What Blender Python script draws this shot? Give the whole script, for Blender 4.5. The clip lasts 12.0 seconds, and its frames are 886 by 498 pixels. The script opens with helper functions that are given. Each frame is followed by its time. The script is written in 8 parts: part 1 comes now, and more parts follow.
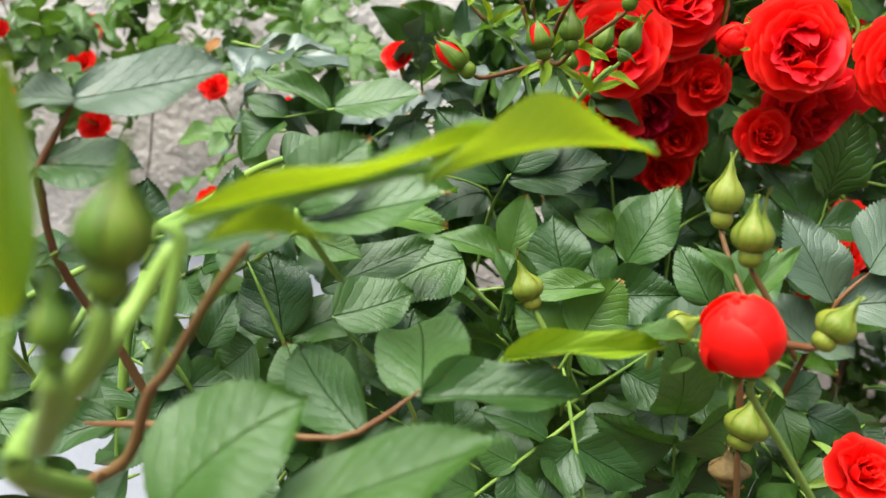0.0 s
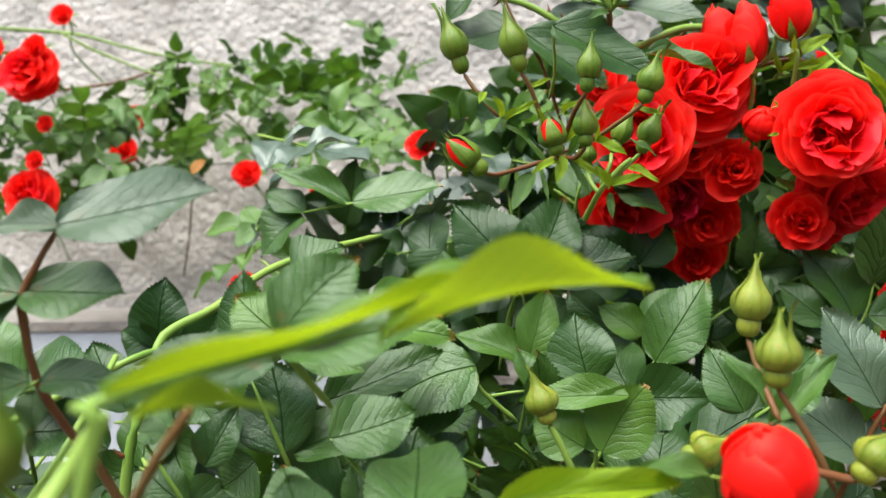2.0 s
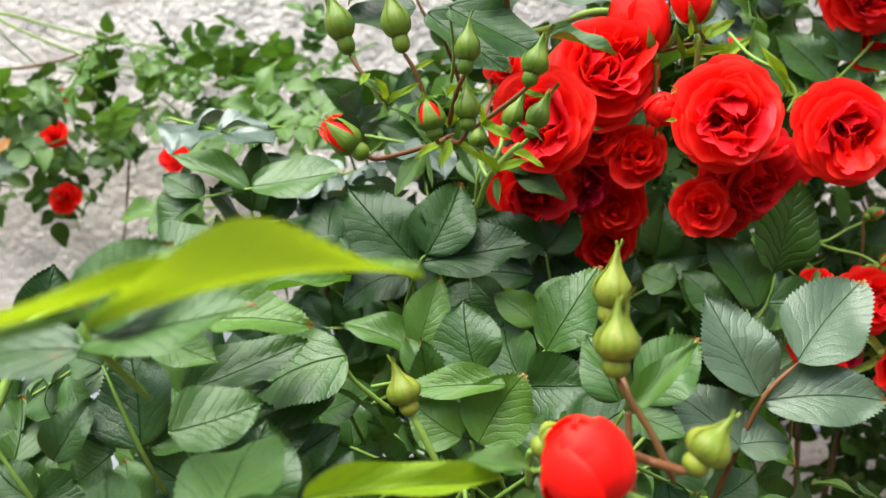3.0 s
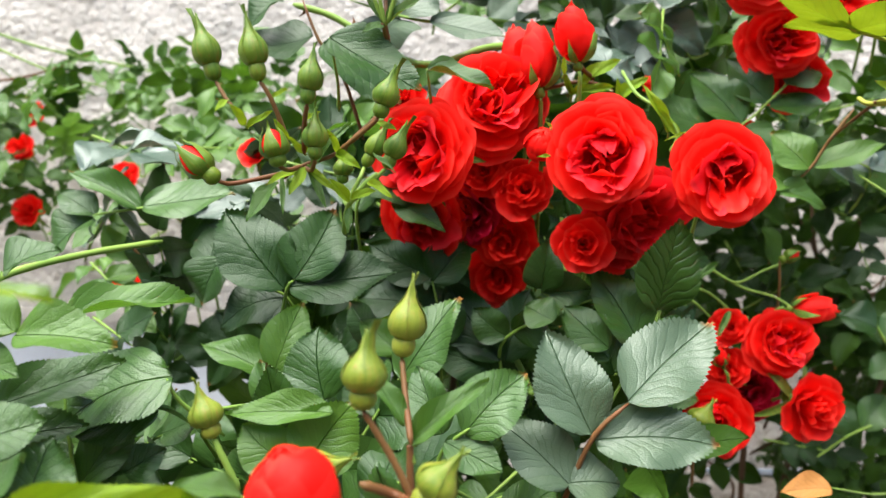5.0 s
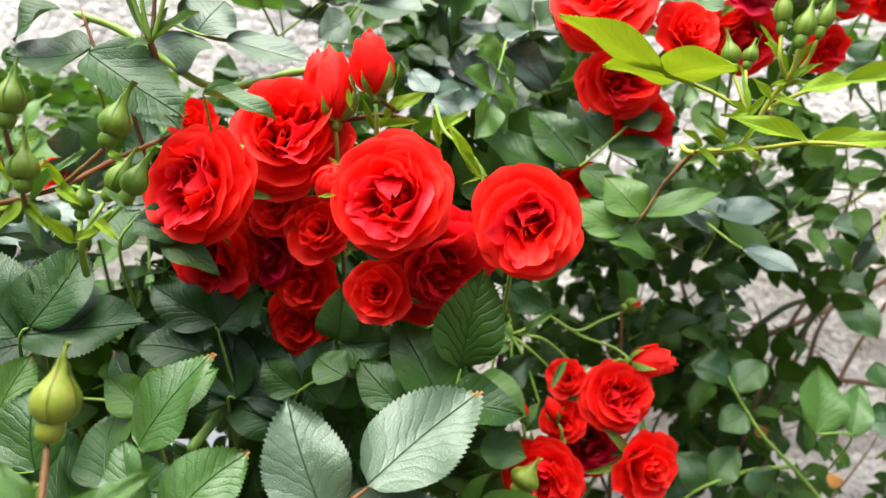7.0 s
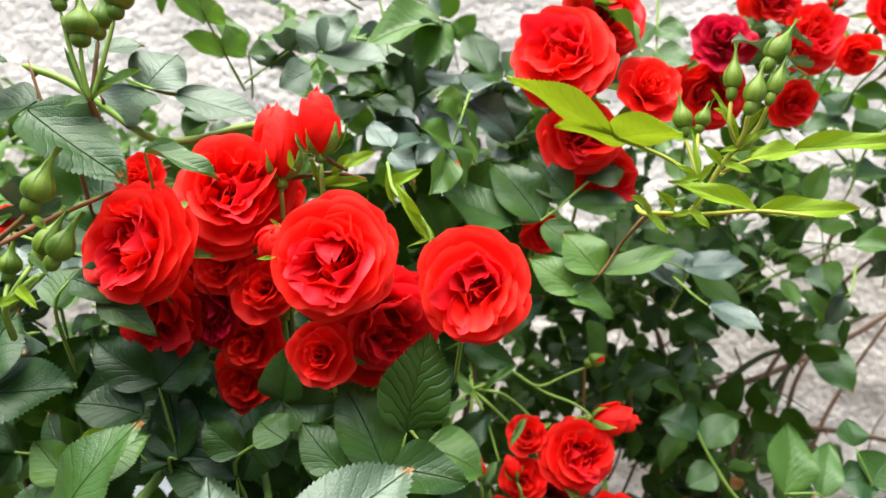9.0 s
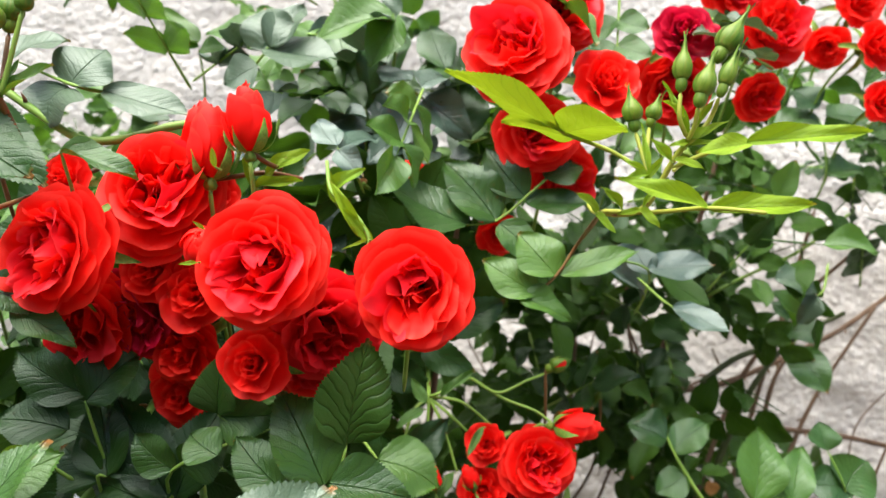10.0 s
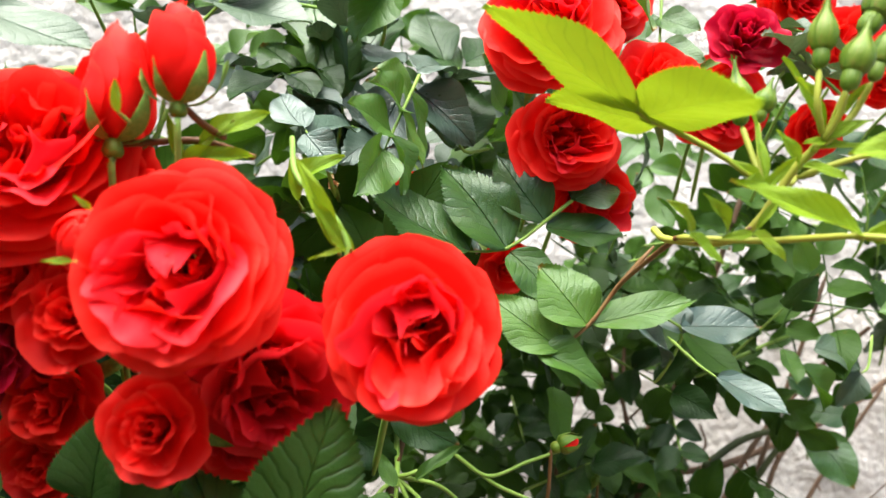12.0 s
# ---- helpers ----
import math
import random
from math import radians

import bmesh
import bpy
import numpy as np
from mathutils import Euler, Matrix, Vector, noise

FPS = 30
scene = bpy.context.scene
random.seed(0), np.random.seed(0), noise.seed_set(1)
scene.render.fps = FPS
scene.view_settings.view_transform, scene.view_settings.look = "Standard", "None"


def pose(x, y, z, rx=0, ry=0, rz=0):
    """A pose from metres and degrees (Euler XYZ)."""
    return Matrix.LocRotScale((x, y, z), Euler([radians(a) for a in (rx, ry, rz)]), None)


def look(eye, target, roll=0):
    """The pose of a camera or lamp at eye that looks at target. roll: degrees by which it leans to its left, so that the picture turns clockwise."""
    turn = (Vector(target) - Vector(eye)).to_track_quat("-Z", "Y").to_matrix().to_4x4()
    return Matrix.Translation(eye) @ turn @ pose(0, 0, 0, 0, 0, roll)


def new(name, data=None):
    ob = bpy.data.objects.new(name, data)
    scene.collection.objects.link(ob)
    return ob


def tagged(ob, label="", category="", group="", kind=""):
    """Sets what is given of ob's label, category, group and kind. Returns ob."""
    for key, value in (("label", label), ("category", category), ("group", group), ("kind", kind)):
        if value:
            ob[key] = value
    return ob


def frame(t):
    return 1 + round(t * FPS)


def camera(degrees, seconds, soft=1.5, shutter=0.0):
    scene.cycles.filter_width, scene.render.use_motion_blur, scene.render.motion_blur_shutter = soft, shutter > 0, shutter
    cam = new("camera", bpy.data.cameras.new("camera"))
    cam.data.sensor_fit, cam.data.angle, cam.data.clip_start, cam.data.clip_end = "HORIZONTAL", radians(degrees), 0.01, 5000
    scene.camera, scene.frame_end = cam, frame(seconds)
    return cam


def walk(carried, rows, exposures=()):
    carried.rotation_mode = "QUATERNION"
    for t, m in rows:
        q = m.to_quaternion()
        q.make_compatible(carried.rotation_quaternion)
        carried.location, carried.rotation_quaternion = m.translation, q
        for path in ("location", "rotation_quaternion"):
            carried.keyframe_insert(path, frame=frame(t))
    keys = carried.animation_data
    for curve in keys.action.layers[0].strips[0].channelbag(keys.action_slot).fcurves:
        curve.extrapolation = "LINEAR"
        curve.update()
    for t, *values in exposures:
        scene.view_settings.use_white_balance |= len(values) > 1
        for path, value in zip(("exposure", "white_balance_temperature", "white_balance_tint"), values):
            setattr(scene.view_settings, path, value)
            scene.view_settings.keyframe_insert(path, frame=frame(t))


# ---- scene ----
cam = camera(59.5, 12.0)
cam.data.dof.use_dof, cam.data.dof.focus_distance, cam.data.dof.aperture_fstop = True, 0.355, 12.0
METRES, EYE, TILT, LEAN, TURN = 0.5, 1.3, -8.0, 0.0, 0.0
ROWS = [
    (0.0, 0.0, 0.0, 0.0, 0.0, -0.0, 0.0),
    (0.5, 0.0058, -0.0346, 0.0302, 0.96, -0.6, 0.57),
    (1.0, 0.0118, -0.0259, 0.0607, 1.22, -1.7, 0.76),
    (1.5, 0.0171, -0.0193, 0.0671, 3.31, 1.69, 1.2),
    (2.0, 0.0311, 0.0278, 0.0326, 3.53, 5.01, 0.78),
    (2.5, 0.0575, 0.0486, 0.0291, 2.59, 4.14, 0.72),
    (3.0, 0.1124, 0.0497, 0.0316, 1.47, 4.09, 0.85),
    (3.5, 0.159, 0.0472, 0.0243, 0.72, 4.92, -0.04),
    (5.5, 0.3004, 0.0479, 0.0495, 2.66, 6.06, -1.66),
    (6.0, 0.3425, 0.0557, 0.0662, 1.49, 6.28, -1.48),
    (6.5, 0.3938, 0.1001, 0.0676, -1.16, 6.64, -2.82),
    (7.0, 0.4212, 0.1273, 0.0797, -2.37, 7.49, -2.8),
    (9.0, 0.4723, 0.1347, 0.1201, -2.6, 9.48, -3.56),
    (9.5, 0.4894, 0.1472, 0.124, -3.36, 10.1, -3.68),
    (10.0, 0.5242, 0.1721, 0.1295, -3.11, 9.68, -2.88),
    (10.5, 0.5332, 0.2392, 0.1145, -1.85, 9.87, -4.11),
    (11.0, 0.5207, 0.3312, 0.1286, -5.06, 10.75, -4.13),
    (11.5, 0.4763, 0.4043, 0.1247, -8.77, 11.84, -5.69),
    (12.0, 0.4908, 0.4195, 0.1479, -8.06, 13.92, -6.05),
]
walk(cam, [(t, pose(0, 0, EYE, TILT, LEAN, TURN) @ pose(METRES * x, METRES * y, METRES * z, 90 + pitch, roll, yaw)) for t, x, y, z, yaw, pitch, roll in ROWS],
     exposures=[(0.0, 1.36), (2.0, 1.30), (3.0, 1.46), (3.5, 1.49), (5.5, 1.59), (7.0, 1.68), (9.5, 1.65), (12.0, 1.87)])

# ---- light ----
world = bpy.data.worlds.new("sky")
scene.world = world
world.use_nodes = True
wn = world.node_tree.nodes
sky = wn.new("ShaderNodeTexSky")
sky.sky_type = "NISHITA"
sky.sun_disc = False
sky.sun_elevation, sky.sun_rotation = radians(69), radians(214)
sky.air_density, sky.dust_density = 1.0, 4.0
wn["Background"].inputs[1].default_value = 0.095
world.node_tree.links.new(sky.outputs[0], wn["Background"].inputs[0])
sun = new("sun", bpy.data.lights.new("sun", "SUN"))
sun.data.energy, sun.data.angle, sun.data.color = 3.5, radians(60), (1.0, 0.96, 0.88)
sun.matrix_world = look((-1.0, -1.5, 4.6), (0, 0, 0))


# ---- materials ----
def nodes_of(name):
    m = bpy.data.materials.new(name)
    m.use_nodes = True
    nt = m.node_tree
    return m, nt, nt.nodes["Principled BSDF"], nt.nodes["Material Output"]


def add(nt, kind, **values):
    n = nt.nodes.new(kind)
    for k, v in values.items():
        if k in n.inputs:
            n.inputs[k].default_value = v
    return n


def math_node(nt, op, a, b=None):
    n = nt.nodes.new("ShaderNodeMath")
    n.operation = op
    for i, v in enumerate((a, b)):
        if v is None:
            continue
        if isinstance(v, (int, float)):
            n.inputs[i].default_value = v
        else:
            nt.links.new(v, n.inputs[i])
    return n.outputs[0]


def mix_color(nt, fac, a, b, mode="MIX"):
    n = nt.nodes.new("ShaderNodeMix")
    n.data_type, n.blend_type = "RGBA", mode
    for i, v in ((0, fac), (6, a), (7, b)):
        if isinstance(v, (int, float)):
            n.inputs[i].default_value = v
        elif isinstance(v, tuple):
            n.inputs[i].default_value = (*v, 1) if len(v) == 3 else v
        else:
            nt.links.new(v, n.inputs[i])
    return n.outputs[2]


def ramp(nt, fac, stops):
    n = nt.nodes.new("ShaderNodeValToRGB")
    e = n.color_ramp.elements
    while len(e) < len(stops):
        e.new(0.5)
    for el, (p, c) in zip(e, stops):
        el.position, el.color = p, (*c, 1)
    nt.links.new(fac, n.inputs[0])
    return n.outputs[0]


def leaf_material(name, dark, light, vein, rough, through_light, spots=0.0, brown=(0.16, 0.07, 0.02), island=False, glow=None, gloss=0.6, relief=0.12):
    """Blade with midrib and side veins, in the blade's own uv: u across, v from base to tip."""
    m, nt, bsdf, out = nodes_of(name)
    uv = add(nt, "ShaderNodeTexCoord")
    sep = add(nt, "ShaderNodeSeparateXYZ")
    nt.links.new(uv.outputs["UV"], sep.inputs[0])
    info = add(nt, "ShaderNodeNewGeometry" if island else "ShaderNodeObjectInfo")
    chance = info.outputs["Random Per Island" if island else "Random"]
    x = math_node(nt, "ABSOLUTE", math_node(nt, "SUBTRACT", sep.outputs[0], 0.5))
    bow = math_node(nt, "MULTIPLY", math_node(nt, "SUBTRACT", 1.15, x), x)
    along0 = math_node(nt, "SUBTRACT", sep.outputs[1], bow)
    coord = nt.nodes.new("ShaderNodeVectorMath")
    coord.operation = "ADD"
    nt.links.new(uv.outputs["UV"], coord.inputs[0])
    nt.links.new(info.outputs["Position" if island else "Location"], coord.inputs[1])
    stray = add(nt, "ShaderNodeTexNoise", Scale=3.0, Detail=2.0)
    nt.links.new(coord.outputs[0], stray.inputs["Vector"])
    along = math_node(nt, "ADD", along0, math_node(nt, "MULTIPLY", stray.outputs[0], 0.22))
    saw = math_node(nt, "FRACT", math_node(nt, "MULTIPLY", along, 8.0))
    rib = math_node(nt, "ABSOLUTE", math_node(nt, "SUBTRACT", saw, 0.5))
    side = math_node(nt, "MINIMUM", math_node(nt, "MULTIPLY", rib, 12.0), 1.0)
    mid = math_node(nt, "MINIMUM", math_node(nt, "MULTIPLY", x, 80.0), 1.0)
    noise_t = add(nt, "ShaderNodeTexNoise", Scale=9.0, Detail=6.0, Roughness=0.6)
    nt.links.new(coord.outputs[0], noise_t.inputs["Vector"])
    tone = math_node(nt, "ADD", math_node(nt, "MULTIPLY", chance, 0.75),
                     math_node(nt, "MULTIPLY", noise_t.outputs[0], 0.35))
    base = mix_color(nt, tone, dark, light)
    base = mix_color(nt, math_node(nt, "MULTIPLY", math_node(nt, "SUBTRACT", 1.0, side), 0.55), base, vein)
    base = mix_color(nt, math_node(nt, "MULTIPLY", math_node(nt, "SUBTRACT", 1.0, mid), 0.6), base, vein)
    tip_end = ramp(nt, sep.outputs[1], [(0.0, (0, 0, 0)), (0.93, (0, 0, 0)), (0.985, (1, 1, 1))])
    browned = math_node(nt, "MULTIPLY", tip_end, math_node(nt, "GREATER_THAN", chance, 0.72))
    base = mix_color(nt, math_node(nt, "MULTIPLY", browned, 0.8), base, (0.30, 0.12, 0.03))
    if spots:
        n2 = add(nt, "ShaderNodeTexNoise", Scale=5.0, Detail=4.0)
        nt.links.new(coord.outputs[0], n2.inputs["Vector"])
        cut = ramp(nt, n2.outputs[0], [(0.0, (0, 0, 0)), (0.68, (0, 0, 0)), (0.75, (spots,) * 3)])
        base = mix_color(nt, cut, base, brown)
    nt.links.new(base, bsdf.inputs["Base Color"])
    fine = add(nt, "ShaderNodeTexVoronoi", Scale=60.0)
    nt.links.new(coord.outputs[0], fine.inputs["Vector"])
    bulge = math_node(nt, "SUBTRACT", 1.0, math_node(nt, "POWER", math_node(nt, "SUBTRACT", 1.0, math_node(nt, "MULTIPLY", rib, 2.0)), 4.0))
    height = math_node(nt, "ADD", math_node(nt, "MULTIPLY", bulge, relief),
                       math_node(nt, "ADD", math_node(nt, "MULTIPLY", mid, 0.5), math_node(nt, "MULTIPLY", fine.outputs[0], 0.11)))
    bump = add(nt, "ShaderNodeBump", Strength=0.8, Distance=0.0016)
    nt.links.new(height, bump.inputs["Height"])
    nt.links.new(bump.outputs[0], bsdf.inputs["Normal"])
    r = math_node(nt, "ADD", math_node(nt, "MULTIPLY", noise_t.outputs[0], 0.22), rough - 0.1)
    nt.links.new(r, bsdf.inputs["Roughness"])
    bsdf.inputs["Specular IOR Level"].default_value = gloss
    bsdf.inputs["Specular Tint"].default_value = (0.90, 1.0, 1.0, 1)
    tl = add(nt, "ShaderNodeBsdfTranslucent")
    tcol = mix_color(nt, 0.6, base, glow or (light[0] * 1.6, light[1] * 1.7, light[2] * 0.6))
    nt.links.new(tcol, tl.inputs["Color"])
    mx = add(nt, "ShaderNodeMixShader", Fac=through_light)
    nt.links.new(bsdf.outputs[0], mx.inputs[1])
    nt.links.new(tl.outputs[0], mx.inputs[2])
    nt.links.new(mx.outputs[0], out.inputs[0])
    return m


def petal_material(name, deep, bright, tip):
    m, nt, bsdf, out = nodes_of(name)
    uv = add(nt, "ShaderNodeTexCoord")
    sep = add(nt, "ShaderNodeSeparateXYZ")
    nt.links.new(uv.outputs["UV"], sep.inputs[0])
    info = add(nt, "ShaderNodeObjectInfo")
    stretch = add(nt, "ShaderNodeMapping")
    stretch.inputs["Scale"].default_value = (26, 2.2, 1)
    nt.links.new(uv.outputs["UV"], stretch.inputs["Vector"])
    streak = add(nt, "ShaderNodeTexNoise", Scale=1.0, Detail=5.0, Roughness=0.6)
    nt.links.new(stretch.outputs[0], streak.inputs["Vector"])
    soft_n = add(nt, "ShaderNodeTexNoise", Scale=3.0, Detail=3.0)
    nt.links.new(uv.outputs["UV"], soft_n.inputs["Vector"])
    tone = math_node(nt, "ADD", math_node(nt, "MULTIPLY", info.outputs["Random"], 0.35),
                     math_node(nt, "MULTIPLY", soft_n.outputs[0], 0.6))
    base = mix_color(nt, tone, deep, bright)
    rim = ramp(nt, sep.outputs[1], [(0.0, (0, 0, 0)), (0.86, (0.03, 0.03, 0.03)), (0.98, (0.85, 0.85, 0.85))])
    base = mix_color(nt, rim, base, tip)
    base = mix_color(nt, math_node(nt, "MULTIPLY", streak.outputs[0], 0.25), base, deep)
    nt.links.new(base, bsdf.inputs["Base Color"])
    bump = add(nt, "ShaderNodeBump", Strength=0.25, Distance=0.0008)
    nt.links.new(streak.outputs[0], bump.inputs["Height"])
    nt.links.new(bump.outputs[0], bsdf.inputs["Normal"])
    bsdf.inputs["Roughness"].default_value = 0.55
    bsdf.inputs["Specular IOR Level"].default_value = 0.2
    bsdf.inputs["Sheen Weight"].default_value = 0.03
    bsdf.inputs["Sheen Tint"].default_value = (1.0, 0.55, 0.5, 1)
    tl = add(nt, "ShaderNodeBsdfTranslucent")
    nt.links.new(base, tl.inputs["Color"])
    mx = add(nt, "ShaderNodeMixShader", Fac=0.36)
    nt.links.new(bsdf.outputs[0], mx.inputs[1])
    nt.links.new(tl.outputs[0], mx.inputs[2])
    nt.links.new(mx.outputs[0], out.inputs[0])
    return m


def stem_material(name, a, b, rough=0.45):
    m, nt, bsdf, out = nodes_of(name)
    tc = add(nt, "ShaderNodeTexCoord")
    n = add(nt, "ShaderNodeTexNoise", Scale=55.0, Detail=4.0, Roughness=0.6)
    nt.links.new(tc.outputs["Object"], n.inputs["Vector"])
    wide = add(nt, "ShaderNodeTexNoise", Scale=14.0, Detail=2.0)
    nt.links.new(tc.outputs["Object"], wide.inputs["Vector"])
    f = math_node(nt, "ADD", math_node(nt, "MULTIPLY", n.outputs[0], 0.45), math_node(nt, "MULTIPLY", wide.outputs[0], 0.6))
    nt.links.new(ramp(nt, f, [(0.3, a), (0.75, b)]), bsdf.inputs["Base Color"])
    bump = add(nt, "ShaderNodeBump", Strength=0.3, Distance=0.0006)
    nt.links.new(n.outputs[0], bump.inputs["Height"])
    nt.links.new(bump.outputs[0], bsdf.inputs["Normal"])
    bsdf.inputs["Roughness"].default_value = rough
    bsdf.inputs["Specular IOR Level"].default_value = 0.25
    return m


def bud_material(name, a, b, streak, rough=0.5):
    """Closed sepals: green with reddish streaks that run from the foot to the tip."""
    m, nt, bsdf, out = nodes_of(name)
    tc = add(nt, "ShaderNodeTexCoord")
    info = add(nt, "ShaderNodeObjectInfo")
    long = add(nt, "ShaderNodeMapping")
    long.inputs["Scale"].default_value = (16, 16, 1.6)
    nt.links.new(tc.outputs["Object"], long.inputs["Vector"])
    lines = add(nt, "ShaderNodeTexNoise", Scale=1.0, Detail=4.0, Roughness=0.6)
    nt.links.new(long.outputs[0], lines.inputs["Vector"])
    fine = add(nt, "ShaderNodeTexNoise", Scale=40.0, Detail=4.0)
    nt.links.new(tc.outputs["Object"], fine.inputs["Vector"])
    f = math_node(nt, "ADD", math_node(nt, "MULTIPLY", lines.outputs[0], 0.7), math_node(nt, "MULTIPLY", info.outputs["Random"], 0.3))
    base = ramp(nt, f, [(0.3, a), (0.7, b)])
    mark = ramp(nt, lines.outputs[0], [(0.54, (0, 0, 0)), (0.70, (0.55, 0.55, 0.55))])
    nt.links.new(mix_color(nt, mark, base, streak), bsdf.inputs["Base Color"])
    bump = add(nt, "ShaderNodeBump", Strength=0.35, Distance=0.0008)
    nt.links.new(math_node(nt, "ADD", lines.outputs[0], math_node(nt, "MULTIPLY", fine.outputs[0], 0.4)), bump.inputs["Height"])
    nt.links.new(bump.outputs[0], bsdf.inputs["Normal"])
    bsdf.inputs["Roughness"].default_value = rough
    bsdf.inputs["Specular IOR Level"].default_value = 0.3
    return m


def wall_material(name, base, stain, scale, strength, rough=0.9):
    m, nt, bsdf, out = nodes_of(name)
    tc = add(nt, "ShaderNodeTexCoord")
    grain = add(nt, "ShaderNodeTexNoise", Scale=scale, Detail=8.0, Roughness=0.65)
    nt.links.new(tc.outputs["Object"], grain.inputs["Vector"])
    lumps = add(nt, "ShaderNodeTexVoronoi", Scale=scale * 0.55)
    nt.links.new(tc.outputs["Object"], lumps.inputs["Vector"])
    blot = add(nt, "ShaderNodeTexNoise", Scale=4.0, Detail=5.0)
    nt.links.new(tc.outputs["Object"], blot.inputs["Vector"])
    f = ramp(nt, blot.outputs[0], [(0.5, (0, 0, 0)), (0.8, (0.28, 0.28, 0.28))])
    base_c = mix_color(nt, f, base, stain)
    pits = ramp(nt, grain.outputs[0], [(0.34, (1, 1, 1)), (0.47, (0, 0, 0))])
    joints = ramp(nt, lumps.outputs[0], [(0.42, (0, 0, 0)), (0.75, (1, 1, 1))])
    # The stain tone also darkens the pits and the joints between lumps.
    hollows = math_node(nt, "ADD", math_node(nt, "MULTIPLY", pits, 0.5), math_node(nt, "MULTIPLY", joints, 0.14 * strength))
    base_c = mix_color(nt, hollows, base_c, stain)
    nt.links.new(base_c, bsdf.inputs["Base Color"])
    h = math_node(nt, "SUBTRACT", grain.outputs[0], math_node(nt, "MULTIPLY", lumps.outputs[0], 0.8))
    bump = add(nt, "ShaderNodeBump", Strength=strength, Distance=0.006)
    nt.links.new(h, bump.inputs["Height"])
    nt.links.new(bump.outputs[0], bsdf.inputs["Normal"])
    bsdf.inputs["Roughness"].default_value = rough
    return m


MATURE = ((0.0118, 0.042, 0.00864), (0.0519, 0.124, 0.0194), (0.00944, 0.034, 0.00576), 0.34, 0.15, 0.25)
LEAF = leaf_material("mature_leaf", *MATURE, gloss=0.5)
# Darker copies of the mature leaf: the bush's shade put into the colour.
SHADED = ((0.00472, 0.021, 0.0036), (0.0224, 0.066, 0.0101), (0.00826, 0.03, 0.00504), 0.38, 0.12, 0.25)
DEEP = leaf_material("shaded_leaf", *SHADED, gloss=0.34)
LEAF_MASS = leaf_material("shaded_leaf_mass", (0.0106, 0.034, 0.0036), (0.0448, 0.105, 0.0115), (0.0142, 0.04, 0.00504), 0.42, 0.22, 0.25, island=True, gloss=0.18)
MID = leaf_material("veined_leaf", (0.026, 0.074, 0.010), (0.044, 0.108, 0.016), (0.058, 0.130, 0.022), 0.40, 0.15, 0.1, gloss=0.3, relief=0.5)
# Mature leaf made paler: the sky's sheen is put into its colour.
SKYLIT = leaf_material("skylit_leaf", (0.048, 0.084, 0.046), (0.074, 0.116, 0.068), (0.032, 0.075, 0.032), 0.36, 0.15, 0.12, gloss=0.55)
# Reflected sky is put into the blue-grey base, on top of the gloss.
SHEEN = leaf_material("sky_sheen_leaf", (0.030, 0.062, 0.042), (0.062, 0.105, 0.076), (0.020, 0.050, 0.028), 0.30, 0.08, 0.1, gloss=0.9)
BRIGHT = ((0.0354, 0.105, 0.0108), (0.0826, 0.18, 0.0202), (0.0531, 0.13, 0.018), 0.4, 0.28, 0.1)
FRESH = leaf_material("fresh_leaf", *BRIGHT)
FRESH_MASS = leaf_material("fresh_leaf_mass", *BRIGHT, island=True)
YOUNG = leaf_material("young_leaf", (0.15, 0.29, 0.010), (0.24, 0.38, 0.014), (0.10, 0.22, 0.010), 0.42, 0.34, 0.25, (0.2, 0.16, 0.03), glow=(0.34, 0.44, 0.012), gloss=0.3)
YOUNG_NEAR = leaf_material("olive_young_leaf", (0.05, 0.14, 0.012), (0.10, 0.21, 0.02), (0.04, 0.12, 0.012), 0.30, 0.40, 0.35, (0.16, 0.14, 0.03), glow=(0.60, 0.80, 0.006))
WITHERED = petal_material("withered_petal", (0.30, 0.12, 0.05), (0.45, 0.22, 0.09), (0.4, 0.25, 0.12))
DRY = leaf_material("dry_leaf", (0.38, 0.15, 0.03), (0.5, 0.24, 0.06), (0.3, 0.12, 0.03), 0.7, 0.2)
CORAL = petal_material("coral_petal", (0.76, 0.006, 0.016), (0.92, 0.018, 0.032), (0.95, 0.035, 0.045))
RED = petal_material("red_petal", (0.84, 0.004, 0.003), (0.97, 0.012, 0.006), (0.97, 0.045, 0.028))
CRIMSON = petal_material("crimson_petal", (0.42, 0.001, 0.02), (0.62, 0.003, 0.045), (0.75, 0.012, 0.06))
STEM = stem_material("green_stem", (0.10, 0.22, 0.03), (0.24, 0.36, 0.07))
PURPLE_STEM = stem_material("reddish_stem", (0.125, 0.030, 0.017), (0.155, 0.100, 0.032))
DARK_STEM = stem_material("dark_green_cane", (0.030, 0.045, 0.014), (0.060, 0.072, 0.026), 0.55)
YOUNG_STEM = stem_material("young_yellow_stem", (0.19, 0.25, 0.025), (0.36, 0.38, 0.06))
BARK = stem_material("old_bark", (0.07, 0.043, 0.028), (0.18, 0.115, 0.075), 0.8)
BUD_GREEN = bud_material("bud_green", (0.046, 0.118, 0.007), (0.128, 0.200, 0.016), (0.14, 0.085, 0.02))
BUD_OLIVE = bud_material("bud_olive", (0.10, 0.160, 0.013), (0.22, 0.260, 0.028), (0.19, 0.095, 0.03))
BUD_BROWN = stem_material("withered_bud", (0.10, 0.055, 0.02), (0.20, 0.15, 0.05), 0.7)
SEPAL = stem_material("sepal_green", (0.07, 0.17, 0.02), (0.20, 0.30, 0.05), 0.5)
STUCCO = wall_material("white_stucco", (0.58, 0.563, 0.543), (0.33, 0.285, 0.24), 150.0, 1.0)
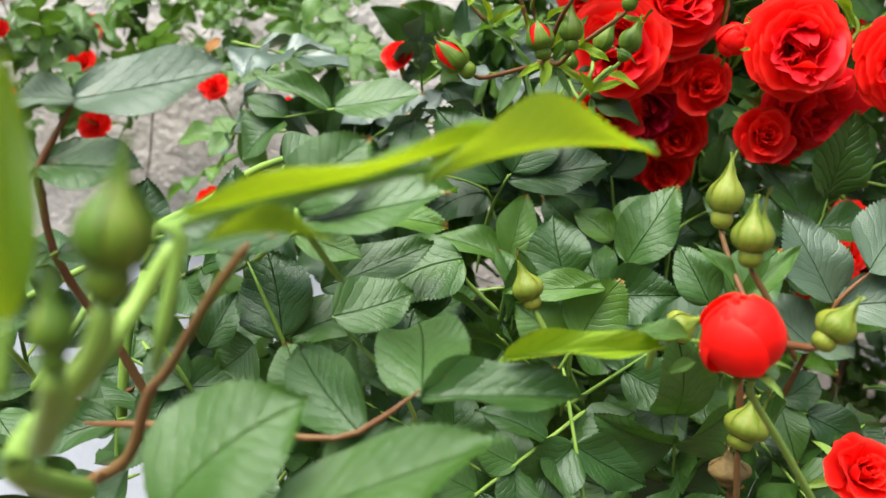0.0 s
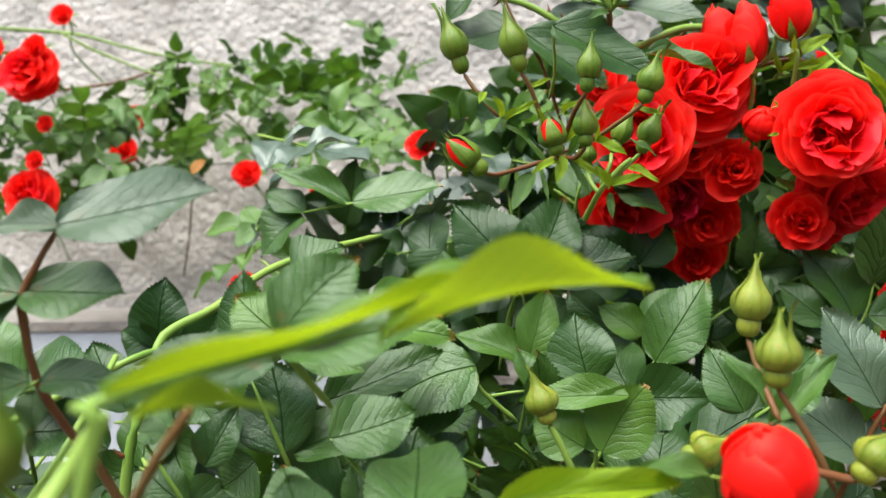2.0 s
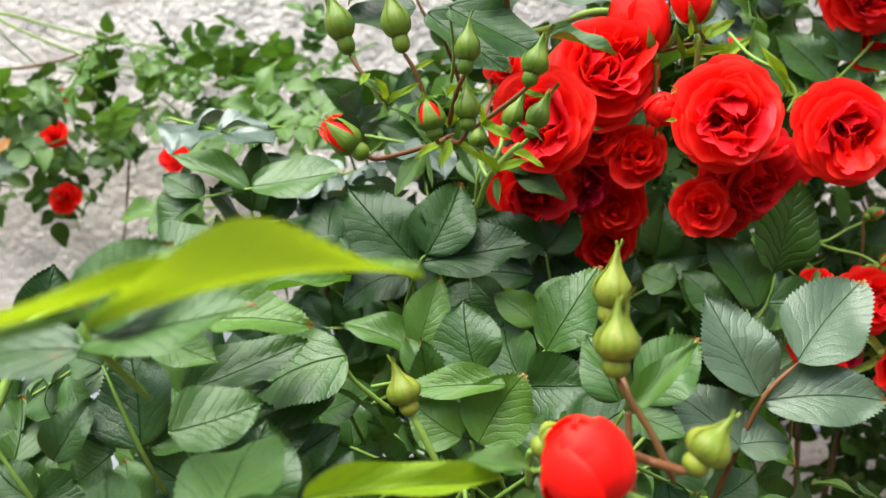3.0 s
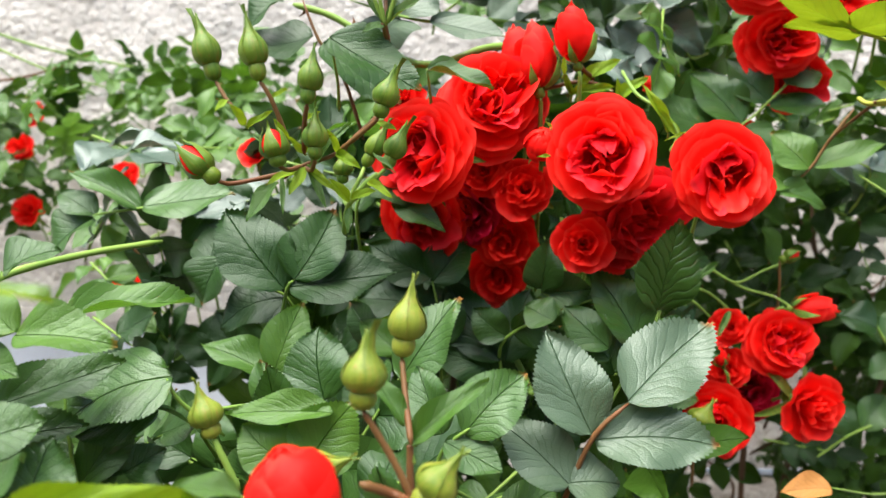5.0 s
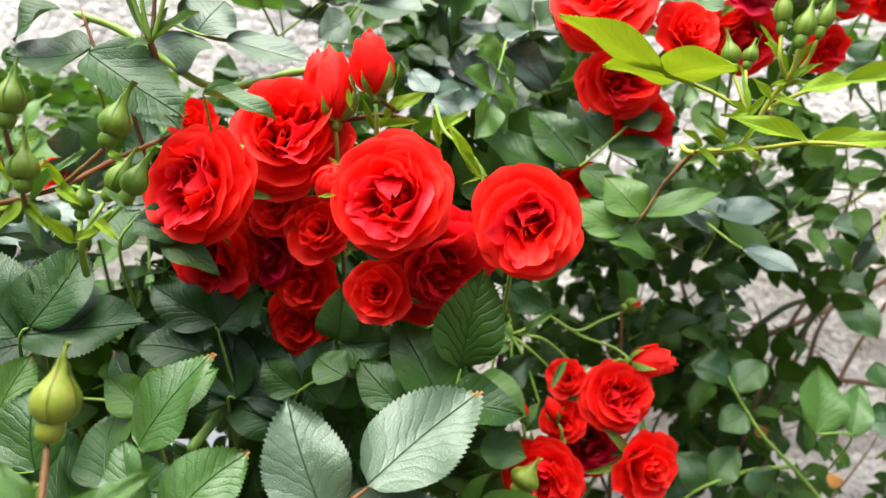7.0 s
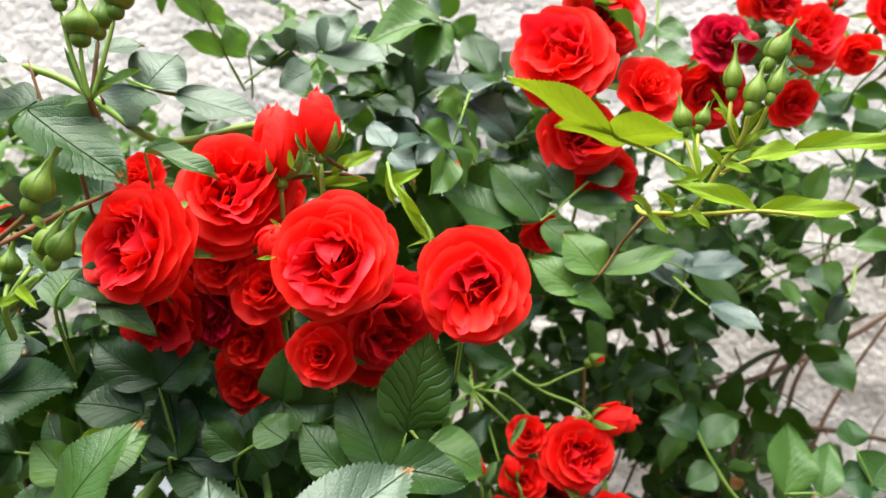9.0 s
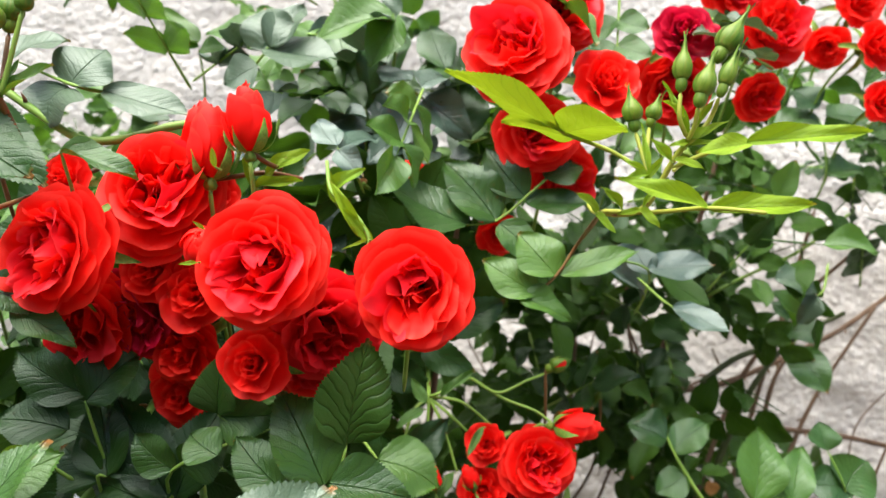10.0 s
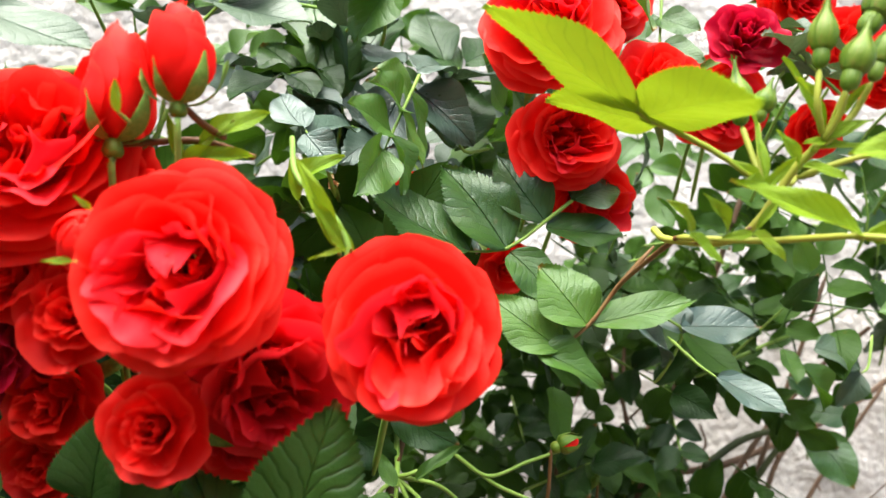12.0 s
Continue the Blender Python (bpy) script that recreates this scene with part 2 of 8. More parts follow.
PLINTH = wall_material("pale_blue_plaster", (0.52, 0.58, 0.66), (0.46, 0.51, 0.58), 160.0, 0.15, 0.7)
SOIL = wall_material("soil", (0.12, 0.085, 0.055), (0.06, 0.045, 0.03), 40.0, 1.0)
PIPE = stem_material("grey_blue_paint", (0.20, 0.25, 0.32), (0.27, 0.32, 0.39), 0.4)
GRIT = wall_material("grey_mortar", (0.33, 0.31, 0.29), (0.2, 0.19, 0.18), 90.0, 0.8)


# ---- building ----
def mesh_from(name, verts, faces, material, uvs=None, smooth=True):
    me = bpy.data.meshes.new(name)
    me.from_pydata(verts, [], faces)
    me.materials.append(material)
    if uvs is not None:
        lay = me.uv_layers.new(name="uv")
        idx = np.zeros(len(me.loops), dtype=np.int32)
        me.loops.foreach_get("vertex_index", idx)
        lay.data.foreach_set("uv", np.asarray(uvs, dtype=np.float32)[idx].ravel())
    if smooth:
        me.polygons.foreach_set("use_smooth", [True] * len(me.polygons))
    me.update()
    return me


def part(name, me, parent, m=None, label=""):
    ob = new(name, me)
    ob.parent = parent
    if m is not None:
        ob.matrix_local = m
    return tagged(ob, label)


def thing(name, label, category, group="", at=(0, 0, 0)):
    ob = new(name)
    ob.empty_display_size = 0.01
    ob.location = at
    return tagged(ob, label, category, group)


def grid_faces(nu, nv):
    return [(j * nu + i, j * nu + i + 1, (j + 1) * nu + i + 1, (j + 1) * nu + i) for j in range(nv - 1) for i in range(nu - 1)]


def smooth_line(points, n):
    """A rounded line through the points."""
    p = np.array(points, float)
    if len(p) == 2:
        return p[0] + (p[1] - p[0]) * np.linspace(0, 1, max(n, 2))[:, None]
    q = np.vstack([2 * p[0] - p[1], p, 2 * p[-1] - p[-2]])
    out = []
    per = max(2, n // (len(p) - 1))
    for i in range(len(p) - 1):
        a, b, c, d = q[i:i + 4]
        for k in range(per):
            t = k / per
            out.append(0.5 * (2 * b + (c - a) * t + (2 * a - 5 * b + 4 * c - d) * t * t + (3 * b - a - 3 * c + d) * t ** 3))
    out.append(p[-1])
    return np.array(out)


def tube_data(points, r0, r1, n=20, sides=8, wobble=0.06):
    line = smooth_line(points, n)
    m = len(line)
    verts, faces = [], []
    up = np.array((0.13, 0.31, 0.94))
    for i, c in enumerate(line):
        d = line[min(i + 1, m - 1)] - line[max(i - 1, 0)]
        d = d / (np.linalg.norm(d) + 1e-9)
        a = np.cross(d, up)
        if np.linalg.norm(a) < 1e-3:
            a = np.cross(d, (1.0, 0, 0))
        a /= np.linalg.norm(a) + 1e-12
        b = np.cross(d, a)
        r = (r0 + (r1 - r0) * i / (m - 1)) * (1 + wobble * math.sin(i * 2.3)) * (0.45 if i in (0, m - 1) else 1.0)
        for k in range(sides):
            w = 2 * math.pi * k / sides
            verts.append(tuple(c + r * (math.cos(w) * a + math.sin(w) * b)))
    for i in range(m - 1):
        for k in range(sides):
            faces.append((i * sides + k, i * sides + (k + 1) % sides, (i + 1) * sides + (k + 1) % sides, (i + 1) * sides + k))
    faces.append(tuple(range(sides))[::-1])
    faces.append(tuple((m - 1) * sides + k for k in range(sides)))
    return verts, faces


def tube(name, points, r0, r1, material, n=20, sides=8):
    v, f = tube_data(points, r0, r1, n, sides)
    return mesh_from(name, v, f, material)


def blade_data(seed, nu=9, nv=41, fold=0.22, bend=0.25, wave=0.03, fat=0.0):
    """A serrated rose leaflet one unit long and one unit wide, base at the origin, tip along +y, upper side +z."""
    rng = random.Random(seed)
    verts, uvs = [], []
    skew = rng.uniform(-0.06, 0.06)
    ph = rng.uniform(0, 6.28)
    tooth = (1.2 if nv > 30 else 0.42 if nv > 15 else 0.12) / nv
    for j in range(nv):
        v = j / (nv - 1)
        w = 0.5 * (math.sin(math.pi * min(1.0, v ** (0.82 - fat))) ** 0.66) * (1 - 0.25 * v ** 3)
        if v > 0.88:
            w *= 1 - 0.6 * ((v - 0.88) / 0.12) ** 1.4
        if j == nv - 1:
            w = 0.004
        if j == 0:
            w = 0.02
        for i in range(nu):
            u = 2 * i / (nu - 1) - 1
            edge = abs(u) > 0.99 and 2 < j < nv - 1
            x = u * (w + (tooth * (0.8 if j % 2 else -0.5) * rng.uniform(0.6, 1.2) if edge else 0)) + skew * math.sin(math.pi * v)
            y = v + (tooth * 0.9 if edge and j % 2 else 0.0)
            z = fold * abs(u) * w * (1 + 0.3 * math.sin(3 * v + ph)) - bend * (v - 0.35) ** 2
            z += wave * math.sin(9 * v + 2.4 * u + ph) * abs(u)
            quilt = (7.0 * (v - (1.15 - abs(u) * w) * abs(u) * w) - 0.5) % 1.0
            z += 0.0055 * math.sin(math.pi * quilt) * (1 - abs(u) ** 4) * min(1, abs(u) * 4)
            verts.append((x, y, z))
            uvs.append((0.5 + u * w, v))
    return verts, grid_faces(nu, nv), uvs


BLADES = {}
SHAPES = ((0.22, 0.35, 0.05, 0.0), (0.34, 0.42, 0.06, 0.08), (0.22, -0.15, 0.04, 0.04), (0.55, 0.3, 0.07, 0.0), (0.12, 0.5, 0.055, 0.1), (0.28, 0.1, 0.05, 0.05), (0.14, 0.12, 0.03, 0.02))


def blade(material, k, fine=True):
    key = (material.name, k, fine)
    if key not in BLADES:
        fold, bend, wave, fat = SHAPES[k]
        v, f, uv = blade_data(100 + k, 9 if fine else 7, 57 if fine else 21, fold, bend, wave, fat)
        BLADES[key] = mesh_from("leaflet", v, f, material, uv)
    return BLADES[key]


def blade_matrix(base, tip, width, normal):
    b, t, n = Vector(base), Vector(tip), Vector(normal)
    y = t - b
    length = y.length
    y.normalize()
    z = (n - y * n.dot(y))
    if z.length < 1e-4:
        z = y.orthogonal()
    z.normalize()
    x = y.cross(z)
    m = Matrix((x, y, z)).transposed().to_4x4()
    return Matrix.Translation(b) @ m @ Matrix.Diagonal((width, length, (length + width) / 2, 1))


def rose_leaf(label, blades, stalk, material=LEAF, r=0.0009, stalk_material=None, fine=True):
    """A compound leaf: blades (base, tip, width, normal, shape) on a stalk through points."""
    at = Vector(stalk[0])
    top = thing("rose_leaf", label, "leaf", "compound leaves of the rose bush", at)
    inv = Matrix.Translation(-at)
    for base, tip, width, normal, k, *own in blades:
        part("dry_tip" if own else "leaflet", blade(own[0] if own else material, k, fine), top, inv @ blade_matrix(base, tip, width, normal))
    me = tube("leaf_stalk", [tuple(Vector(p) - at) for p in stalk], r * 1.3, r * 0.8, stalk_material or STEM, 10, 6)
    part("leaf_stalk", me, top)
    return top


# ---- blooms ----
def petal_data(rng, theta, half, r0, rise, path, length, ruffle=0.05, notch=0.0, nu=13, nv=14, spiral=0.07, roll=0.0, crumple=0.06, taper=False):
    """A petal wrapped round the bloom's axis. path: the slope in degrees over the petal's length, from base to rim."""
    verts, uvs = [], []
    ph, ph2 = rng.uniform(0, 6.28), rng.uniform(0, 6.28)
    steps = 40
    rs, zs = [r0], [rise]
    for i in range(steps):
        a = radians(np.interp(i / steps, np.linspace(0, 1, len(path)), path))
        rs.append(rs[-1] + math.cos(a) * length / steps)
        zs.append(zs[-1] + math.sin(a) * length / steps)
    for j in range(nv):
        v = j / (nv - 1)
        spread = half * (0.45 + 0.55 * math.sin(min(1.0, v * 1.25) * math.pi / 2)) * (1 - 0.18 * v ** 6)
        if taper:
            spread = half * (1 - v ** 1.3) + 0.02
        for i in range(nu):
            u = 2 * i / (nu - 1) - 1
            ve = v * (1 - 0.13 * abs(u) ** 4) - notch * v * math.exp(-(u / 0.18) ** 2)
            ve += 0.02 * v ** 3 * math.sin(5 * u + ph)
            r = np.interp(ve, np.linspace(0, 1, steps + 1), rs)
            z = np.interp(ve, np.linspace(0, 1, steps + 1), zs)
            r *= 1 + spiral * u
            lift = ruffle * v ** 2 * (math.sin(4.2 * u + ph) + 0.5 * math.sin(9 * u + ph2))
            z += lift
            r += roll * (u * u - 0.4) * v
            r -= 0.5 * lift
            th = theta + spread * u
            q = Vector((r * math.cos(th), r * math.sin(th), z))
            q += noise.noise_vector(q * 2.2 + Vector((ph * 3, ph2 * 3, 0))) * crumple * v
            verts.append(tuple(q))
            uvs.append((0.5 + 0.5 * u, v))
    return verts, grid_faces(nu, nv), uvs


def sepal_data(theta, length, droop, width=0.10):
    verts = []
    n = 9
    for j in range(n):
        v = j / (n - 1)
        a = radians(droop[0] + (droop[1] - droop[0]) * v)
        r = 0.10 + length * v * math.cos(a)
        z = -0.12 + length * v * math.sin(a) * 0.9
        w = width * (math.sin(math.pi * min(1, 0.22 + 0.78 * v)) ** 0.8) + 0.004
        for u in (-1, 0, 1):
            verts.append((r * math.cos(theta) - u * w * math.sin(theta), r * math.sin(theta) + u * w * math.cos(theta), z - 0.05 * (1 - abs(u))))
    return verts, grid_faces(3, n)


def lathe_data(profile, sides=16, ridges=0, depth=0.0):
    verts = []
    for r, z in profile:
        for k in range(sides):
            w = 2 * math.pi * k / sides
            rr = r * (1 + depth * math.cos(ridges * w))
            verts.append((rr * math.cos(w), rr * math.sin(w), z))
    faces = []
    for j in range(len(profile) - 1):
        for k in range(sides):
            faces.append((j * sides + k, j * sides + (k + 1) % sides, (j + 1) * sides + (k + 1) % sides, (j + 1) * sides + k))
    faces.append(tuple(range(sides))[::-1])
    faces.append(tuple((len(profile) - 1) * sides + k for k in range(sides)))
    return verts, faces


def petal_list(kind, seed):
    """Rows of (theta, half, r0, rise, path, length, ruffle, notch, roll)."""
    rng = random.Random(seed)
    rows = []

    def ring(n, half, r0, rise, path, length, ruffle, notch=0.03, roll=0.0, start=None, jitter=0.12):
        s = rng.uniform(0, 6.28) if start is None else start
        for i in range(n):
            th = s + 2 * math.pi * i / n + rng.uniform(-jitter, jitter)
            pth = [a + rng.uniform(-9, 9) for a in path]
            rows.append((th, radians(half) * rng.uniform(0.9, 1.12), r0 * rng.uniform(0.85, 1.15), rise + rng.uniform(-0.02, 0.02), pth,
                         length * rng.uniform(0.90, 1.06), ruffle * rng.uniform(0.6, 1.4), notch * rng.uniform(0, 2), roll))

    if kind == "open":
        ring(6, 50, 0.05, -0.12, (0, 14, 20, -4), 1.00, 0.025, 0.01, jitter=0.1)
        ring(6, 50, 0.05, -0.10, (8, 24, 28, 0), 0.98, 0.025, 0.015, jitter=0.12)
        ring(5, 56, 0.07, -0.07, (22, 36, 36, 4), 0.96, 0.03, 0.02, jitter=0.15)
        ring(5, 58, 0.09, -0.04, (38, 52, 52, 22), 0.93, 0.035, 0.02, jitter=0.2)
        ring(4, 62, 0.14, 0.0, (50, 66, 68, 40), 0.90, 0.05, 0.02, jitter=0.3)
        ring(4, 46, 0.34, 0.0, (58, 76, 78, 40), 0.76, 0.075, 0.03, -0.15, jitter=0.5)
        ring(3, 52, 0.30, 0.02, (62, 84, 106, 134), 0.78, 0.07, 0.02, 0.25, jitter=0.7)
        ring(3, 42, 0.22, 0.04, (60, 84, 80, 30), 0.66, 0.085, 0.02, -0.25, jitter=0.9)
        ring(3, 38, 0.16, 0.06, (70, 92, 118, 150), 0.54, 0.07, 0.02, 0.25, jitter=0.9)
        ring(3, 46, 0.09, 0.06, (76, 88, 92, 70), 0.50, 0.06, 0.02, -0.2, jitter=0.6)
    elif kind == "cup":
        ring(5, 58, 0.08, -0.08, (40, 48, 36, 6), 0.95, 0.05)
        ring(5, 60, 0.09, -0.04, (60, 66, 58, 34), 0.92, 0.05)
        ring(5, 66, 0.10, 0.0, (72, 80, 74, 56), 0.88, 0.05)
        ring(4, 78, 0.10, 0.02, (80, 88, 84, 72), 0.84, 0.04)
        ring(4, 84, 0.09, 0.03, (84, 92, 90, 82), 0.80, 0.03)
        ring(3, 100, 0.06, 0.03, (86, 92, 92, 88), 0.78, 0.02)
        ring(2, 120, 0.03, 0.03, (88, 90, 92, 90), 0.76, 0.02)
    elif kind == "ball":
        ring(4, 74, 0.05, -0.05, (0, 55, 120, 178), 2.4, 0.02, 0.02)
        ring(4, 72, 0.05, -0.02, (8, 60, 122, 178), 2.35, 0.02, 0.02)
        ring(3, 90, 0.05, 0.0, (16, 66, 124, 178), 2.25, 0.03)
        ring(3, 100, 0.04, 0.02, (30, 76, 126, 178), 2.0, 0.03)
    else:
        ring(3, 82, 0.10, -0.05, (18, 62, 90, 96), 1.75, 0.015, 0.0)
        ring(3, 86, 0.10, 0.0, (24, 70, 97, 108), 2.0, 0.015, 0.0)
        ring(2, 110, 0.08, 0.02, (40, 80, 100, 114), 2.25, 0.015, 0.0)
        ring(2, 130, 0.05, 0.03, (60, 86, 101, 118), 2.38, 0.015, 0.0)
    return rows


PROTOTYPES = {}


def bloom_meshes(kind, seed, material):
    key = (kind, seed, material.name)
    if key not in PROTOTYPES:
        rng = random.Random(seed * 7 + 1)
        petals = []
        lean = (rng.uniform(-0.3, 0.3), rng.uniform(-0.3, 0.3))
        for th, half, r0, rise, path, length, ruffle, notch, roll in petal_list(kind, seed):
            v, f, uv = petal_data(rng, th, half, r0, rise, path, length, ruffle, notch, roll=roll, crumple=0.13 if kind == "open" and r0 > 0.13 else 0.05, spiral=0.16 if kind in ("half", "ball") else 0.07)
            if kind == "open":
                v = [(x + lean[0] * max(0, z), y + lean[1] * max(0, z), z) for x, y, z in v]
            inner_one = kind == "open" and r0 > 0.13 and rng.random() < 0.6
            petals.append(mesh_from("petal", v, f, CORAL if inner_one and material is RED else material, uv))
        droop = {"open": (0, -40), "cup": (20, -30), "half": (40, 68), "ball": (10, -35)}[kind]
        sepals = []
        for i in range(5):
            v, f = sepal_data(2 * math.pi * i / 5 + 0.3, 0.95 if kind != "half" else 1.15, (droop[0] + rng.uniform(-8, 8), droop[1] + rng.uniform(-15, 15)), 0.045 if kind == "half" else 0.10)
            if kind == "half":
                reach = rng.uniform(1.05, 1.6)
                v, f, uv = petal_data(rng, 2 * math.pi * i / 5 + 0.3, 0.40, 0.20, -0.12, (6, 42, 76, rng.uniform(60, 95)), reach, 0.0, crumple=0.02, nu=5, taper=True)
            sepals.append(mesh_from("sepal", v, f, SEPAL))
        hip = mesh_from("receptacle", *lathe_data([(0.05, -0.42), (0.16, -0.38), (0.20, -0.28), (0.17, -0.16), (0.12, -0.08), (0.02, -0.02)], 12), BUD_GREEN)
        heart = mesh_from("flower_heart", *lathe_data([(0.08, -0.02), (0.09, 0.04), (0.06, 0.08), (0.02, 0.10)], 14, 7, 0.25), BARK)
        PROTOTYPES[key] = (petals, sepals, hip, heart)
    return PROTOTYPES[key]


def frame_of(axis, spin):
    z = Vector(axis).normalized()
    return z.to_track_quat("Z", "Y").to_matrix().to_4x4() @ Matrix.Rotation(spin, 4, "Z")


def rose(label, at, facing, radius, kind="open", seed=1, stalk=(), material=RED, spin=0.0):
    """One bloom: petals, sepals, receptacle and its stalk, which ends at the last point of stalk."""
    top = thing("rose_bloom", label, "rose", "red rose blooms", at)
    petals, sepals, hip, heart = bloom_meshes(kind, seed, material)
    m = frame_of(facing, spin) @ Matrix.Scale(radius, 4)
    if kind == "open":
        m = m @ Matrix.Translation((0, 0, -0.12))
    for me in petals:
        part("petal", me, top, m)
    cup = part("receptacle", hip, top, m)
    for me in sepals:
        part("sepal", me, cup)
    if kind == "open":
        part("flower_heart", heart, top, m, "dark brown stamens")
    if len(stalk):
        low = m @ Vector((0, 0, -0.40))
        me = tube("flower_stalk", [low] + [Vector(p) - Vector(at) for p in stalk], 0.0011, 0.0014, STEM, 12, 6)
        part("flower_stalk", me, top)
    return top


def bud_meshes(colour, material, seed):
    key = ("bud", colour, material.name, seed)
    if key not in PROTOTYPES:
        rng = random.Random(seed + 50)
        # unit length from the foot of the hip to the drawn-out tip
        body = [(0.12, 0.20), (0.178, 0.25), (0.222, 0.31), (0.243, 0.38), (0.240, 0.45), (0.216, 0.52), (0.170, 0.58), (0.120, 0.64), (0.080, 0.70), (0.052, 0.78), (0.033, 0.87), (0.014, 0.95)]
        hip = [(0.04, 0.0), (0.085, 0.012), (0.136, 0.055), (0.158, 0.115), (0.156, 0.18), (0.136, 0.245)]
        if colour:
            # blunt cone of rolled petals
            body = [(0.08, 0.19), (0.150, 0.235), (0.208, 0.29), (0.232, 0.35), (0.232, 0.43), (0.216, 0.52), (0.188, 0.60), (0.150, 0.68), (0.098, 0.75), (0.03, 0.80)]
        inner = mesh_from("bud_body", *lathe_data(body, 20, 5, 0.02), RED if colour else material)
        sepals = []
        for i in range(5):
            th0 = 2 * math.pi * i / 5 + rng.uniform(-0.08, 0.08)
            stretch = rng.uniform(0.92, 1.12)
            lean = rng.uniform(0.0, 0.07)
            n = 12
            verts = []
            for j in range(n):
                v = j / (n - 1)
                zz = (0.185 + 0.73 * stretch * v) if colour else (0.245 + 0.755 * stretch * v)
                rr = np.interp(min(zz, 0.88), [p[1] for p in body], [p[0] for p in body]) * (1.03 + 0.04 * (i % 2)) + 0.005 + 0.012 * v
                if zz > 0.86 and not colour:
                    rr = 0.012 + lean * (zz - 0.86) * 7
                if colour:
                    rr += 0.016 + 0.17 * max(0, v - 0.45)
                elif i == 1 and seed == 2:
                    rr += 0.22 * max(0, v - 0.35)
                ang = (0.66 * (1 - v ** 1.6) if not colour else 0.66 * (1 - v ** 1.25)) + 0.03
                if zz > 0.85 and not colour:
                    ang = 0.3
                for u in (-1, -0.5, 0, 0.5, 1):
                    w = th0 + ang * u + 0.25 * max(0, v - 0.6)
                    q = rr * (1 + 0.05 * (1 - abs(u)) ** 2 + 0.02 * math.sin(9 * v + 5 * u + i))
                    verts.append((q * math.cos(w), q * math.sin(w), zz))
            sepals.append(mesh_from("sepal", verts, grid_faces(5, n), material))
        PROTOTYPES[key] = (inner, sepals, mesh_from("hip", *lathe_data(hip, 14), material))
    return PROTOTYPES[key]


def rosebud(label, foot, tip, width, colour=False, material=BUD_GREEN, seed=1, stalk=(), r=0.0010, stalk_material=None):
    top = thing("rose_bud", label, "rosebud", "rose buds", foot)
    inner, sepals, hip = bud_meshes(colour, material, seed)
    axis = Vector(tip) - Vector(foot)
    m = frame_of(axis, -1.3 if colour else seed * 1.3) @ Matrix.Diagonal((width * 1.85, width * 1.85, axis.length, 1))
    part("bud_body", inner, top, m, "red petals showing" if colour else "")
    cup = part("hip", hip, top, m)
    for me in sepals:
        part("sepal", me, cup)
    if len(stalk):
        me = tube("flower_stalk", [(0, 0, 0)] + [Vector(p) - Vector(foot) for p in stalk], r, r * 1.2, stalk_material or PURPLE_STEM, 12, 7)
        part("flower_stalk", me, top)
    return top


def cane(label, points, r0, r1, material=STEM, thorns=5, seed=1):
    at = points[0]
    top = thing("rose_cane", label, "stem", "canes of the rose bush", at)
    line = smooth_line([tuple(Vector(p) - Vector(at)) for p in points], 40)
    wood = part("cane_wood", tube("cane_wood", [tuple(p) for p in line[::2]] + [tuple(line[-1])], r0, r1, material, 40, 10), top)
    rng = random.Random(seed)
    for i in range(thorns):
        k = rng.randrange(2, len(line) - 2)
        d = Vector(line[k + 1] - line[k - 1]).normalized()
        side = d.orthogonal().normalized()
        side.rotate(Matrix.Rotation(rng.uniform(0, 6.28), 3, d))
        r = r0 + (r1 - r0) * k / len(line)
        c = Vector(line[k])
        v, f = tube_data([c + side * r * 0.6, c + side * r * 2.0 - d * r * 0.7, c + side * r * 3.0 - d * r * 1.8], r * 0.7, r * 0.05, 6, 5, 0)
        part("thorn", mesh_from("thorn", v, f, PURPLE_STEM), wood)
    return top


# ---- setting ----
def box_mesh(name, lo, hi, material):
    v = [(x, y, z) for z in (lo[2], hi[2]) for y in (lo[1], hi[1]) for x in (lo[0], hi[0])]
    f = [(0, 2, 3, 1), (4, 5, 7, 6), (0, 1, 5, 4), (1, 3, 7, 5), (3, 2, 6, 7), (2, 0, 4, 6)]
    return mesh_from(name, v, f, material, smooth=False)


WALL_Y = 1.16


def rough_wall():
    """Hand-thrown plaster: an uneven front face on a thick wall."""
    nx, nz = 320, 200
    x0, x1, z0, z1 = -2.2, 2.6, 0.0, 2.9
    verts = []
    for j in range(nz):
        for i in range(nx):
            x, z = x0 + (x1 - x0) * i / (nx - 1), z0 + (z1 - z0) * j / (nz - 1)
            d = 0.006 * noise.noise((x * 16, z * 16, 0.3)) + 0.007 * noise.noise((x * 42, z * 42, 4.0)) + 0.010 * noise.noise((x * 3, z * 3, 9.0))
            verts.append((x, WALL_Y + 0.01 + d, z))
    faces = [tuple(reversed(f)) for f in grid_faces(nx, nz)]
    back = len(verts)
    verts += [(x0, WALL_Y + 0.3, z0), (x1, WALL_Y + 0.3, z0), (x1, WALL_Y + 0.3, z1), (x0, WALL_Y + 0.3, z1)]
    faces += [(back, back + 3, back + 2, back + 1)]
    low, high = list(range(nx)), [(nz - 1) * nx + i for i in range(nx)]
    left, right = [j * nx for j in range(nz)], [j * nx + nx - 1 for j in range(nz)]
    faces += [tuple(low[::-1]) + (back, back + 1), tuple(high) + (back + 2, back + 3), tuple(left) + (back + 3, back), tuple(right[::-1]) + (back + 1, back + 2)]
    return mesh_from("wall_north", verts, [f for f in faces], STUCCO)


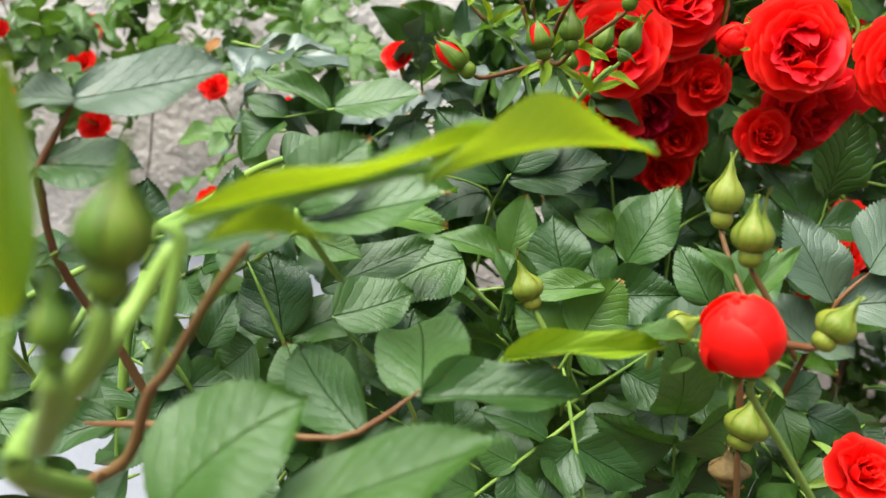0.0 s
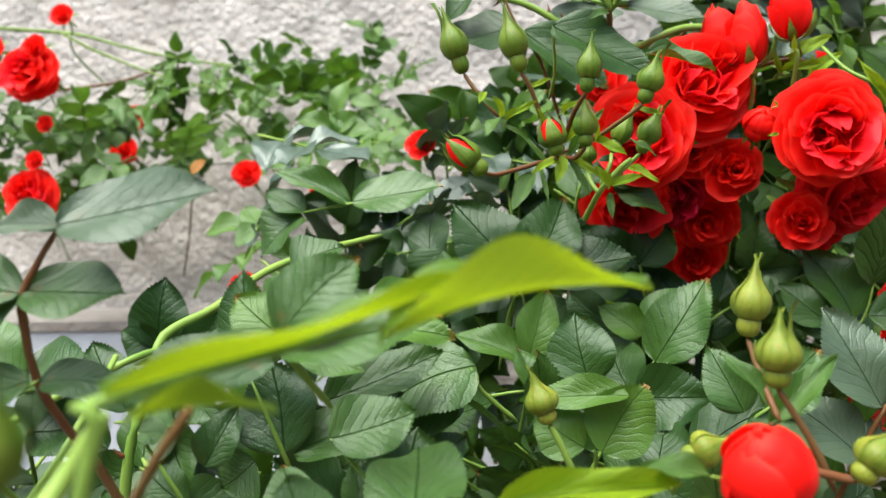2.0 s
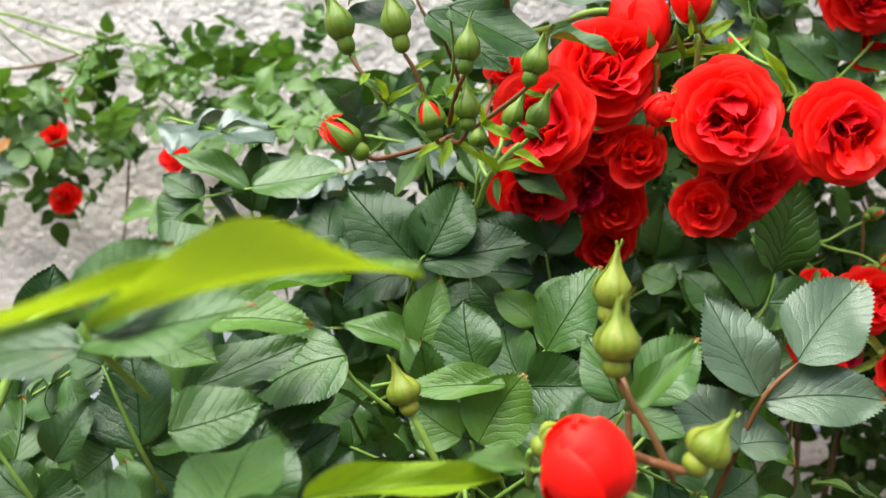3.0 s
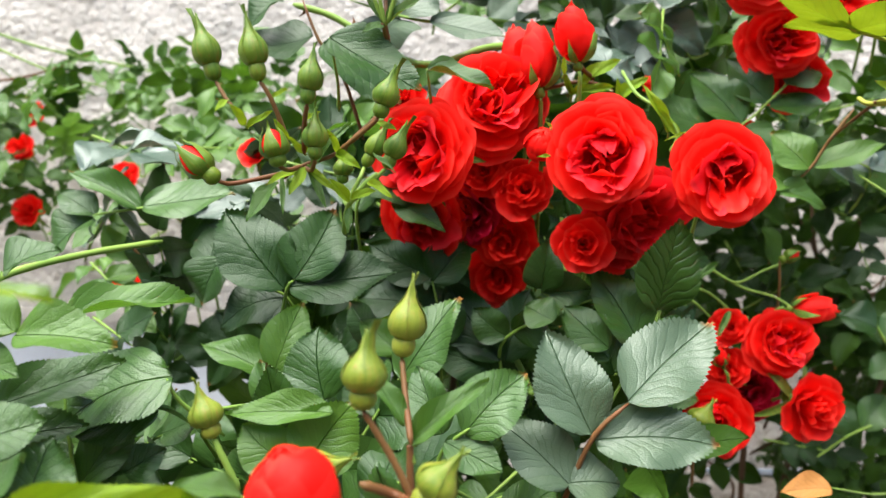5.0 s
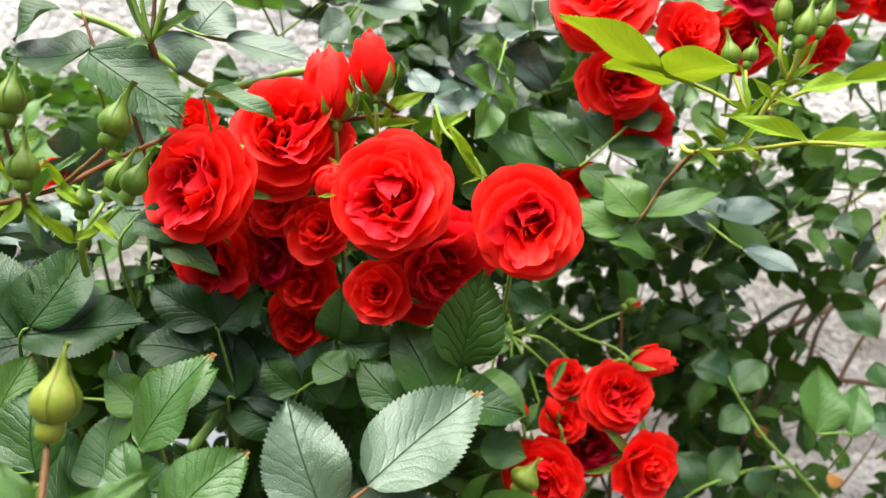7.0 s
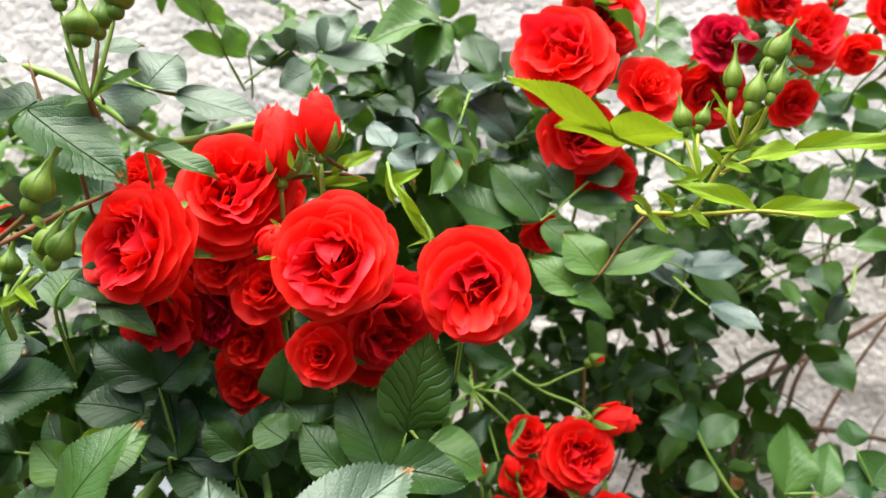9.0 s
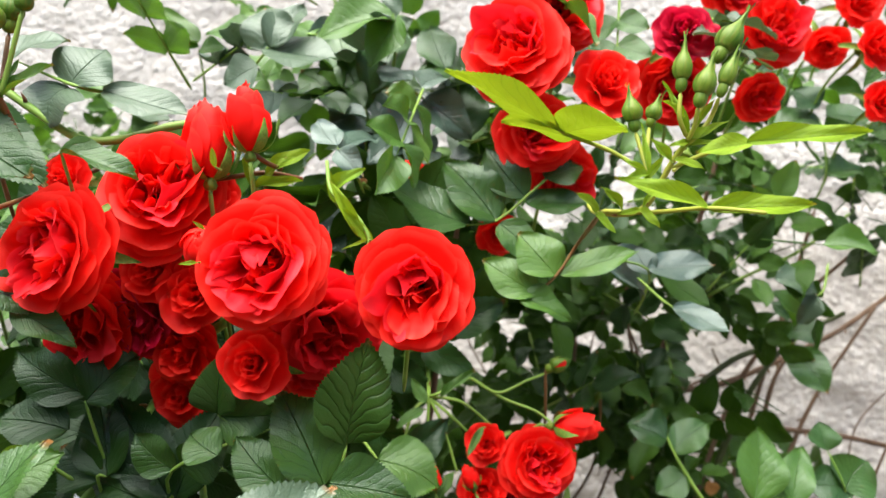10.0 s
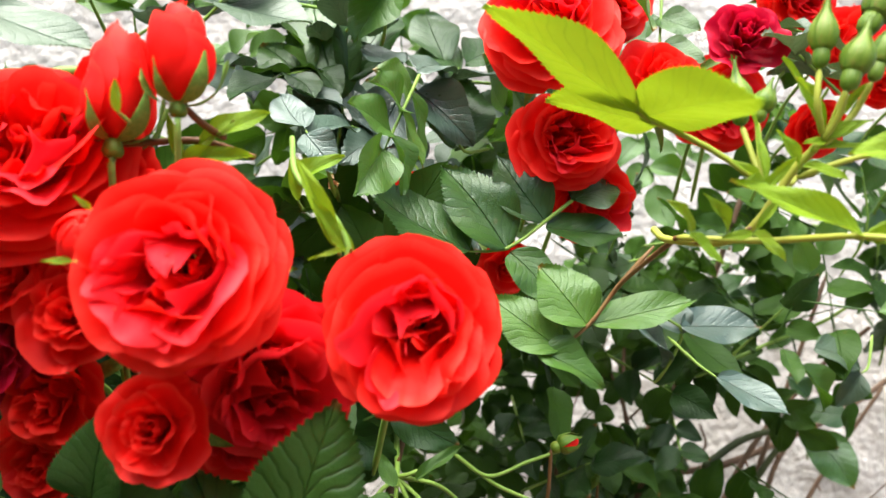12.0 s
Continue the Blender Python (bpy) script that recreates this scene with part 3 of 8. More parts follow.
tagged(new("wall_north", rough_wall()), "rough white stucco wall behind the rose bush", "wall", kind="structure")
LEDGE_Z = 1.172
tagged(new("wall_base", box_mesh("wall_base", (-2.2, 1.035, 0), (0.02, WALL_Y + 0.03, LEDGE_Z - 0.012), PLINTH)),
       "smooth pale blue painted low wall before the stucco", "wall", kind="structure")
tagged(new("trim", box_mesh("trim", (-2.2, 1.03, LEDGE_Z - 0.012), (0.025, WALL_Y + 0.03, LEDGE_Z), GRIT)),
       "grey weathered mortar coping on the low wall", "trim", kind="structure")


def ground_mesh():
    nx, ny = 60, 60
    verts = []
    for j in range(ny):
        for i in range(nx):
            x, y = 60 * (2 * i / (nx - 1) - 1) ** 3, 60 * (2 * j / (ny - 1) - 1) ** 3
            verts.append((x, y, 0.01 * noise.noise((x * 3, y * 3, 0)) - 0.01))
    return mesh_from("ground", verts, grid_faces(nx, ny), SOIL)


def light_block_mesh():
    """An added, unseen dark screen opposite the stucco wall; it cuts low sky light."""
    nx, nz = 120, 60
    verts = []
    for j in range(nz):
        for i in range(nx):
            x, z = -9 + 18 * i / (nx - 1), 3.0 * j / (nz - 1)
            verts.append((x, -4.4 + 0.25 * noise.noise((x * 1.7, z * 1.7, 2.0)) + 0.12 * noise.noise((x * 6, z * 6, 5.0)) - 0.10 * z, z))
    return mesh_from("light_block_south", verts, grid_faces(nx, nz), LIGHT_BLOCK)


LIGHT_BLOCK = wall_material("light_block_green", (0.05, 0.09, 0.035), (0.02, 0.04, 0.015), 14.0, 1.0)
tagged(new("light_block_south", light_block_mesh()), "dark green screen added out of view against low sky light", "hedge", kind="structure")
tagged(new("ground", ground_mesh()), "dark soil bed at the foot of the wall", "ground", kind="structure")



pipe_run = thing("wall_pipe", "grey-blue painted pipe fixed along the stucco wall", "pipe", at=(0.45, 1.145, 0.963))
part("pipe", tube("pipe", [(0.0, 0, 0), (0.5, 0.0, 0.001), (1.2, 0, 0.0)], 0.0062, 0.0062, PIPE, 20, 12), pipe_run)
for x in (0.25, 0.80):
    part("pipe_clip", tube("pipe_clip", [(x, 0, 0), (x + 0.009, 0, 0), (x + 0.018, 0, 0)], 0.0080, 0.0080, GRIT, 4, 12), pipe_run)


# ---- main cluster of open blooms ----
rose('fully open red rose with ruffled petals', (0.1985, 0.4470, 1.3535), (-0.0549, -0.9951, 0.0826), 0.0312, 'open', 1, [(0.2002, 0.4969, 1.3310), (0.2013, 0.5268, 1.2893)], RED, 2.40)
rose('fully open red rose with ruffled petals', (0.2686, 0.4620, 1.3450), (0.0688, -0.9974, 0.0218), 0.0298, 'open', 2, [(0.2656, 0.5019, 1.3244), (0.2643, 0.5319, 1.2839)], RED, 4.80)
rose('fully open red rose with ruffled petals', (0.1360, 0.4830, 1.3810), (-0.1150, -0.9497, 0.2912), 0.0326, 'open', 3, [(0.1410, 0.5265, 1.3523), (0.1433, 0.5555, 1.3065)], RED, 0.92)
rose('fully open red rose with ruffled petals', (0.1010, 0.4620, 1.3534), (-0.4181, -0.9078, 0.0320), 0.0316, 'open', 1, [(0.1136, 0.5092, 1.3325), (0.1219, 0.5374, 1.2918)], RED, 3.32)
rose('red rose with a tightly swirled centre', (0.1925, 0.4780, 1.3034), (-0.0501, -0.9987, 0.0134), 0.0223, 'cup', 1, [(0.1940, 0.5280, 1.2830), (0.1950, 0.5579, 1.2428)], RED, 5.72)
rose('open red rose nodding below the cluster', (0.2193, 0.4850, 1.3204), (0.2481, -0.8430, -0.4772), 0.0327, 'open', 2, [(0.2118, 0.5303, 1.3148), (0.2069, 0.5572, 1.2843)], CORAL, 1.84)
rose('red rose with a tightly swirled centre', (0.1597, 0.4920, 1.3336), (-0.0535, -0.9966, 0.0629), 0.0236, 'cup', 2, [(0.1613, 0.5419, 1.3117), (0.1624, 0.5718, 1.2704)], RED, 4.24)
rose('cupped red rose deep in the cluster', (0.1362, 0.4950, 1.3437), (-0.1519, -0.9868, 0.0555), 0.0220, 'cup', 1, [(0.1407, 0.5446, 1.3221), (0.1438, 0.5743, 1.2810)], RED, 0.36)
rose('cupped dark red rose deep in the cluster', (0.1508, 0.5150, 1.3074), (-0.1183, -0.9377, -0.3267), 0.0274, 'cup', 2, [(0.1544, 0.5631, 1.2972), (0.1567, 0.5919, 1.2637)], RED, 2.76)
rose('cupped dark red rose under the cluster', (0.1477, 0.5300, 1.2844), (-0.1183, -0.9377, -0.3267), 0.0263, 'cup', 1, [(0.1513, 0.5781, 1.2742), (0.1536, 0.6069, 1.2407)], RED, 5.16)
rose('open dark red rose nodding under the cluster', (0.0984, 0.5050, 1.3168), (-0.1975, -0.8903, -0.4103), 0.0314, 'open', 2, [(0.1043, 0.5517, 1.3091), (0.1082, 0.5795, 1.2773)], RED, 1.28)
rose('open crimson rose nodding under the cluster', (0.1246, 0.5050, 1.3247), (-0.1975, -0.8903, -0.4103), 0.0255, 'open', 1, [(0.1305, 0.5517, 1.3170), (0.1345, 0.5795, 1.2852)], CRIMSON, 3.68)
rose('small red rose behind the cluster', (0.0864, 0.5050, 1.3873), (-0.1603, -0.9566, 0.2435), 0.0182, 'cup', 1, [(0.0912, 0.5537, 1.3600), (0.0944, 0.5828, 1.3152)], RED, 6.08)
rose('small red rose behind the cluster', (0.1577, 0.5050, 1.3806), (0.1230, -0.9576, 0.2605), 0.0196, 'cup', 2, [(0.1540, 0.5537, 1.3527), (0.1516, 0.5829, 1.3075)], RED, 2.20)
rose('dark red rose under the cluster', (0.2100, 0.5000, 1.3021), (0.0830, -0.8402, -0.5360), 0.0211, 'open', 1, [(0.2075, 0.5452, 1.2982), (0.2058, 0.5720, 1.2689)], RED, 4.60)
rose('round half-open red rose bud', (0.1672, 0.4649, 1.3538), (-0.0777, -0.8667, 0.4927), 0.0106, 'ball', 1, [(0.1696, 0.5109, 1.3190), (0.1711, 0.5382, 1.2691)], RED, 0.72)
rose('half-open red rose bud with green sepals', (0.1652, 0.4700, 1.3917), (-0.1184, 0.0000, 0.9930), 0.0175, 'half', 2, [(0.1666, 0.4700, 1.3798), (0.1676, 0.4900, 1.3519), (0.1652, 0.5200, 1.3317)], RED, 3.12)
rose('half-open red rose bud with green sepals', (0.1853, 0.4600, 1.4042), (-0.1417, 0.0000, 0.9899), 0.0146, 'half', 1, [(0.1870, 0.4600, 1.3924), (0.1881, 0.4800, 1.3644), (0.1853, 0.5100, 1.3442)], RED, 5.52)
rose('half-open red rose bud with green sepals', (0.1577, 0.4950, 1.3928), (-0.1539, 0.0000, 0.9881), 0.0190, 'half', 2, [(0.1596, 0.4950, 1.3809), (0.1608, 0.5150, 1.3530), (0.1577, 0.5450, 1.3328)], RED, 1.64)

# ---- upper cluster ----
rose('fully open red rose with ruffled petals', (0.3245, 0.5600, 1.4888), (-0.2057, -0.9592, 0.1939), 0.0345, 'open', 2, [(0.3307, 0.6088, 1.4630), (0.3348, 0.6380, 1.4191)], RED, 4.04)
rose('fully open red rose with ruffled petals', (0.3385, 0.5880, 1.4455), (-0.1200, -0.9700, 0.1200), 0.0262, 'open', 3, [(0.3344, 0.6119, 1.4347), (0.3347, 0.6398, 1.4036)], RED, 0.16)
rose('fully open red rose with ruffled petals', (0.3545, 0.6000, 1.5297), (0.1329, -0.9763, 0.1706), 0.0309, 'open', 1, [(0.3506, 0.6493, 1.5045), (0.3479, 0.6788, 1.4611)], RED, 2.56)
rose('red rose with a tightly swirled centre', (0.3792, 0.5850, 1.4750), (0.1329, -0.9763, 0.1706), 0.0295, 'cup', 1, [(0.3752, 0.6343, 1.4513), (0.3725, 0.6638, 1.4079)], RED, 4.96)
rose('dark red rose shaded by leaves', (0.3601, 0.6100, 1.4206), (0.0800, -0.8790, -0.4701), 0.0242, 'open', 2, [(0.3577, 0.6564, 1.4147), (0.3561, 0.6839, 1.3841)], RED, 1.08)
rose('dark red rose shaded by leaves', (0.3215, 0.6100, 1.3805), (-0.0312, -0.9724, -0.2312), 0.0186, 'cup', 1, [(0.3225, 0.6592, 1.3674), (0.3231, 0.6886, 1.3321)], RED, 3.48)
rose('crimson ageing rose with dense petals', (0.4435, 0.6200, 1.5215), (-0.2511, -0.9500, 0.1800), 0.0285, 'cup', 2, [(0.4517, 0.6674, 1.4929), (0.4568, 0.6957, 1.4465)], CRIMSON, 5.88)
rose('fully open red rose with ruffled petals', (0.5155, 0.6400, 1.5368), (0.1498, -0.9885, -0.0217), 0.0268, 'open', 2, [(0.5114, 0.6897, 1.5175), (0.5084, 0.7194, 1.4779)], RED, 2.00)
rose('fully open red rose with ruffled petals', (0.4848, 0.6400, 1.5690), (-0.0234, -0.9467, -0.3213), 0.0231, 'open', 1, [(0.4855, 0.6884, 1.5587), (0.4859, 0.7173, 1.5251)], RED, 4.40)
rose('fully open red rose with ruffled petals', (0.5960, 0.7200, 1.5603), (-0.1500, -0.8500, -0.5000), 0.0235, 'cup', 2, [(0.5989, 0.7692, 1.5463), (0.5995, 0.7986, 1.5109)], RED, 0.52)
rose('fully open red rose with ruffled petals', (0.6219, 0.7200, 1.5937), (-0.0465, -0.9983, -0.0364), 0.0265, 'cup', 1, [(0.6233, 0.7699, 1.5748), (0.6243, 0.7999, 1.5355)], RED, 2.92)
rose('fully open red rose with ruffled petals', (0.6230, 0.7000, 1.5526), (0.2418, -0.9702, -0.0143), 0.0255, 'cup', 2, [(0.6158, 0.7491, 1.5330), (0.6109, 0.7785, 1.4933)], RED, 5.32)
rose('fully open red rose with ruffled petals', (0.5159, 0.6600, 1.4952), (-0.0159, -0.9146, -0.4040), 0.0180, 'open', 3, [(0.5164, 0.7074, 1.4873), (0.5167, 0.7357, 1.4554)], RED, 1.44)
rose('fully open red rose with ruffled petals', (0.4422, 0.6400, 1.4954), (-0.2223, -0.9448, -0.2407), 0.0292, 'open', 1, [(0.4488, 0.6883, 1.4826), (0.4533, 0.7172, 1.4475)], RED, 3.84)
rose('half-open red rose bud with green sepals', (0.5943, 0.7500, 1.6073), (0.0765, 0.0000, 0.9971), 0.0096, 'half', 1, [(0.5934, 0.7500, 1.5953), (0.5928, 0.7700, 1.5673), (0.5943, 0.8000, 1.5473)], RED, 6.24)
rose('fully open red rose with ruffled petals', (0.6337, 0.7000, 1.5070), (-0.0465, -0.9983, -0.0364), 0.0215, 'cup', 1, [(0.6331, 0.7499, 1.4871), (0.6341, 0.7799, 1.4479)], RED, 2.36)
rose('small red bud peeping out of the leaves', (0.2728, 0.6200, 1.4169), (-0.9686, 0.0000, 0.2486), 0.0102, 'half', 1, [(0.2844, 0.6200, 1.4140), (0.2922, 0.6400, 1.3920), (0.2728, 0.6700, 1.3569)], RED, 4.76)

# ---- lower cluster ----
rose('fully open red rose with ruffled petals', (0.3535, 0.6050, 1.2300), (-0.0915, -0.9838, 0.1541), 0.0250, 'open', 3, [(0.3563, 0.6545, 1.2054), (0.3581, 0.6842, 1.1623)], RED, 0.88)
rose('fully open red rose with ruffled petals', (0.3693, 0.6000, 1.1877), (0.3016, -0.9466, -0.1139), 0.0337, 'cup', 1, [(0.3603, 0.6484, 1.1711), (0.3542, 0.6773, 1.1334)], RED, 3.28)
rose('fully open red rose with ruffled petals', (0.3050, 0.5900, 1.1788), (-0.3041, -0.9325, -0.1947), 0.0284, 'open', 2, [(0.3141, 0.6380, 1.1646), (0.3202, 0.6666, 1.1285)], RED, 5.68)
rose('half-open bright red bud', (0.3661, 0.6050, 1.2544), (0.9997, 0.0000, 0.0227), 0.0148, 'half', 1, [(0.3541, 0.6050, 1.2541), (0.3461, 0.6250, 1.2339), (0.3661, 0.6550, 1.1944)], RED, 1.80)
rose('small red rose half hidden in its cluster', (0.3250, 0.6180, 1.2382), (-0.4058, -0.8979, 0.1707), 0.0186, 'cup', 2, [(0.3372, 0.6649, 1.2131), (0.3453, 0.6929, 1.1697)], RED, 4.20)
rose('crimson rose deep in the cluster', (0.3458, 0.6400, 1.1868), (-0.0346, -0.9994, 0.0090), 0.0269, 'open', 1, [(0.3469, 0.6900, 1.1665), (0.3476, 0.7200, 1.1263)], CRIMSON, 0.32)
rose('dark red rose deep in the lower cluster', (0.3239, 0.6200, 1.2073), (-0.3236, -0.9421, 0.0883), 0.0195, 'cup', 3, [(0.3336, 0.6683, 1.1846), (0.3401, 0.6971, 1.1429)], RED, 2.72)
rose('small half-open red bud', (0.2881, 0.5900, 1.2142), (-0.2151, 0.0000, 0.9766), 0.0073, 'half', 1, [(0.2907, 0.5900, 1.2025), (0.2924, 0.6100, 1.1747), (0.2881, 0.6400, 1.1542)], RED, 5.12)
rose('small half-open red bud', (0.3135, 0.6000, 1.2130), (-0.3939, 0.0000, 0.9192), 0.0079, 'half', 2, [(0.3183, 0.6000, 1.2020), (0.3214, 0.6200, 1.1746), (0.3135, 0.6500, 1.1530)], RED, 1.24)
rosebud('opening rose bud showing red between green sepals', (0.3605, 0.6220, 1.2893), (0.3782, 0.6220, 1.2970), 0.0111, True, BUD_GREEN, 2, [(0.3625, 0.6260, 1.2693), (0.3645, 0.6340, 1.2493)], 0.0010, PURPLE_STEM)
rosebud('small closed green rose bud with pointed sepals', (0.4323, 0.7500, 1.2596), (0.4283, 0.7500, 1.2457), 0.0069, False, BUD_GREEN, 3, [(0.4343, 0.7540, 1.2396), (0.4363, 0.7620, 1.2196)], 0.0010, PURPLE_STEM)
rosebud('plump olive green closed rose bud', (0.2822, 0.5600, 1.1719), (0.2966, 0.5600, 1.1965), 0.0201, False, BUD_OLIVE, 1, [(0.2842, 0.5640, 1.1519), (0.2862, 0.5720, 1.1319)], 0.0010, PURPLE_STEM)
rose('red rose half hidden behind a leaf', (-0.0319, 0.6000, 1.3598), (-0.2087, -0.8624, 0.4613), 0.0157, 'cup', 2, [(-0.0257, 0.6459, 1.3260), (-0.0215, 0.6731, 1.2767)], RED, 4.56)

# ---- front bloom ----
rose('round half-open red rose bud among olive buds', (0.0898, 0.2212, 1.2350), (-0.3379, -0.2123, 0.9169), 0.0138, 'ball', 1, [(0.0933, 0.2260, 1.2235), (0.1063, 0.2360, 1.2062), (0.1255, 0.2500, 1.1794), (0.1410, 0.2600, 1.1532)], RED, 0.68)
rose('low red rose below the olive buds', (0.1839, 0.3300, 1.1516), (0.0000, -0.8678, 0.4970), 0.0215, 'cup', 1, [(0.1839, 0.3760, 1.1167), (0.1839, 0.4034, 1.0667)], RED, 3.08)

# ---- far blooms by the wall ----
rose('red rose close to the stucco wall', (-0.4771, 0.8400, 1.4734), (-0.0387, -0.9655, 0.2574), 0.0341, 'open', 2, [(-0.5092, 0.9000, 1.4793), (-0.5488, 1.0000, 1.4700), (-0.6296, 1.1650, 1.4622)], RED, 5.48)
rose('red rose close to the stucco wall', (-0.4863, 0.8400, 1.3334), (-0.0387, -0.9655, 0.2574), 0.0316, 'open', 3, [(-0.5190, 0.9000, 1.3292), (-0.5593, 1.0000, 1.3026), (-0.6417, 1.1650, 1.2663)], RED, 1.60)
rose('red rose close to the stucco wall', (-0.4500, 1.0000, 1.3950), (-0.0387, -0.9655, 0.2574), 0.0235, 'cup', 1, [(-0.4700, 1.0500, 1.3910), (-0.4950, 1.1000, 1.3750), (-0.5200, 1.1650, 1.3450)], RED, 4.00)
rose('red rose close to the stucco wall', (-0.4400, 1.0000, 1.3160), (-0.0387, -0.9655, 0.2574), 0.027, 'cup', 2, [(-0.4600, 1.0500, 1.3120), (-0.4850, 1.1000, 1.2960), (-0.5100, 1.1650, 1.2660)], RED, 0.12)
rose('red rose close to the stucco wall', (-0.2412, 0.8400, 1.3537), (-0.0387, -0.9655, 0.2574), 0.0186, 'cup', 3, [(-0.2565, 0.9000, 1.3511), (-0.2677, 1.0000, 1.3274), (-0.3015, 1.1650, 1.2958)], RED, 2.52)
rose('red rose close to the stucco wall', (-0.4340, 1.0000, 1.4380), (-0.0387, -0.9655, 0.2574), 0.022, 'cup', 1, [(-0.4540, 1.0500, 1.4340), (-0.4790, 1.1000, 1.4180), (-0.5040, 1.1650, 1.3880)], RED, 4.92)
rose('red rose close to the stucco wall', (-0.2512, 0.8400, 1.2327), (-0.0387, -0.9655, 0.2574), 0.0202, 'cup', 2, [(-0.2671, 0.9000, 1.2213), (-0.2792, 1.0000, 1.1826), (-0.3148, 1.1650, 1.1264)], RED, 1.04)
rose('red rose close to the stucco wall', (-0.4745, 0.8400, 1.3185), (-0.0387, -0.9655, 0.2574), 0.0202, 'cup', 3, [(-0.5064, 0.9000, 1.3133), (-0.5453, 1.0000, 1.2849), (-0.6253, 1.1650, 1.2456)], RED, 3.44)
rose('red rose close to the stucco wall', (-0.5167, 0.8400, 1.4961), (-0.0387, -0.9655, 0.2574), 0.0186, 'cup', 1, [(-0.5517, 0.9000, 1.5036), (-0.5960, 1.0000, 1.4970), (-0.6847, 1.1650, 1.4938)], RED, 5.84)
rose('red rose close to the stucco wall', (-0.4631, 0.8400, 1.4136), (-0.0387, -0.9655, 0.2574), 0.0125, 'cup', 2, [(-0.4942, 0.9000, 1.4152), (-0.5319, 1.0000, 1.3985), (-0.6098, 1.1650, 1.3786)], RED, 1.96)
rose('red rose close to the stucco wall', (-0.4761, 0.8400, 1.3750), (-0.0387, -0.9655, 0.2574), 0.0126, 'cup', 3, [(-0.5081, 0.9000, 1.3738), (-0.5474, 1.0000, 1.3524), (-0.6277, 1.1650, 1.3246)], RED, 4.36)
rose('red rose close to the stucco wall', (-0.5242, 0.8400, 1.3827), (-0.0387, -0.9655, 0.2574), 0.0088, 'cup', 1, [(-0.5596, 0.9000, 1.3821), (-0.6046, 1.0000, 1.3615), (-0.6945, 1.1650, 1.3352)], RED, 0.48)
rose('red rose close to the stucco wall', (-0.4689, 0.8400, 1.4943), (-0.0387, -0.9655, 0.2574), 0.0185, 'cup', 2, [(-0.5004, 0.9000, 1.5016), (-0.5391, 1.0000, 1.4950), (-0.6182, 1.1650, 1.4915)], RED, 2.88)
rose('red rose close to the stucco wall', (-0.4700, 0.9000, 1.5450), (-0.0387, -0.9655, 0.2574), 0.0165, 'cup', 3, [(-0.4900, 0.9500, 1.5410), (-0.5150, 1.0000, 1.5250), (-0.5400, 1.1650, 1.4950)], RED, 5.28)
rose('small red rose half hidden by leaves', (-0.1413, 0.7200, 1.2655), (0.0591, -0.9763, 0.2080), 0.0118, 'cup', 1, [(-0.1431, 0.7693, 1.2393), (-0.1443, 0.7988, 1.1951)], RED, 1.40)
rose('small red rose half hidden by leaves', (-0.1832, 0.7500, 1.2511), (0.0591, -0.9763, 0.2080), 0.0101, 'cup', 2, [(-0.1850, 0.7993, 1.2249), (-0.1862, 0.8288, 1.1807)], RED, 3.80)
rose('small red rose half hidden by leaves', (-0.1282, 0.6600, 1.3300), (0.0591, -0.9763, 0.2080), 0.0068, 'cup', 3, [(-0.1300, 0.7093, 1.3037), (-0.1312, 0.7388, 1.2596)], RED, 6.20)
rose('small red rose half hidden by leaves', (-0.1034, 0.6600, 1.2889), (0.0591, -0.9763, 0.2080), 0.0069, 'cup', 1, [(-0.1052, 0.7093, 1.2626), (-0.1064, 0.7388, 1.2185)], RED, 2.32)

cane('reddish side shoot along the stucco wall', [(-0.636, 1.0, 1.472), (-0.52, 1.0, 1.48), (-0.469, 1.0, 1.485), (-0.422, 1.0, 1.496), (-0.368, 1.0, 1.515)], 0.0022, 0.0012, PURPLE_STEM, 3, 401)
cane('green side shoot along the stucco wall', [(-0.63, 1.0, 1.562), (-0.516, 1.0, 1.55), (-0.452, 1.0, 1.532), (-0.396, 1.0, 1.518), (-0.283, 1.0, 1.497)], 0.0022, 0.0012, STEM, 3, 402)
cane('thin green side shoot along the stucco wall', [(-0.503, 0.95, 1.539), (-0.454, 0.95, 1.513), (-0.37, 0.95, 1.48), (-0.28, 0.95, 1.46)], 0.0018, 0.001, STEM, 2, 403)
cane('thin dark hanging twig before the stucco wall', [(-0.391, 1.08, 1.416), (-0.398, 1.08, 1.345), (-0.405, 1.08, 1.282), (-0.415, 1.08, 1.227)], 0.0016, 0.0012, BARK, 2, 404)

# ---- spray of green buds ----
rosebud('small closed green rose bud with pointed sepals', (0.0045, 0.3980, 1.3798), (-0.0061, 0.3980, 1.4136), 0.0143, False, BUD_GREEN, 2, [(0.0110, 0.3960, 1.3701), (0.0210, 0.3940, 1.3579)], 0.0010, PURPLE_STEM)
rosebud('small closed green rose bud with pointed sepals', (0.0314, 0.3800, 1.3767), (0.0237, 0.3800, 1.4093), 0.0136, False, BUD_GREEN, 3, [(0.0362, 0.3820, 1.3686), (0.0426, 0.3880, 1.3510)], 0.0010, PURPLE_STEM)
rosebud('small closed green rose bud with pointed sepals', (0.0585, 0.3570, 1.3630), (0.0615, 0.3570, 1.3895), 0.0114, False, BUD_GREEN, 1, [(0.0545, 0.3700, 1.3559), (0.0511, 0.3850, 1.3443)], 0.0010, PURPLE_STEM)
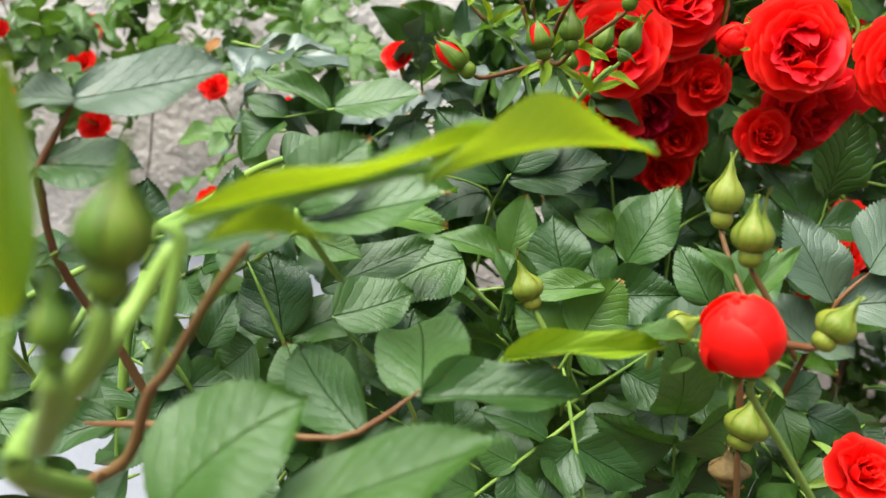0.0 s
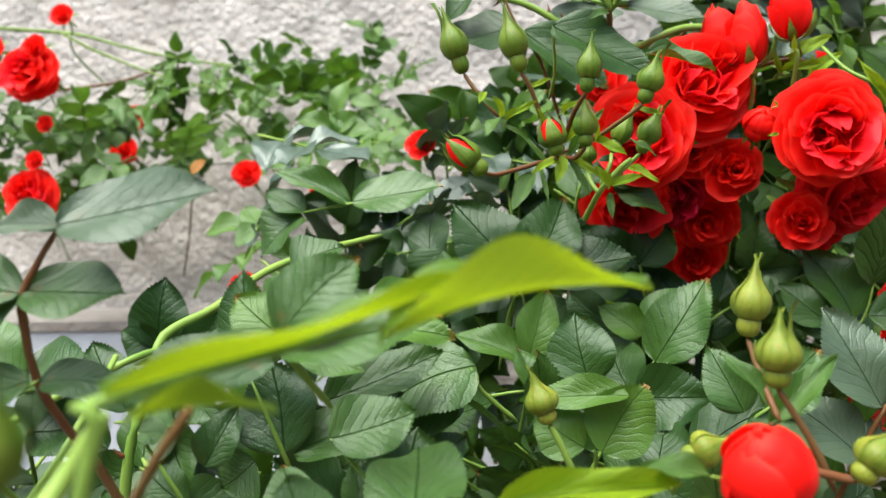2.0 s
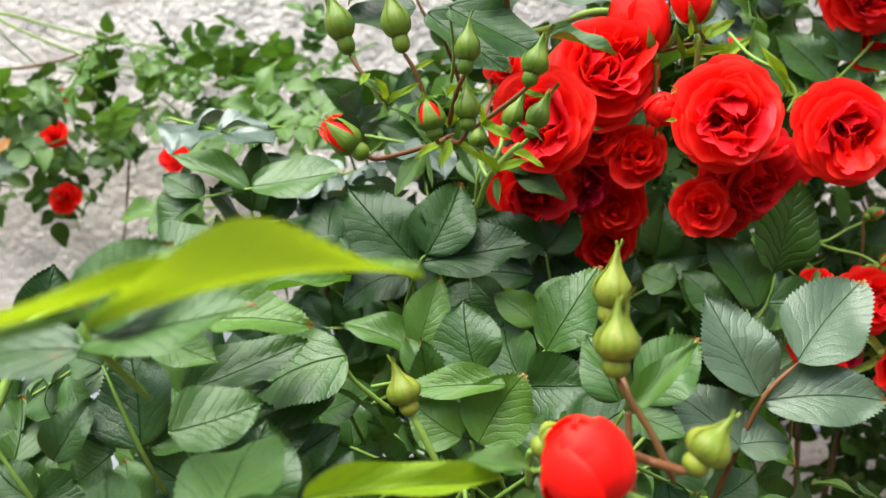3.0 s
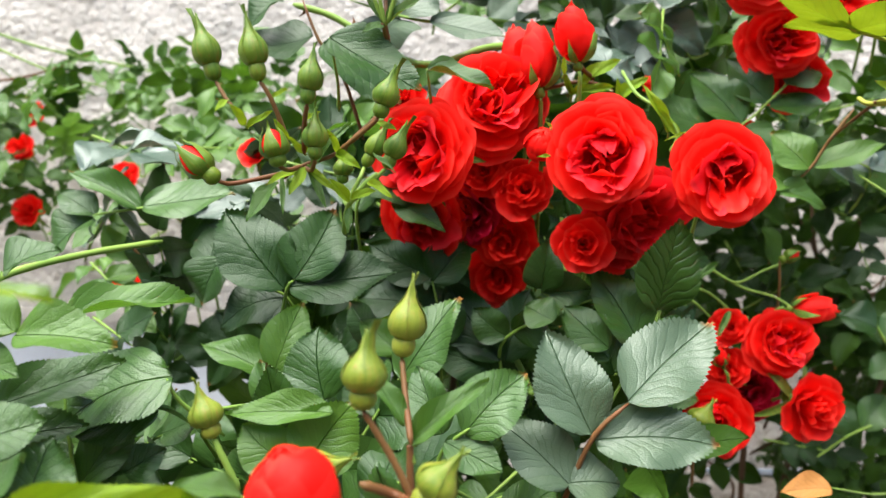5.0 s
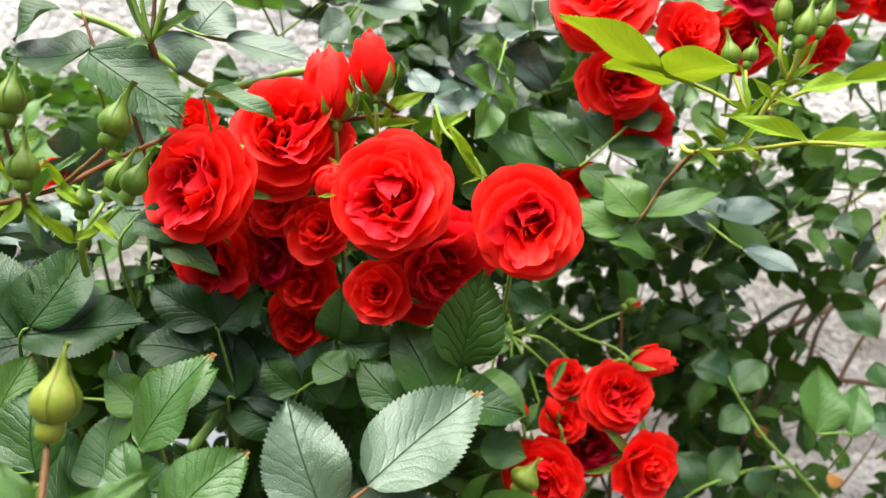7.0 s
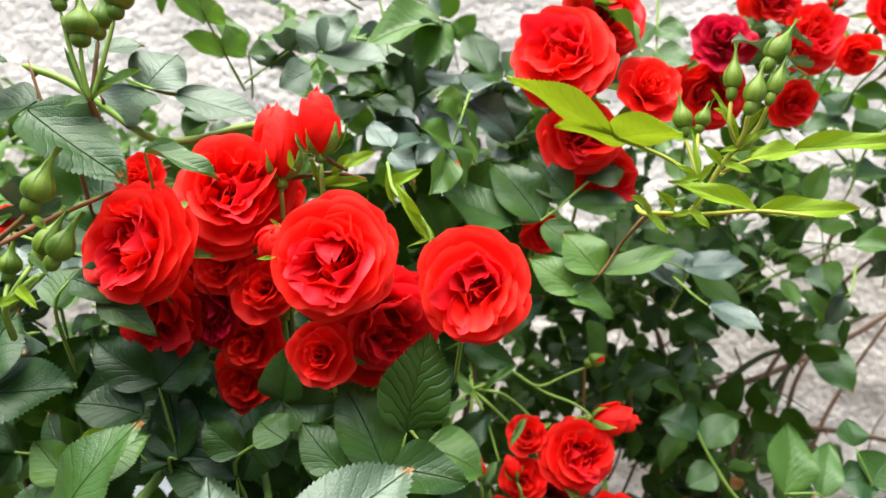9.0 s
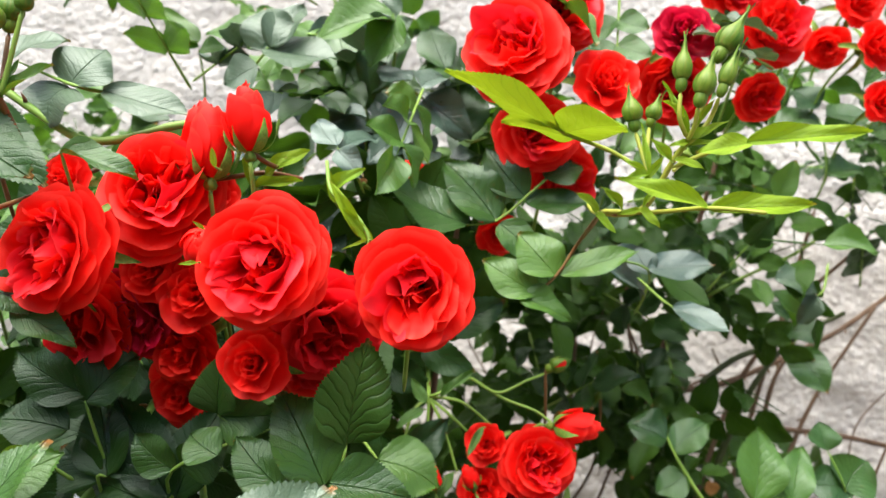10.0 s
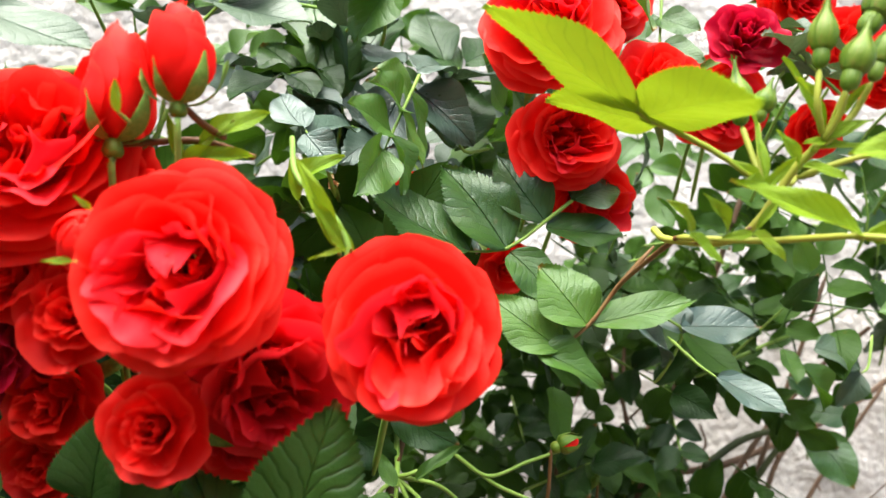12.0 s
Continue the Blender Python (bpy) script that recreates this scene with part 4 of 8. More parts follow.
rosebud('small closed green rose bud with pointed sepals', (0.0867, 0.3770, 1.3602), (0.0945, 0.3770, 1.3853), 0.0129, False, BUD_GREEN, 2, [(0.0816, 0.3800, 1.3561), (0.0651, 0.3900, 1.3449)], 0.0010, PURPLE_STEM)
rosebud('small closed green rose bud with pointed sepals', (0.0596, 0.3700, 1.3404), (0.0592, 0.3700, 1.3647), 0.0118, False, BUD_GREEN, 3, [(0.0557, 0.3800, 1.3363), (0.0503, 0.3900, 1.3380)], 0.0010, PURPLE_STEM)
rosebud('small closed green rose bud with pointed sepals', (0.0765, 0.4050, 1.3401), (0.0891, 0.4050, 1.3643), 0.0106, False, BUD_GREEN, 1, [(0.0748, 0.4000, 1.3335), (0.0700, 0.4000, 1.3238)], 0.0010, STEM)
rosebud('small closed green rose bud with pointed sepals', (0.0884, 0.3940, 1.3387), (0.0987, 0.3940, 1.3624), 0.0117, False, BUD_GREEN, 2, [(0.0816, 0.3960, 1.3322), (0.0714, 0.4000, 1.3225)], 0.0010, STEM)
rosebud('opening rose bud showing red between green sepals', (0.0461, 0.3600, 1.3363), (0.0409, 0.3600, 1.3563), 0.0132, True, BUD_GREEN, 3, [(0.0467, 0.3750, 1.3359), (0.0489, 0.3900, 1.3388)], 0.0010, PURPLE_STEM)
rosebud('opening rose bud showing red between green sepals', (0.0145, 0.3740, 1.3300), (-0.0072, 0.3740, 1.3489), 0.0143, True, BUD_GREEN, 1, [(0.0214, 0.3800, 1.3299), (0.0471, 0.3920, 1.3372)], 0.0010, PURPLE_STEM)
rosebud('small closed green rose bud with pointed sepals', (0.0649, 0.4100, 1.3317), (0.0651, 0.4100, 1.3505), 0.0103, False, BUD_GREEN, 2, [(0.0666, 0.4050, 1.3252), (0.0695, 0.4000, 1.3197)], 0.0010, STEM)
cane('reddish flowering shoot carrying green buds', [(0.0383, 0.3940, 1.3325), (0.0497, 0.3920, 1.3394), (0.0646, 0.3920, 1.3450), (0.0718, 0.4300, 1.3611), (0.0754, 0.5000, 1.3821), (0.0937, 0.5200, 1.3975)], 0.0009, 0.0013, PURPLE_STEM, 1, 80)
cane('thin green flowering shoot', [(0.0645, 0.4200, 1.3066), (0.0700, 0.4000, 1.3211), (0.0789, 0.3960, 1.3316), (0.0845, 0.3950, 1.3362)], 0.0016, 0.0012, STEM, 0, 81)
rose_leaf('small bright green bract on the bud spray', [((0.0223, 0.3880, 1.3573), (0.0081, 0.3892, 1.3705), 0.0041, (-0.0137, -0.6913, 0.7224), 3)],
          [(0.0224, 0.3900, 1.3569), (0.0223, 0.3880, 1.3573)], FRESH, r=0.0005)
rose_leaf('small bright green bract on the bud spray', [((0.0428, 0.3880, 1.3364), (0.0239, 0.3913, 1.3563), 0.0035, (0.0565, -0.6894, 0.7222), 4)],
          [(0.0430, 0.3900, 1.3360), (0.0428, 0.3880, 1.3364)], FRESH, r=0.0005)
rose_leaf('small bright green bract on the bud spray', [((0.0375, 0.3880, 1.3310), (0.0260, 0.3789, 1.3122), 0.0085, (-0.0240, -0.7699, 0.6377), 5)],
          [(0.0377, 0.3900, 1.3305), (0.0375, 0.3880, 1.3310)], FRESH, r=0.0005)
rose_leaf('small bright green bract on the bud spray', [((0.0522, 0.3880, 1.3392), (0.0629, 0.3787, 1.3195), 0.0042, (0.0912, -0.8502, 0.5185), 0)],
          [(0.0525, 0.3900, 1.3388), (0.0522, 0.3880, 1.3392)], FRESH, r=0.0005)
rose_leaf('small bright green bract on the bud spray', [((0.0536, 0.3880, 1.3379), (0.0710, 0.3923, 1.3612), 0.0057, (-0.0353, -0.8720, 0.4883), 1)],
          [(0.0538, 0.3900, 1.3375), (0.0536, 0.3880, 1.3379)], FRESH, r=0.0005)
rose_leaf('small bright green bract on the bud spray', [((0.0401, 0.3880, 1.3337), (0.0431, 0.3790, 1.3152), 0.0027, (0.0960, -0.7973, 0.5959), 2)],
          [(0.0404, 0.3900, 1.3332), (0.0401, 0.3880, 1.3337)], FRESH, r=0.0005)
rose_leaf('small bright green bract on the bud spray', [((0.0726, 0.3880, 1.3198), (0.0730, 0.3812, 1.3080), 0.0038, (-0.0473, -0.7138, 0.6987), 3)],
          [(0.0730, 0.3900, 1.3193), (0.0726, 0.3880, 1.3198)], FRESH, r=0.0005)
rose_leaf('small bright green bract on the bud spray', [((0.0829, 0.3880, 1.3451), (0.0945, 0.3825, 1.3372), 0.0031, (0.0874, -0.6757, 0.7320), 4)],
          [(0.0833, 0.3900, 1.3447), (0.0829, 0.3880, 1.3451)], FRESH, r=0.0005)

# ---- olive buds in front ----
rosebud('plump olive green closed rose bud', (0.1068, 0.2970, 1.2661), (0.1106, 0.2970, 1.2957), 0.0143, False, BUD_OLIVE, 1, [(0.1090, 0.2900, 1.2534), (0.1120, 0.2800, 1.2400)], 0.0010, PURPLE_STEM)
rosebud('plump olive green closed rose bud', (0.1001, 0.2495, 1.2587), (0.1010, 0.2495, 1.2836), 0.0139, False, BUD_OLIVE, 2, [(0.1051, 0.2500, 1.2509), (0.1112, 0.2500, 1.2406), (0.1173, 0.2500, 1.2271)], 0.0010, PURPLE_STEM)
rosebud('plump olive green closed rose bud', (0.0368, 0.3060, 1.2325), (0.0298, 0.3060, 1.2534), 0.0130, False, BUD_OLIVE, 3, [(0.0401, 0.3060, 1.2259), (0.0459, 0.3080, 1.2127)], 0.0012, STEM)
rosebud('plump olive green closed rose bud', (0.1176, 0.2366, 1.2351), (0.1304, 0.2366, 1.2520), 0.0131, False, BUD_OLIVE, 1, [(0.1109, 0.2500, 1.2335), (0.1004, 0.2450, 1.2384)], 0.0013, PURPLE_STEM)
rosebud('plump olive green closed rose bud', (0.1114, 0.2800, 1.1842), (0.1181, 0.2800, 1.2064), 0.0167, False, BUD_OLIVE, 2, [(0.1134, 0.2840, 1.1642), (0.1154, 0.2920, 1.1442)], 0.0012, PURPLE_STEM)
rosebud('plump olive green closed rose bud', (0.0774, 0.2700, 1.2305), (0.0947, 0.2700, 1.2383), 0.0127, False, BUD_OLIVE, 3, [(0.0770, 0.2750, 1.2265), (0.0774, 0.2850, 1.2136)], 0.0012, STEM)
rose_leaf('pale green sepal-like bract beside a red bud', [((0.0728, 0.2220, 1.2418), (0.0544, 0.2219, 1.2447), 0.0076, (-0.0947, -0.5434, 0.8341), 3),
           ((0.0744, 0.2220, 1.2353), (0.0659, 0.2208, 1.2319), 0.0038, (0.1172, -0.6857, 0.7183), 3)],
          [(0.0802, 0.2240, 1.2395), (0.0728, 0.2220, 1.2418)], FRESH, r=0.0006)
rosebud('withering olive rose bud with brown petals', (0.1129, 0.2900, 1.1649), (0.1120, 0.2900, 1.1812), 0.0167, False, BUD_BROWN, 3, [(0.1149, 0.2940, 1.1449), (0.1169, 0.3020, 1.1249)], 0.0010, PURPLE_STEM)
rosebud('small closed green rose bud with pointed sepals', (-0.0436, 0.0980, 1.2793), (-0.0397, 0.0980, 1.3006), 0.0102, False, BUD_GREEN, 1, [(-0.0460, 0.1000, 1.2724), (-0.0527, 0.1050, 1.2645), (-0.0609, 0.1100, 1.2541)], 0.0018, STEM)
rosebud('small closed green rose bud with pointed sepals', (-0.0441, 0.0850, 1.2736), (-0.0439, 0.0850, 1.2862), 0.0050, False, BUD_GREEN, 2, [(-0.0473, 0.0900, 1.2681), (-0.0546, 0.1000, 1.2582)], 0.0016, STEM)
cane('reddish shoot carrying olive buds', [(0.1156, 0.2900, 1.1925), (0.1119, 0.2850, 1.2239), (0.1112, 0.2850, 1.2384)], 0.0014, 0.0012, PURPLE_STEM, 0, 101)
rose_leaf('folded narrow olive green leaf under the buds', [((0.1106, 0.2850, 1.2384), (0.1371, 0.2929, 1.2612), 0.0101, (-0.1163, -0.8156, 0.5668), 1),
           ((0.1095, 0.2850, 1.2451), (0.0964, 0.2910, 1.2626), 0.0074, (0.4265, -0.7934, 0.4344), 1)],
          [(0.1127, 0.2850, 1.2317), (0.1106, 0.2850, 1.2384)], FRESH)

# ---- buds above the upper cluster ----
rosebud('small closed green rose bud with pointed sepals', (0.3818, 0.4400, 1.4400), (0.3829, 0.4400, 1.4672), 0.0092, False, BUD_GREEN, 3, [(0.3819, 0.4400, 1.4284), (0.3877, 0.4450, 1.4202)], 0.0010, YOUNG_STEM)
rosebud('small closed green rose bud with pointed sepals', (0.3883, 0.4350, 1.4325), (0.3949, 0.4350, 1.4588), 0.0105, False, BUD_GREEN, 1, [(0.3890, 0.4400, 1.4249), (0.3878, 0.4450, 1.4189)], 0.0010, YOUNG_STEM)
rosebud('small closed green rose bud with pointed sepals', (0.3999, 0.4400, 1.4388), (0.4083, 0.4400, 1.4651), 0.0083, False, BUD_GREEN, 2, [(0.3977, 0.4450, 1.4292), (0.3887, 0.4450, 1.4176)], 0.0010, YOUNG_STEM)
rosebud('small closed green rose bud with pointed sepals', (0.3989, 0.4450, 1.4563), (0.4146, 0.4450, 1.4836), 0.0126, False, BUD_GREEN, 3, [(0.3957, 0.4450, 1.4401), (0.3919, 0.4500, 1.4214)], 0.0010, YOUNG_STEM)
rosebud('small closed green rose bud with pointed sepals', (0.3677, 0.4600, 1.4244), (0.3628, 0.4600, 1.4476), 0.0101, False, BUD_GREEN, 1, [(0.3705, 0.4550, 1.4120), (0.3721, 0.4500, 1.4032)], 0.0010, YOUNG_STEM)
rosebud('small closed green rose bud with pointed sepals', (0.3758, 0.4650, 1.4282), (0.3806, 0.4650, 1.4459), 0.0083, False, BUD_GREEN, 2, [(0.3723, 0.4550, 1.4150), (0.3721, 0.4500, 1.4032)], 0.0010, YOUNG_STEM)
rosebud('small closed green rose bud with pointed sepals', (0.3948, 0.4700, 1.4125), (0.3978, 0.4700, 1.4206), 0.0116, False, BUD_GREEN, 3, [(0.3868, 0.4600, 1.4069)], 0.0010, YOUNG_STEM)
cane('thin green flowering shoot with young leaves', [(0.3558, 0.5000, 1.3921), (0.3595, 0.4900, 1.3871), (0.3757, 0.4700, 1.3884), (0.3847, 0.4550, 1.4104), (0.3890, 0.4460, 1.4199)], 0.0014, 0.0014, YOUNG_STEM, 2, 111)
rose_leaf('small yellow-green bract on the bud spray', [((0.3898, 0.4480, 1.4203), (0.3780, 0.4546, 1.4491), 0.0040, (-0.2452, -0.8609, 0.4459), 3)],
          [(0.3914, 0.4500, 1.4202), (0.3898, 0.4480, 1.4203)], YOUNG, r=0.0005)
rose_leaf('small yellow-green bract on the bud spray', [((0.3898, 0.4480, 1.4195), (0.4096, 0.4500, 1.4325), 0.0035, (0.0726, -0.7989, 0.5970), 4)],
          [(0.3915, 0.4500, 1.4194), (0.3898, 0.4480, 1.4195)], YOUNG, r=0.0005)
rose_leaf('small yellow-green bract on the bud spray', [((0.3858, 0.4480, 1.4164), (0.4105, 0.4475, 1.4211), 0.0040, (-0.2242, -0.7200, 0.6567), 5)],
          [(0.3875, 0.4500, 1.4163), (0.3858, 0.4480, 1.4164)], YOUNG, r=0.0005)
rose_leaf('small yellow-green bract on the bud spray', [((0.3714, 0.4480, 1.4016), (0.3692, 0.4542, 1.4286), 0.0032, (0.0580, -0.7390, 0.6712), 0)],
          [(0.3730, 0.4500, 1.4014), (0.3714, 0.4480, 1.4016)], YOUNG, r=0.0005)
rose_leaf('small yellow-green bract on the bud spray', [((0.3714, 0.4480, 1.4016), (0.3587, 0.4487, 1.4103), 0.0032, (-0.2364, -0.7951, 0.5585), 1)],
          [(0.3730, 0.4500, 1.4014), (0.3714, 0.4480, 1.4016)], YOUNG, r=0.0005)
rose_leaf('small yellow-green bract on the bud spray', [((0.3682, 0.4480, 1.3863), (0.3565, 0.4449, 1.3825), 0.0034, (0.0956, -0.8845, 0.4567), 2)],
          [(0.3698, 0.4500, 1.3860), (0.3682, 0.4480, 1.3863)], YOUNG, r=0.0005)
rose_leaf('small yellow-green bract on the bud spray', [((0.3695, 0.4480, 1.3877), (0.3777, 0.4497, 1.3995), 0.0029, (-0.2459, -0.8776, 0.4115), 3)],
          [(0.3711, 0.4500, 1.3875), (0.3695, 0.4480, 1.3877)], YOUNG, r=0.0005)
rose_leaf('tiny yellow-green bract on the bud spray', [((0.0230, 0.3860, 1.3571), (0.0199, 0.3760, 1.3649), 0.0048, (0.0351, -0.8969, 0.4408), 4)],
          [(0.0224, 0.3900, 1.3569), (0.0230, 0.3860, 1.3571)], YOUNG, r=0.0004)
rose_leaf('tiny yellow-green bract on the bud spray', [((0.0238, 0.3860, 1.3557), (0.0382, 0.3760, 1.3626), 0.0043, (0.0351, -0.8969, 0.4408), 5)],
          [(0.0232, 0.3900, 1.3556), (0.0238, 0.3860, 1.3557)], YOUNG, r=0.0004)
rose_leaf('tiny yellow-green bract on the bud spray', [((0.0432, 0.3860, 1.3495), (0.0395, 0.3760, 1.3588), 0.0042, (0.0351, -0.8969, 0.4408), 0)],
          [(0.0428, 0.3900, 1.3493), (0.0432, 0.3860, 1.3495)], YOUNG, r=0.0004)
rose_leaf('tiny yellow-green bract on the bud spray', [((0.0508, 0.3860, 1.3444), (0.0643, 0.3760, 1.3529), 0.0055, (0.0351, -0.8969, 0.4408), 1)],
          [(0.0505, 0.3900, 1.3441), (0.0508, 0.3860, 1.3444)], YOUNG, r=0.0004)
rose_leaf('tiny yellow-green bract on the bud spray', [((0.0513, 0.3860, 1.3444), (0.0449, 0.3760, 1.3512), 0.0040, (0.0351, -0.8969, 0.4408), 2)],
          [(0.0510, 0.3900, 1.3441), (0.0513, 0.3860, 1.3444)], YOUNG, r=0.0004)
rose_leaf('tiny yellow-green bract on the bud spray', [((0.0660, 0.3860, 1.3447), (0.0788, 0.3760, 1.3378), 0.0054, (0.0351, -0.8969, 0.4408), 3)],
          [(0.0659, 0.3900, 1.3444), (0.0660, 0.3860, 1.3447)], YOUNG, r=0.0004)
rose_leaf('tiny yellow-green bract on the bud spray', [((0.0673, 0.3860, 1.3447), (0.0643, 0.3760, 1.3541), 0.0037, (0.0351, -0.8969, 0.4408), 4)],
          [(0.0672, 0.3900, 1.3444), (0.0673, 0.3860, 1.3447)], YOUNG, r=0.0004)
rose_leaf('tiny yellow-green bract on the bud spray', [((0.0725, 0.3860, 1.3224), (0.0646, 0.3760, 1.3324), 0.0055, (0.0351, -0.8969, 0.4408), 5)],
          [(0.0724, 0.3900, 1.3219), (0.0725, 0.3860, 1.3224)], YOUNG, r=0.0004)
rose_leaf('tiny yellow-green bract on the bud spray', [((0.0730, 0.3860, 1.3237), (0.0854, 0.3760, 1.3277), 0.0052, (0.0351, -0.8969, 0.4408), 0)],
          [(0.0730, 0.3900, 1.3232), (0.0730, 0.3860, 1.3237)], YOUNG, r=0.0004)
rose_leaf('tiny yellow-green bract on the bud spray', [((0.0808, 0.3860, 1.3318), (0.0932, 0.3760, 1.3253), 0.0043, (0.0351, -0.8969, 0.4408), 1)],
          [(0.0809, 0.3900, 1.3314), (0.0808, 0.3860, 1.3318)], YOUNG, r=0.0004)
rose_leaf('tiny yellow-green bract on the bud spray', [((0.0514, 0.3860, 1.3378), (0.0465, 0.3760, 1.3243), 0.0056, (0.0351, -0.8969, 0.4408), 2)],
          [(0.0511, 0.3900, 1.3375), (0.0514, 0.3860, 1.3378)], YOUNG, r=0.0004)
rose_leaf('tiny yellow-green bract on the bud spray', [((0.0541, 0.3860, 1.3365), (0.0673, 0.3760, 1.3273), 0.0042, (0.0351, -0.8969, 0.4408), 3)],
          [(0.0539, 0.3900, 1.3362), (0.0541, 0.3860, 1.3365)], YOUNG, r=0.0004)
rose_leaf('tiny yellow-green bract on the bud spray', [((0.0487, 0.3860, 1.3369), (0.0360, 0.3760, 1.3305), 0.0043, (0.0351, -0.8969, 0.4408), 4)],
          [(0.0484, 0.3900, 1.3366), (0.0487, 0.3860, 1.3369)], YOUNG, r=0.0004)
rose_leaf('tiny yellow-green bract on the bud spray', [((0.0148, 0.3860, 1.3688), (0.0120, 0.3760, 1.3622), 0.0035, (0.0351, -0.8969, 0.4408), 5)],
          [(0.0141, 0.3900, 1.3688), (0.0148, 0.3860, 1.3688)], YOUNG, r=0.0004)
rose_leaf('tiny yellow-green bract on the bud spray', [((0.0349, 0.3860, 1.3691), (0.0445, 0.3760, 1.3730), 0.0036, (0.0351, -0.8969, 0.4408), 0)],
          [(0.0344, 0.3900, 1.3691), (0.0349, 0.3860, 1.3691)], YOUNG, r=0.0004)
rose_leaf('tiny yellow-green bract on the bud spray', [((0.0501, 0.3860, 1.3575), (0.0590, 0.3760, 1.3630), 0.0037, (0.0351, -0.8969, 0.4408), 1)],
          [(0.0498, 0.3900, 1.3574), (0.0501, 0.3860, 1.3575)], YOUNG, r=0.0004)
rose_leaf('tiny yellow-green bract on the bud spray', [((0.0851, 0.3860, 1.3594), (0.0952, 0.3760, 1.3542), 0.0038, (0.0351, -0.8969, 0.4408), 2)],
          [(0.0852, 0.3900, 1.3593), (0.0851, 0.3860, 1.3594)], YOUNG, r=0.0004)
rose_leaf('tiny yellow-green bract on the bud spray', [((0.3856, 0.4460, 1.4298), (0.3739, 0.4380, 1.4354), 0.0046, (-0.0725, -0.9239, 0.3758), 3)],
          [(0.3880, 0.4500, 1.4302), (0.3856, 0.4460, 1.4298)], YOUNG, r=0.0004)
rose_leaf('tiny yellow-green bract on the bud spray', [((0.3881, 0.4460, 1.4204), (0.3949, 0.4380, 1.4251), 0.0048, (-0.0725, -0.9239, 0.3758), 4)],
          [(0.3906, 0.4500, 1.4207), (0.3881, 0.4460, 1.4204)], YOUNG, r=0.0004)
rose_leaf('tiny yellow-green bract on the bud spray', [((0.3813, 0.4460, 1.4089), (0.3683, 0.4380, 1.4176), 0.0059, (-0.0725, -0.9239, 0.3758), 5)],
          [(0.3837, 0.4500, 1.4091), (0.3813, 0.4460, 1.4089)], YOUNG, r=0.0004)
rose_leaf('tiny yellow-green bract on the bud spray', [((0.3826, 0.4460, 1.4104), (0.3933, 0.4380, 1.4062), 0.0046, (-0.0725, -0.9239, 0.3758), 0)],
          [(0.3850, 0.4500, 1.4106), (0.3826, 0.4460, 1.4104)], YOUNG, r=0.0004)
rose_leaf('tiny yellow-green bract on the bud spray', [((0.3707, 0.4460, 1.4026), (0.3586, 0.4380, 1.3995), 0.0045, (-0.0725, -0.9239, 0.3758), 1)],
          [(0.3729, 0.4500, 1.4027), (0.3707, 0.4460, 1.4026)], YOUNG, r=0.0004)
rose_leaf('tiny yellow-green bract on the bud spray', [((0.3695, 0.4460, 1.3998), (0.3755, 0.4380, 1.4101), 0.0038, (-0.0725, -0.9239, 0.3758), 2)],
          [(0.3717, 0.4500, 1.3999), (0.3695, 0.4460, 1.3998)], YOUNG, r=0.0004)
rose_leaf('tiny yellow-green bract on the bud spray', [((0.3676, 0.4460, 1.3861), (0.3747, 0.4380, 1.3781), 0.0048, (-0.0725, -0.9239, 0.3758), 3)],
          [(0.3698, 0.4500, 1.3860), (0.3676, 0.4460, 1.3861)], YOUNG, r=0.0004)
rose_leaf('tiny yellow-green bract on the bud spray', [((0.3485, 0.4460, 1.3841), (0.3377, 0.4380, 1.3912), 0.0055, (-0.0725, -0.9239, 0.3758), 4)],
          [(0.3505, 0.4500, 1.3840), (0.3485, 0.4460, 1.3841)], YOUNG, r=0.0004)
rose_leaf('tiny yellow-green bract on the bud spray', [((0.3472, 0.4460, 1.3832), (0.3548, 0.4380, 1.3740), 0.0041, (-0.0725, -0.9239, 0.3758), 5)],
          [(0.3492, 0.4500, 1.3831), (0.3472, 0.4460, 1.3832)], YOUNG, r=0.0004)
rose_leaf('tiny yellow-green bract on the bud spray', [((0.3914, 0.4460, 1.4262), (0.3969, 0.4380, 1.4373), 0.0033, (-0.0725, -0.9239, 0.3758), 0)],
          [(0.3939, 0.4500, 1.4265), (0.3914, 0.4460, 1.4262)], YOUNG, r=0.0004)
rose_leaf('tiny yellow-green bract on the bud spray', [((0.3594, 0.4460, 1.3855), (0.3482, 0.4380, 1.3947), 0.0050, (-0.0725, -0.9239, 0.3758), 1)],
          [(0.3615, 0.4500, 1.3854), (0.3594, 0.4460, 1.3855)], YOUNG, r=0.0004)
rose_leaf('tiny yellow-green bract on the bud spray', [((0.3890, 0.4460, 1.4191), (0.3766, 0.4380, 1.4142), 0.0033, (-0.0725, -0.9239, 0.3758), 2)],
          [(0.3915, 0.4500, 1.4194), (0.3890, 0.4460, 1.4191)], YOUNG, r=0.0004)

# ---- buds above the main cluster ----
rosebud('small closed green rose bud with pointed sepals', (0.0781, 0.4300, 1.4391), (0.0764, 0.4300, 1.4638), 0.0160, False, BUD_GREEN, 2, [(0.0791, 0.4320, 1.4290), (0.0817, 0.4360, 1.4162)], 0.0010, STEM)
rosebud('small closed green rose bud with pointed sepals', (0.0679, 0.4300, 1.4549), (0.0631, 0.4300, 1.4753), 0.0115, False, BUD_GREEN, 3, [(0.0745, 0.4320, 1.4337), (0.0808, 0.4360, 1.4174)], 0.0010, STEM)
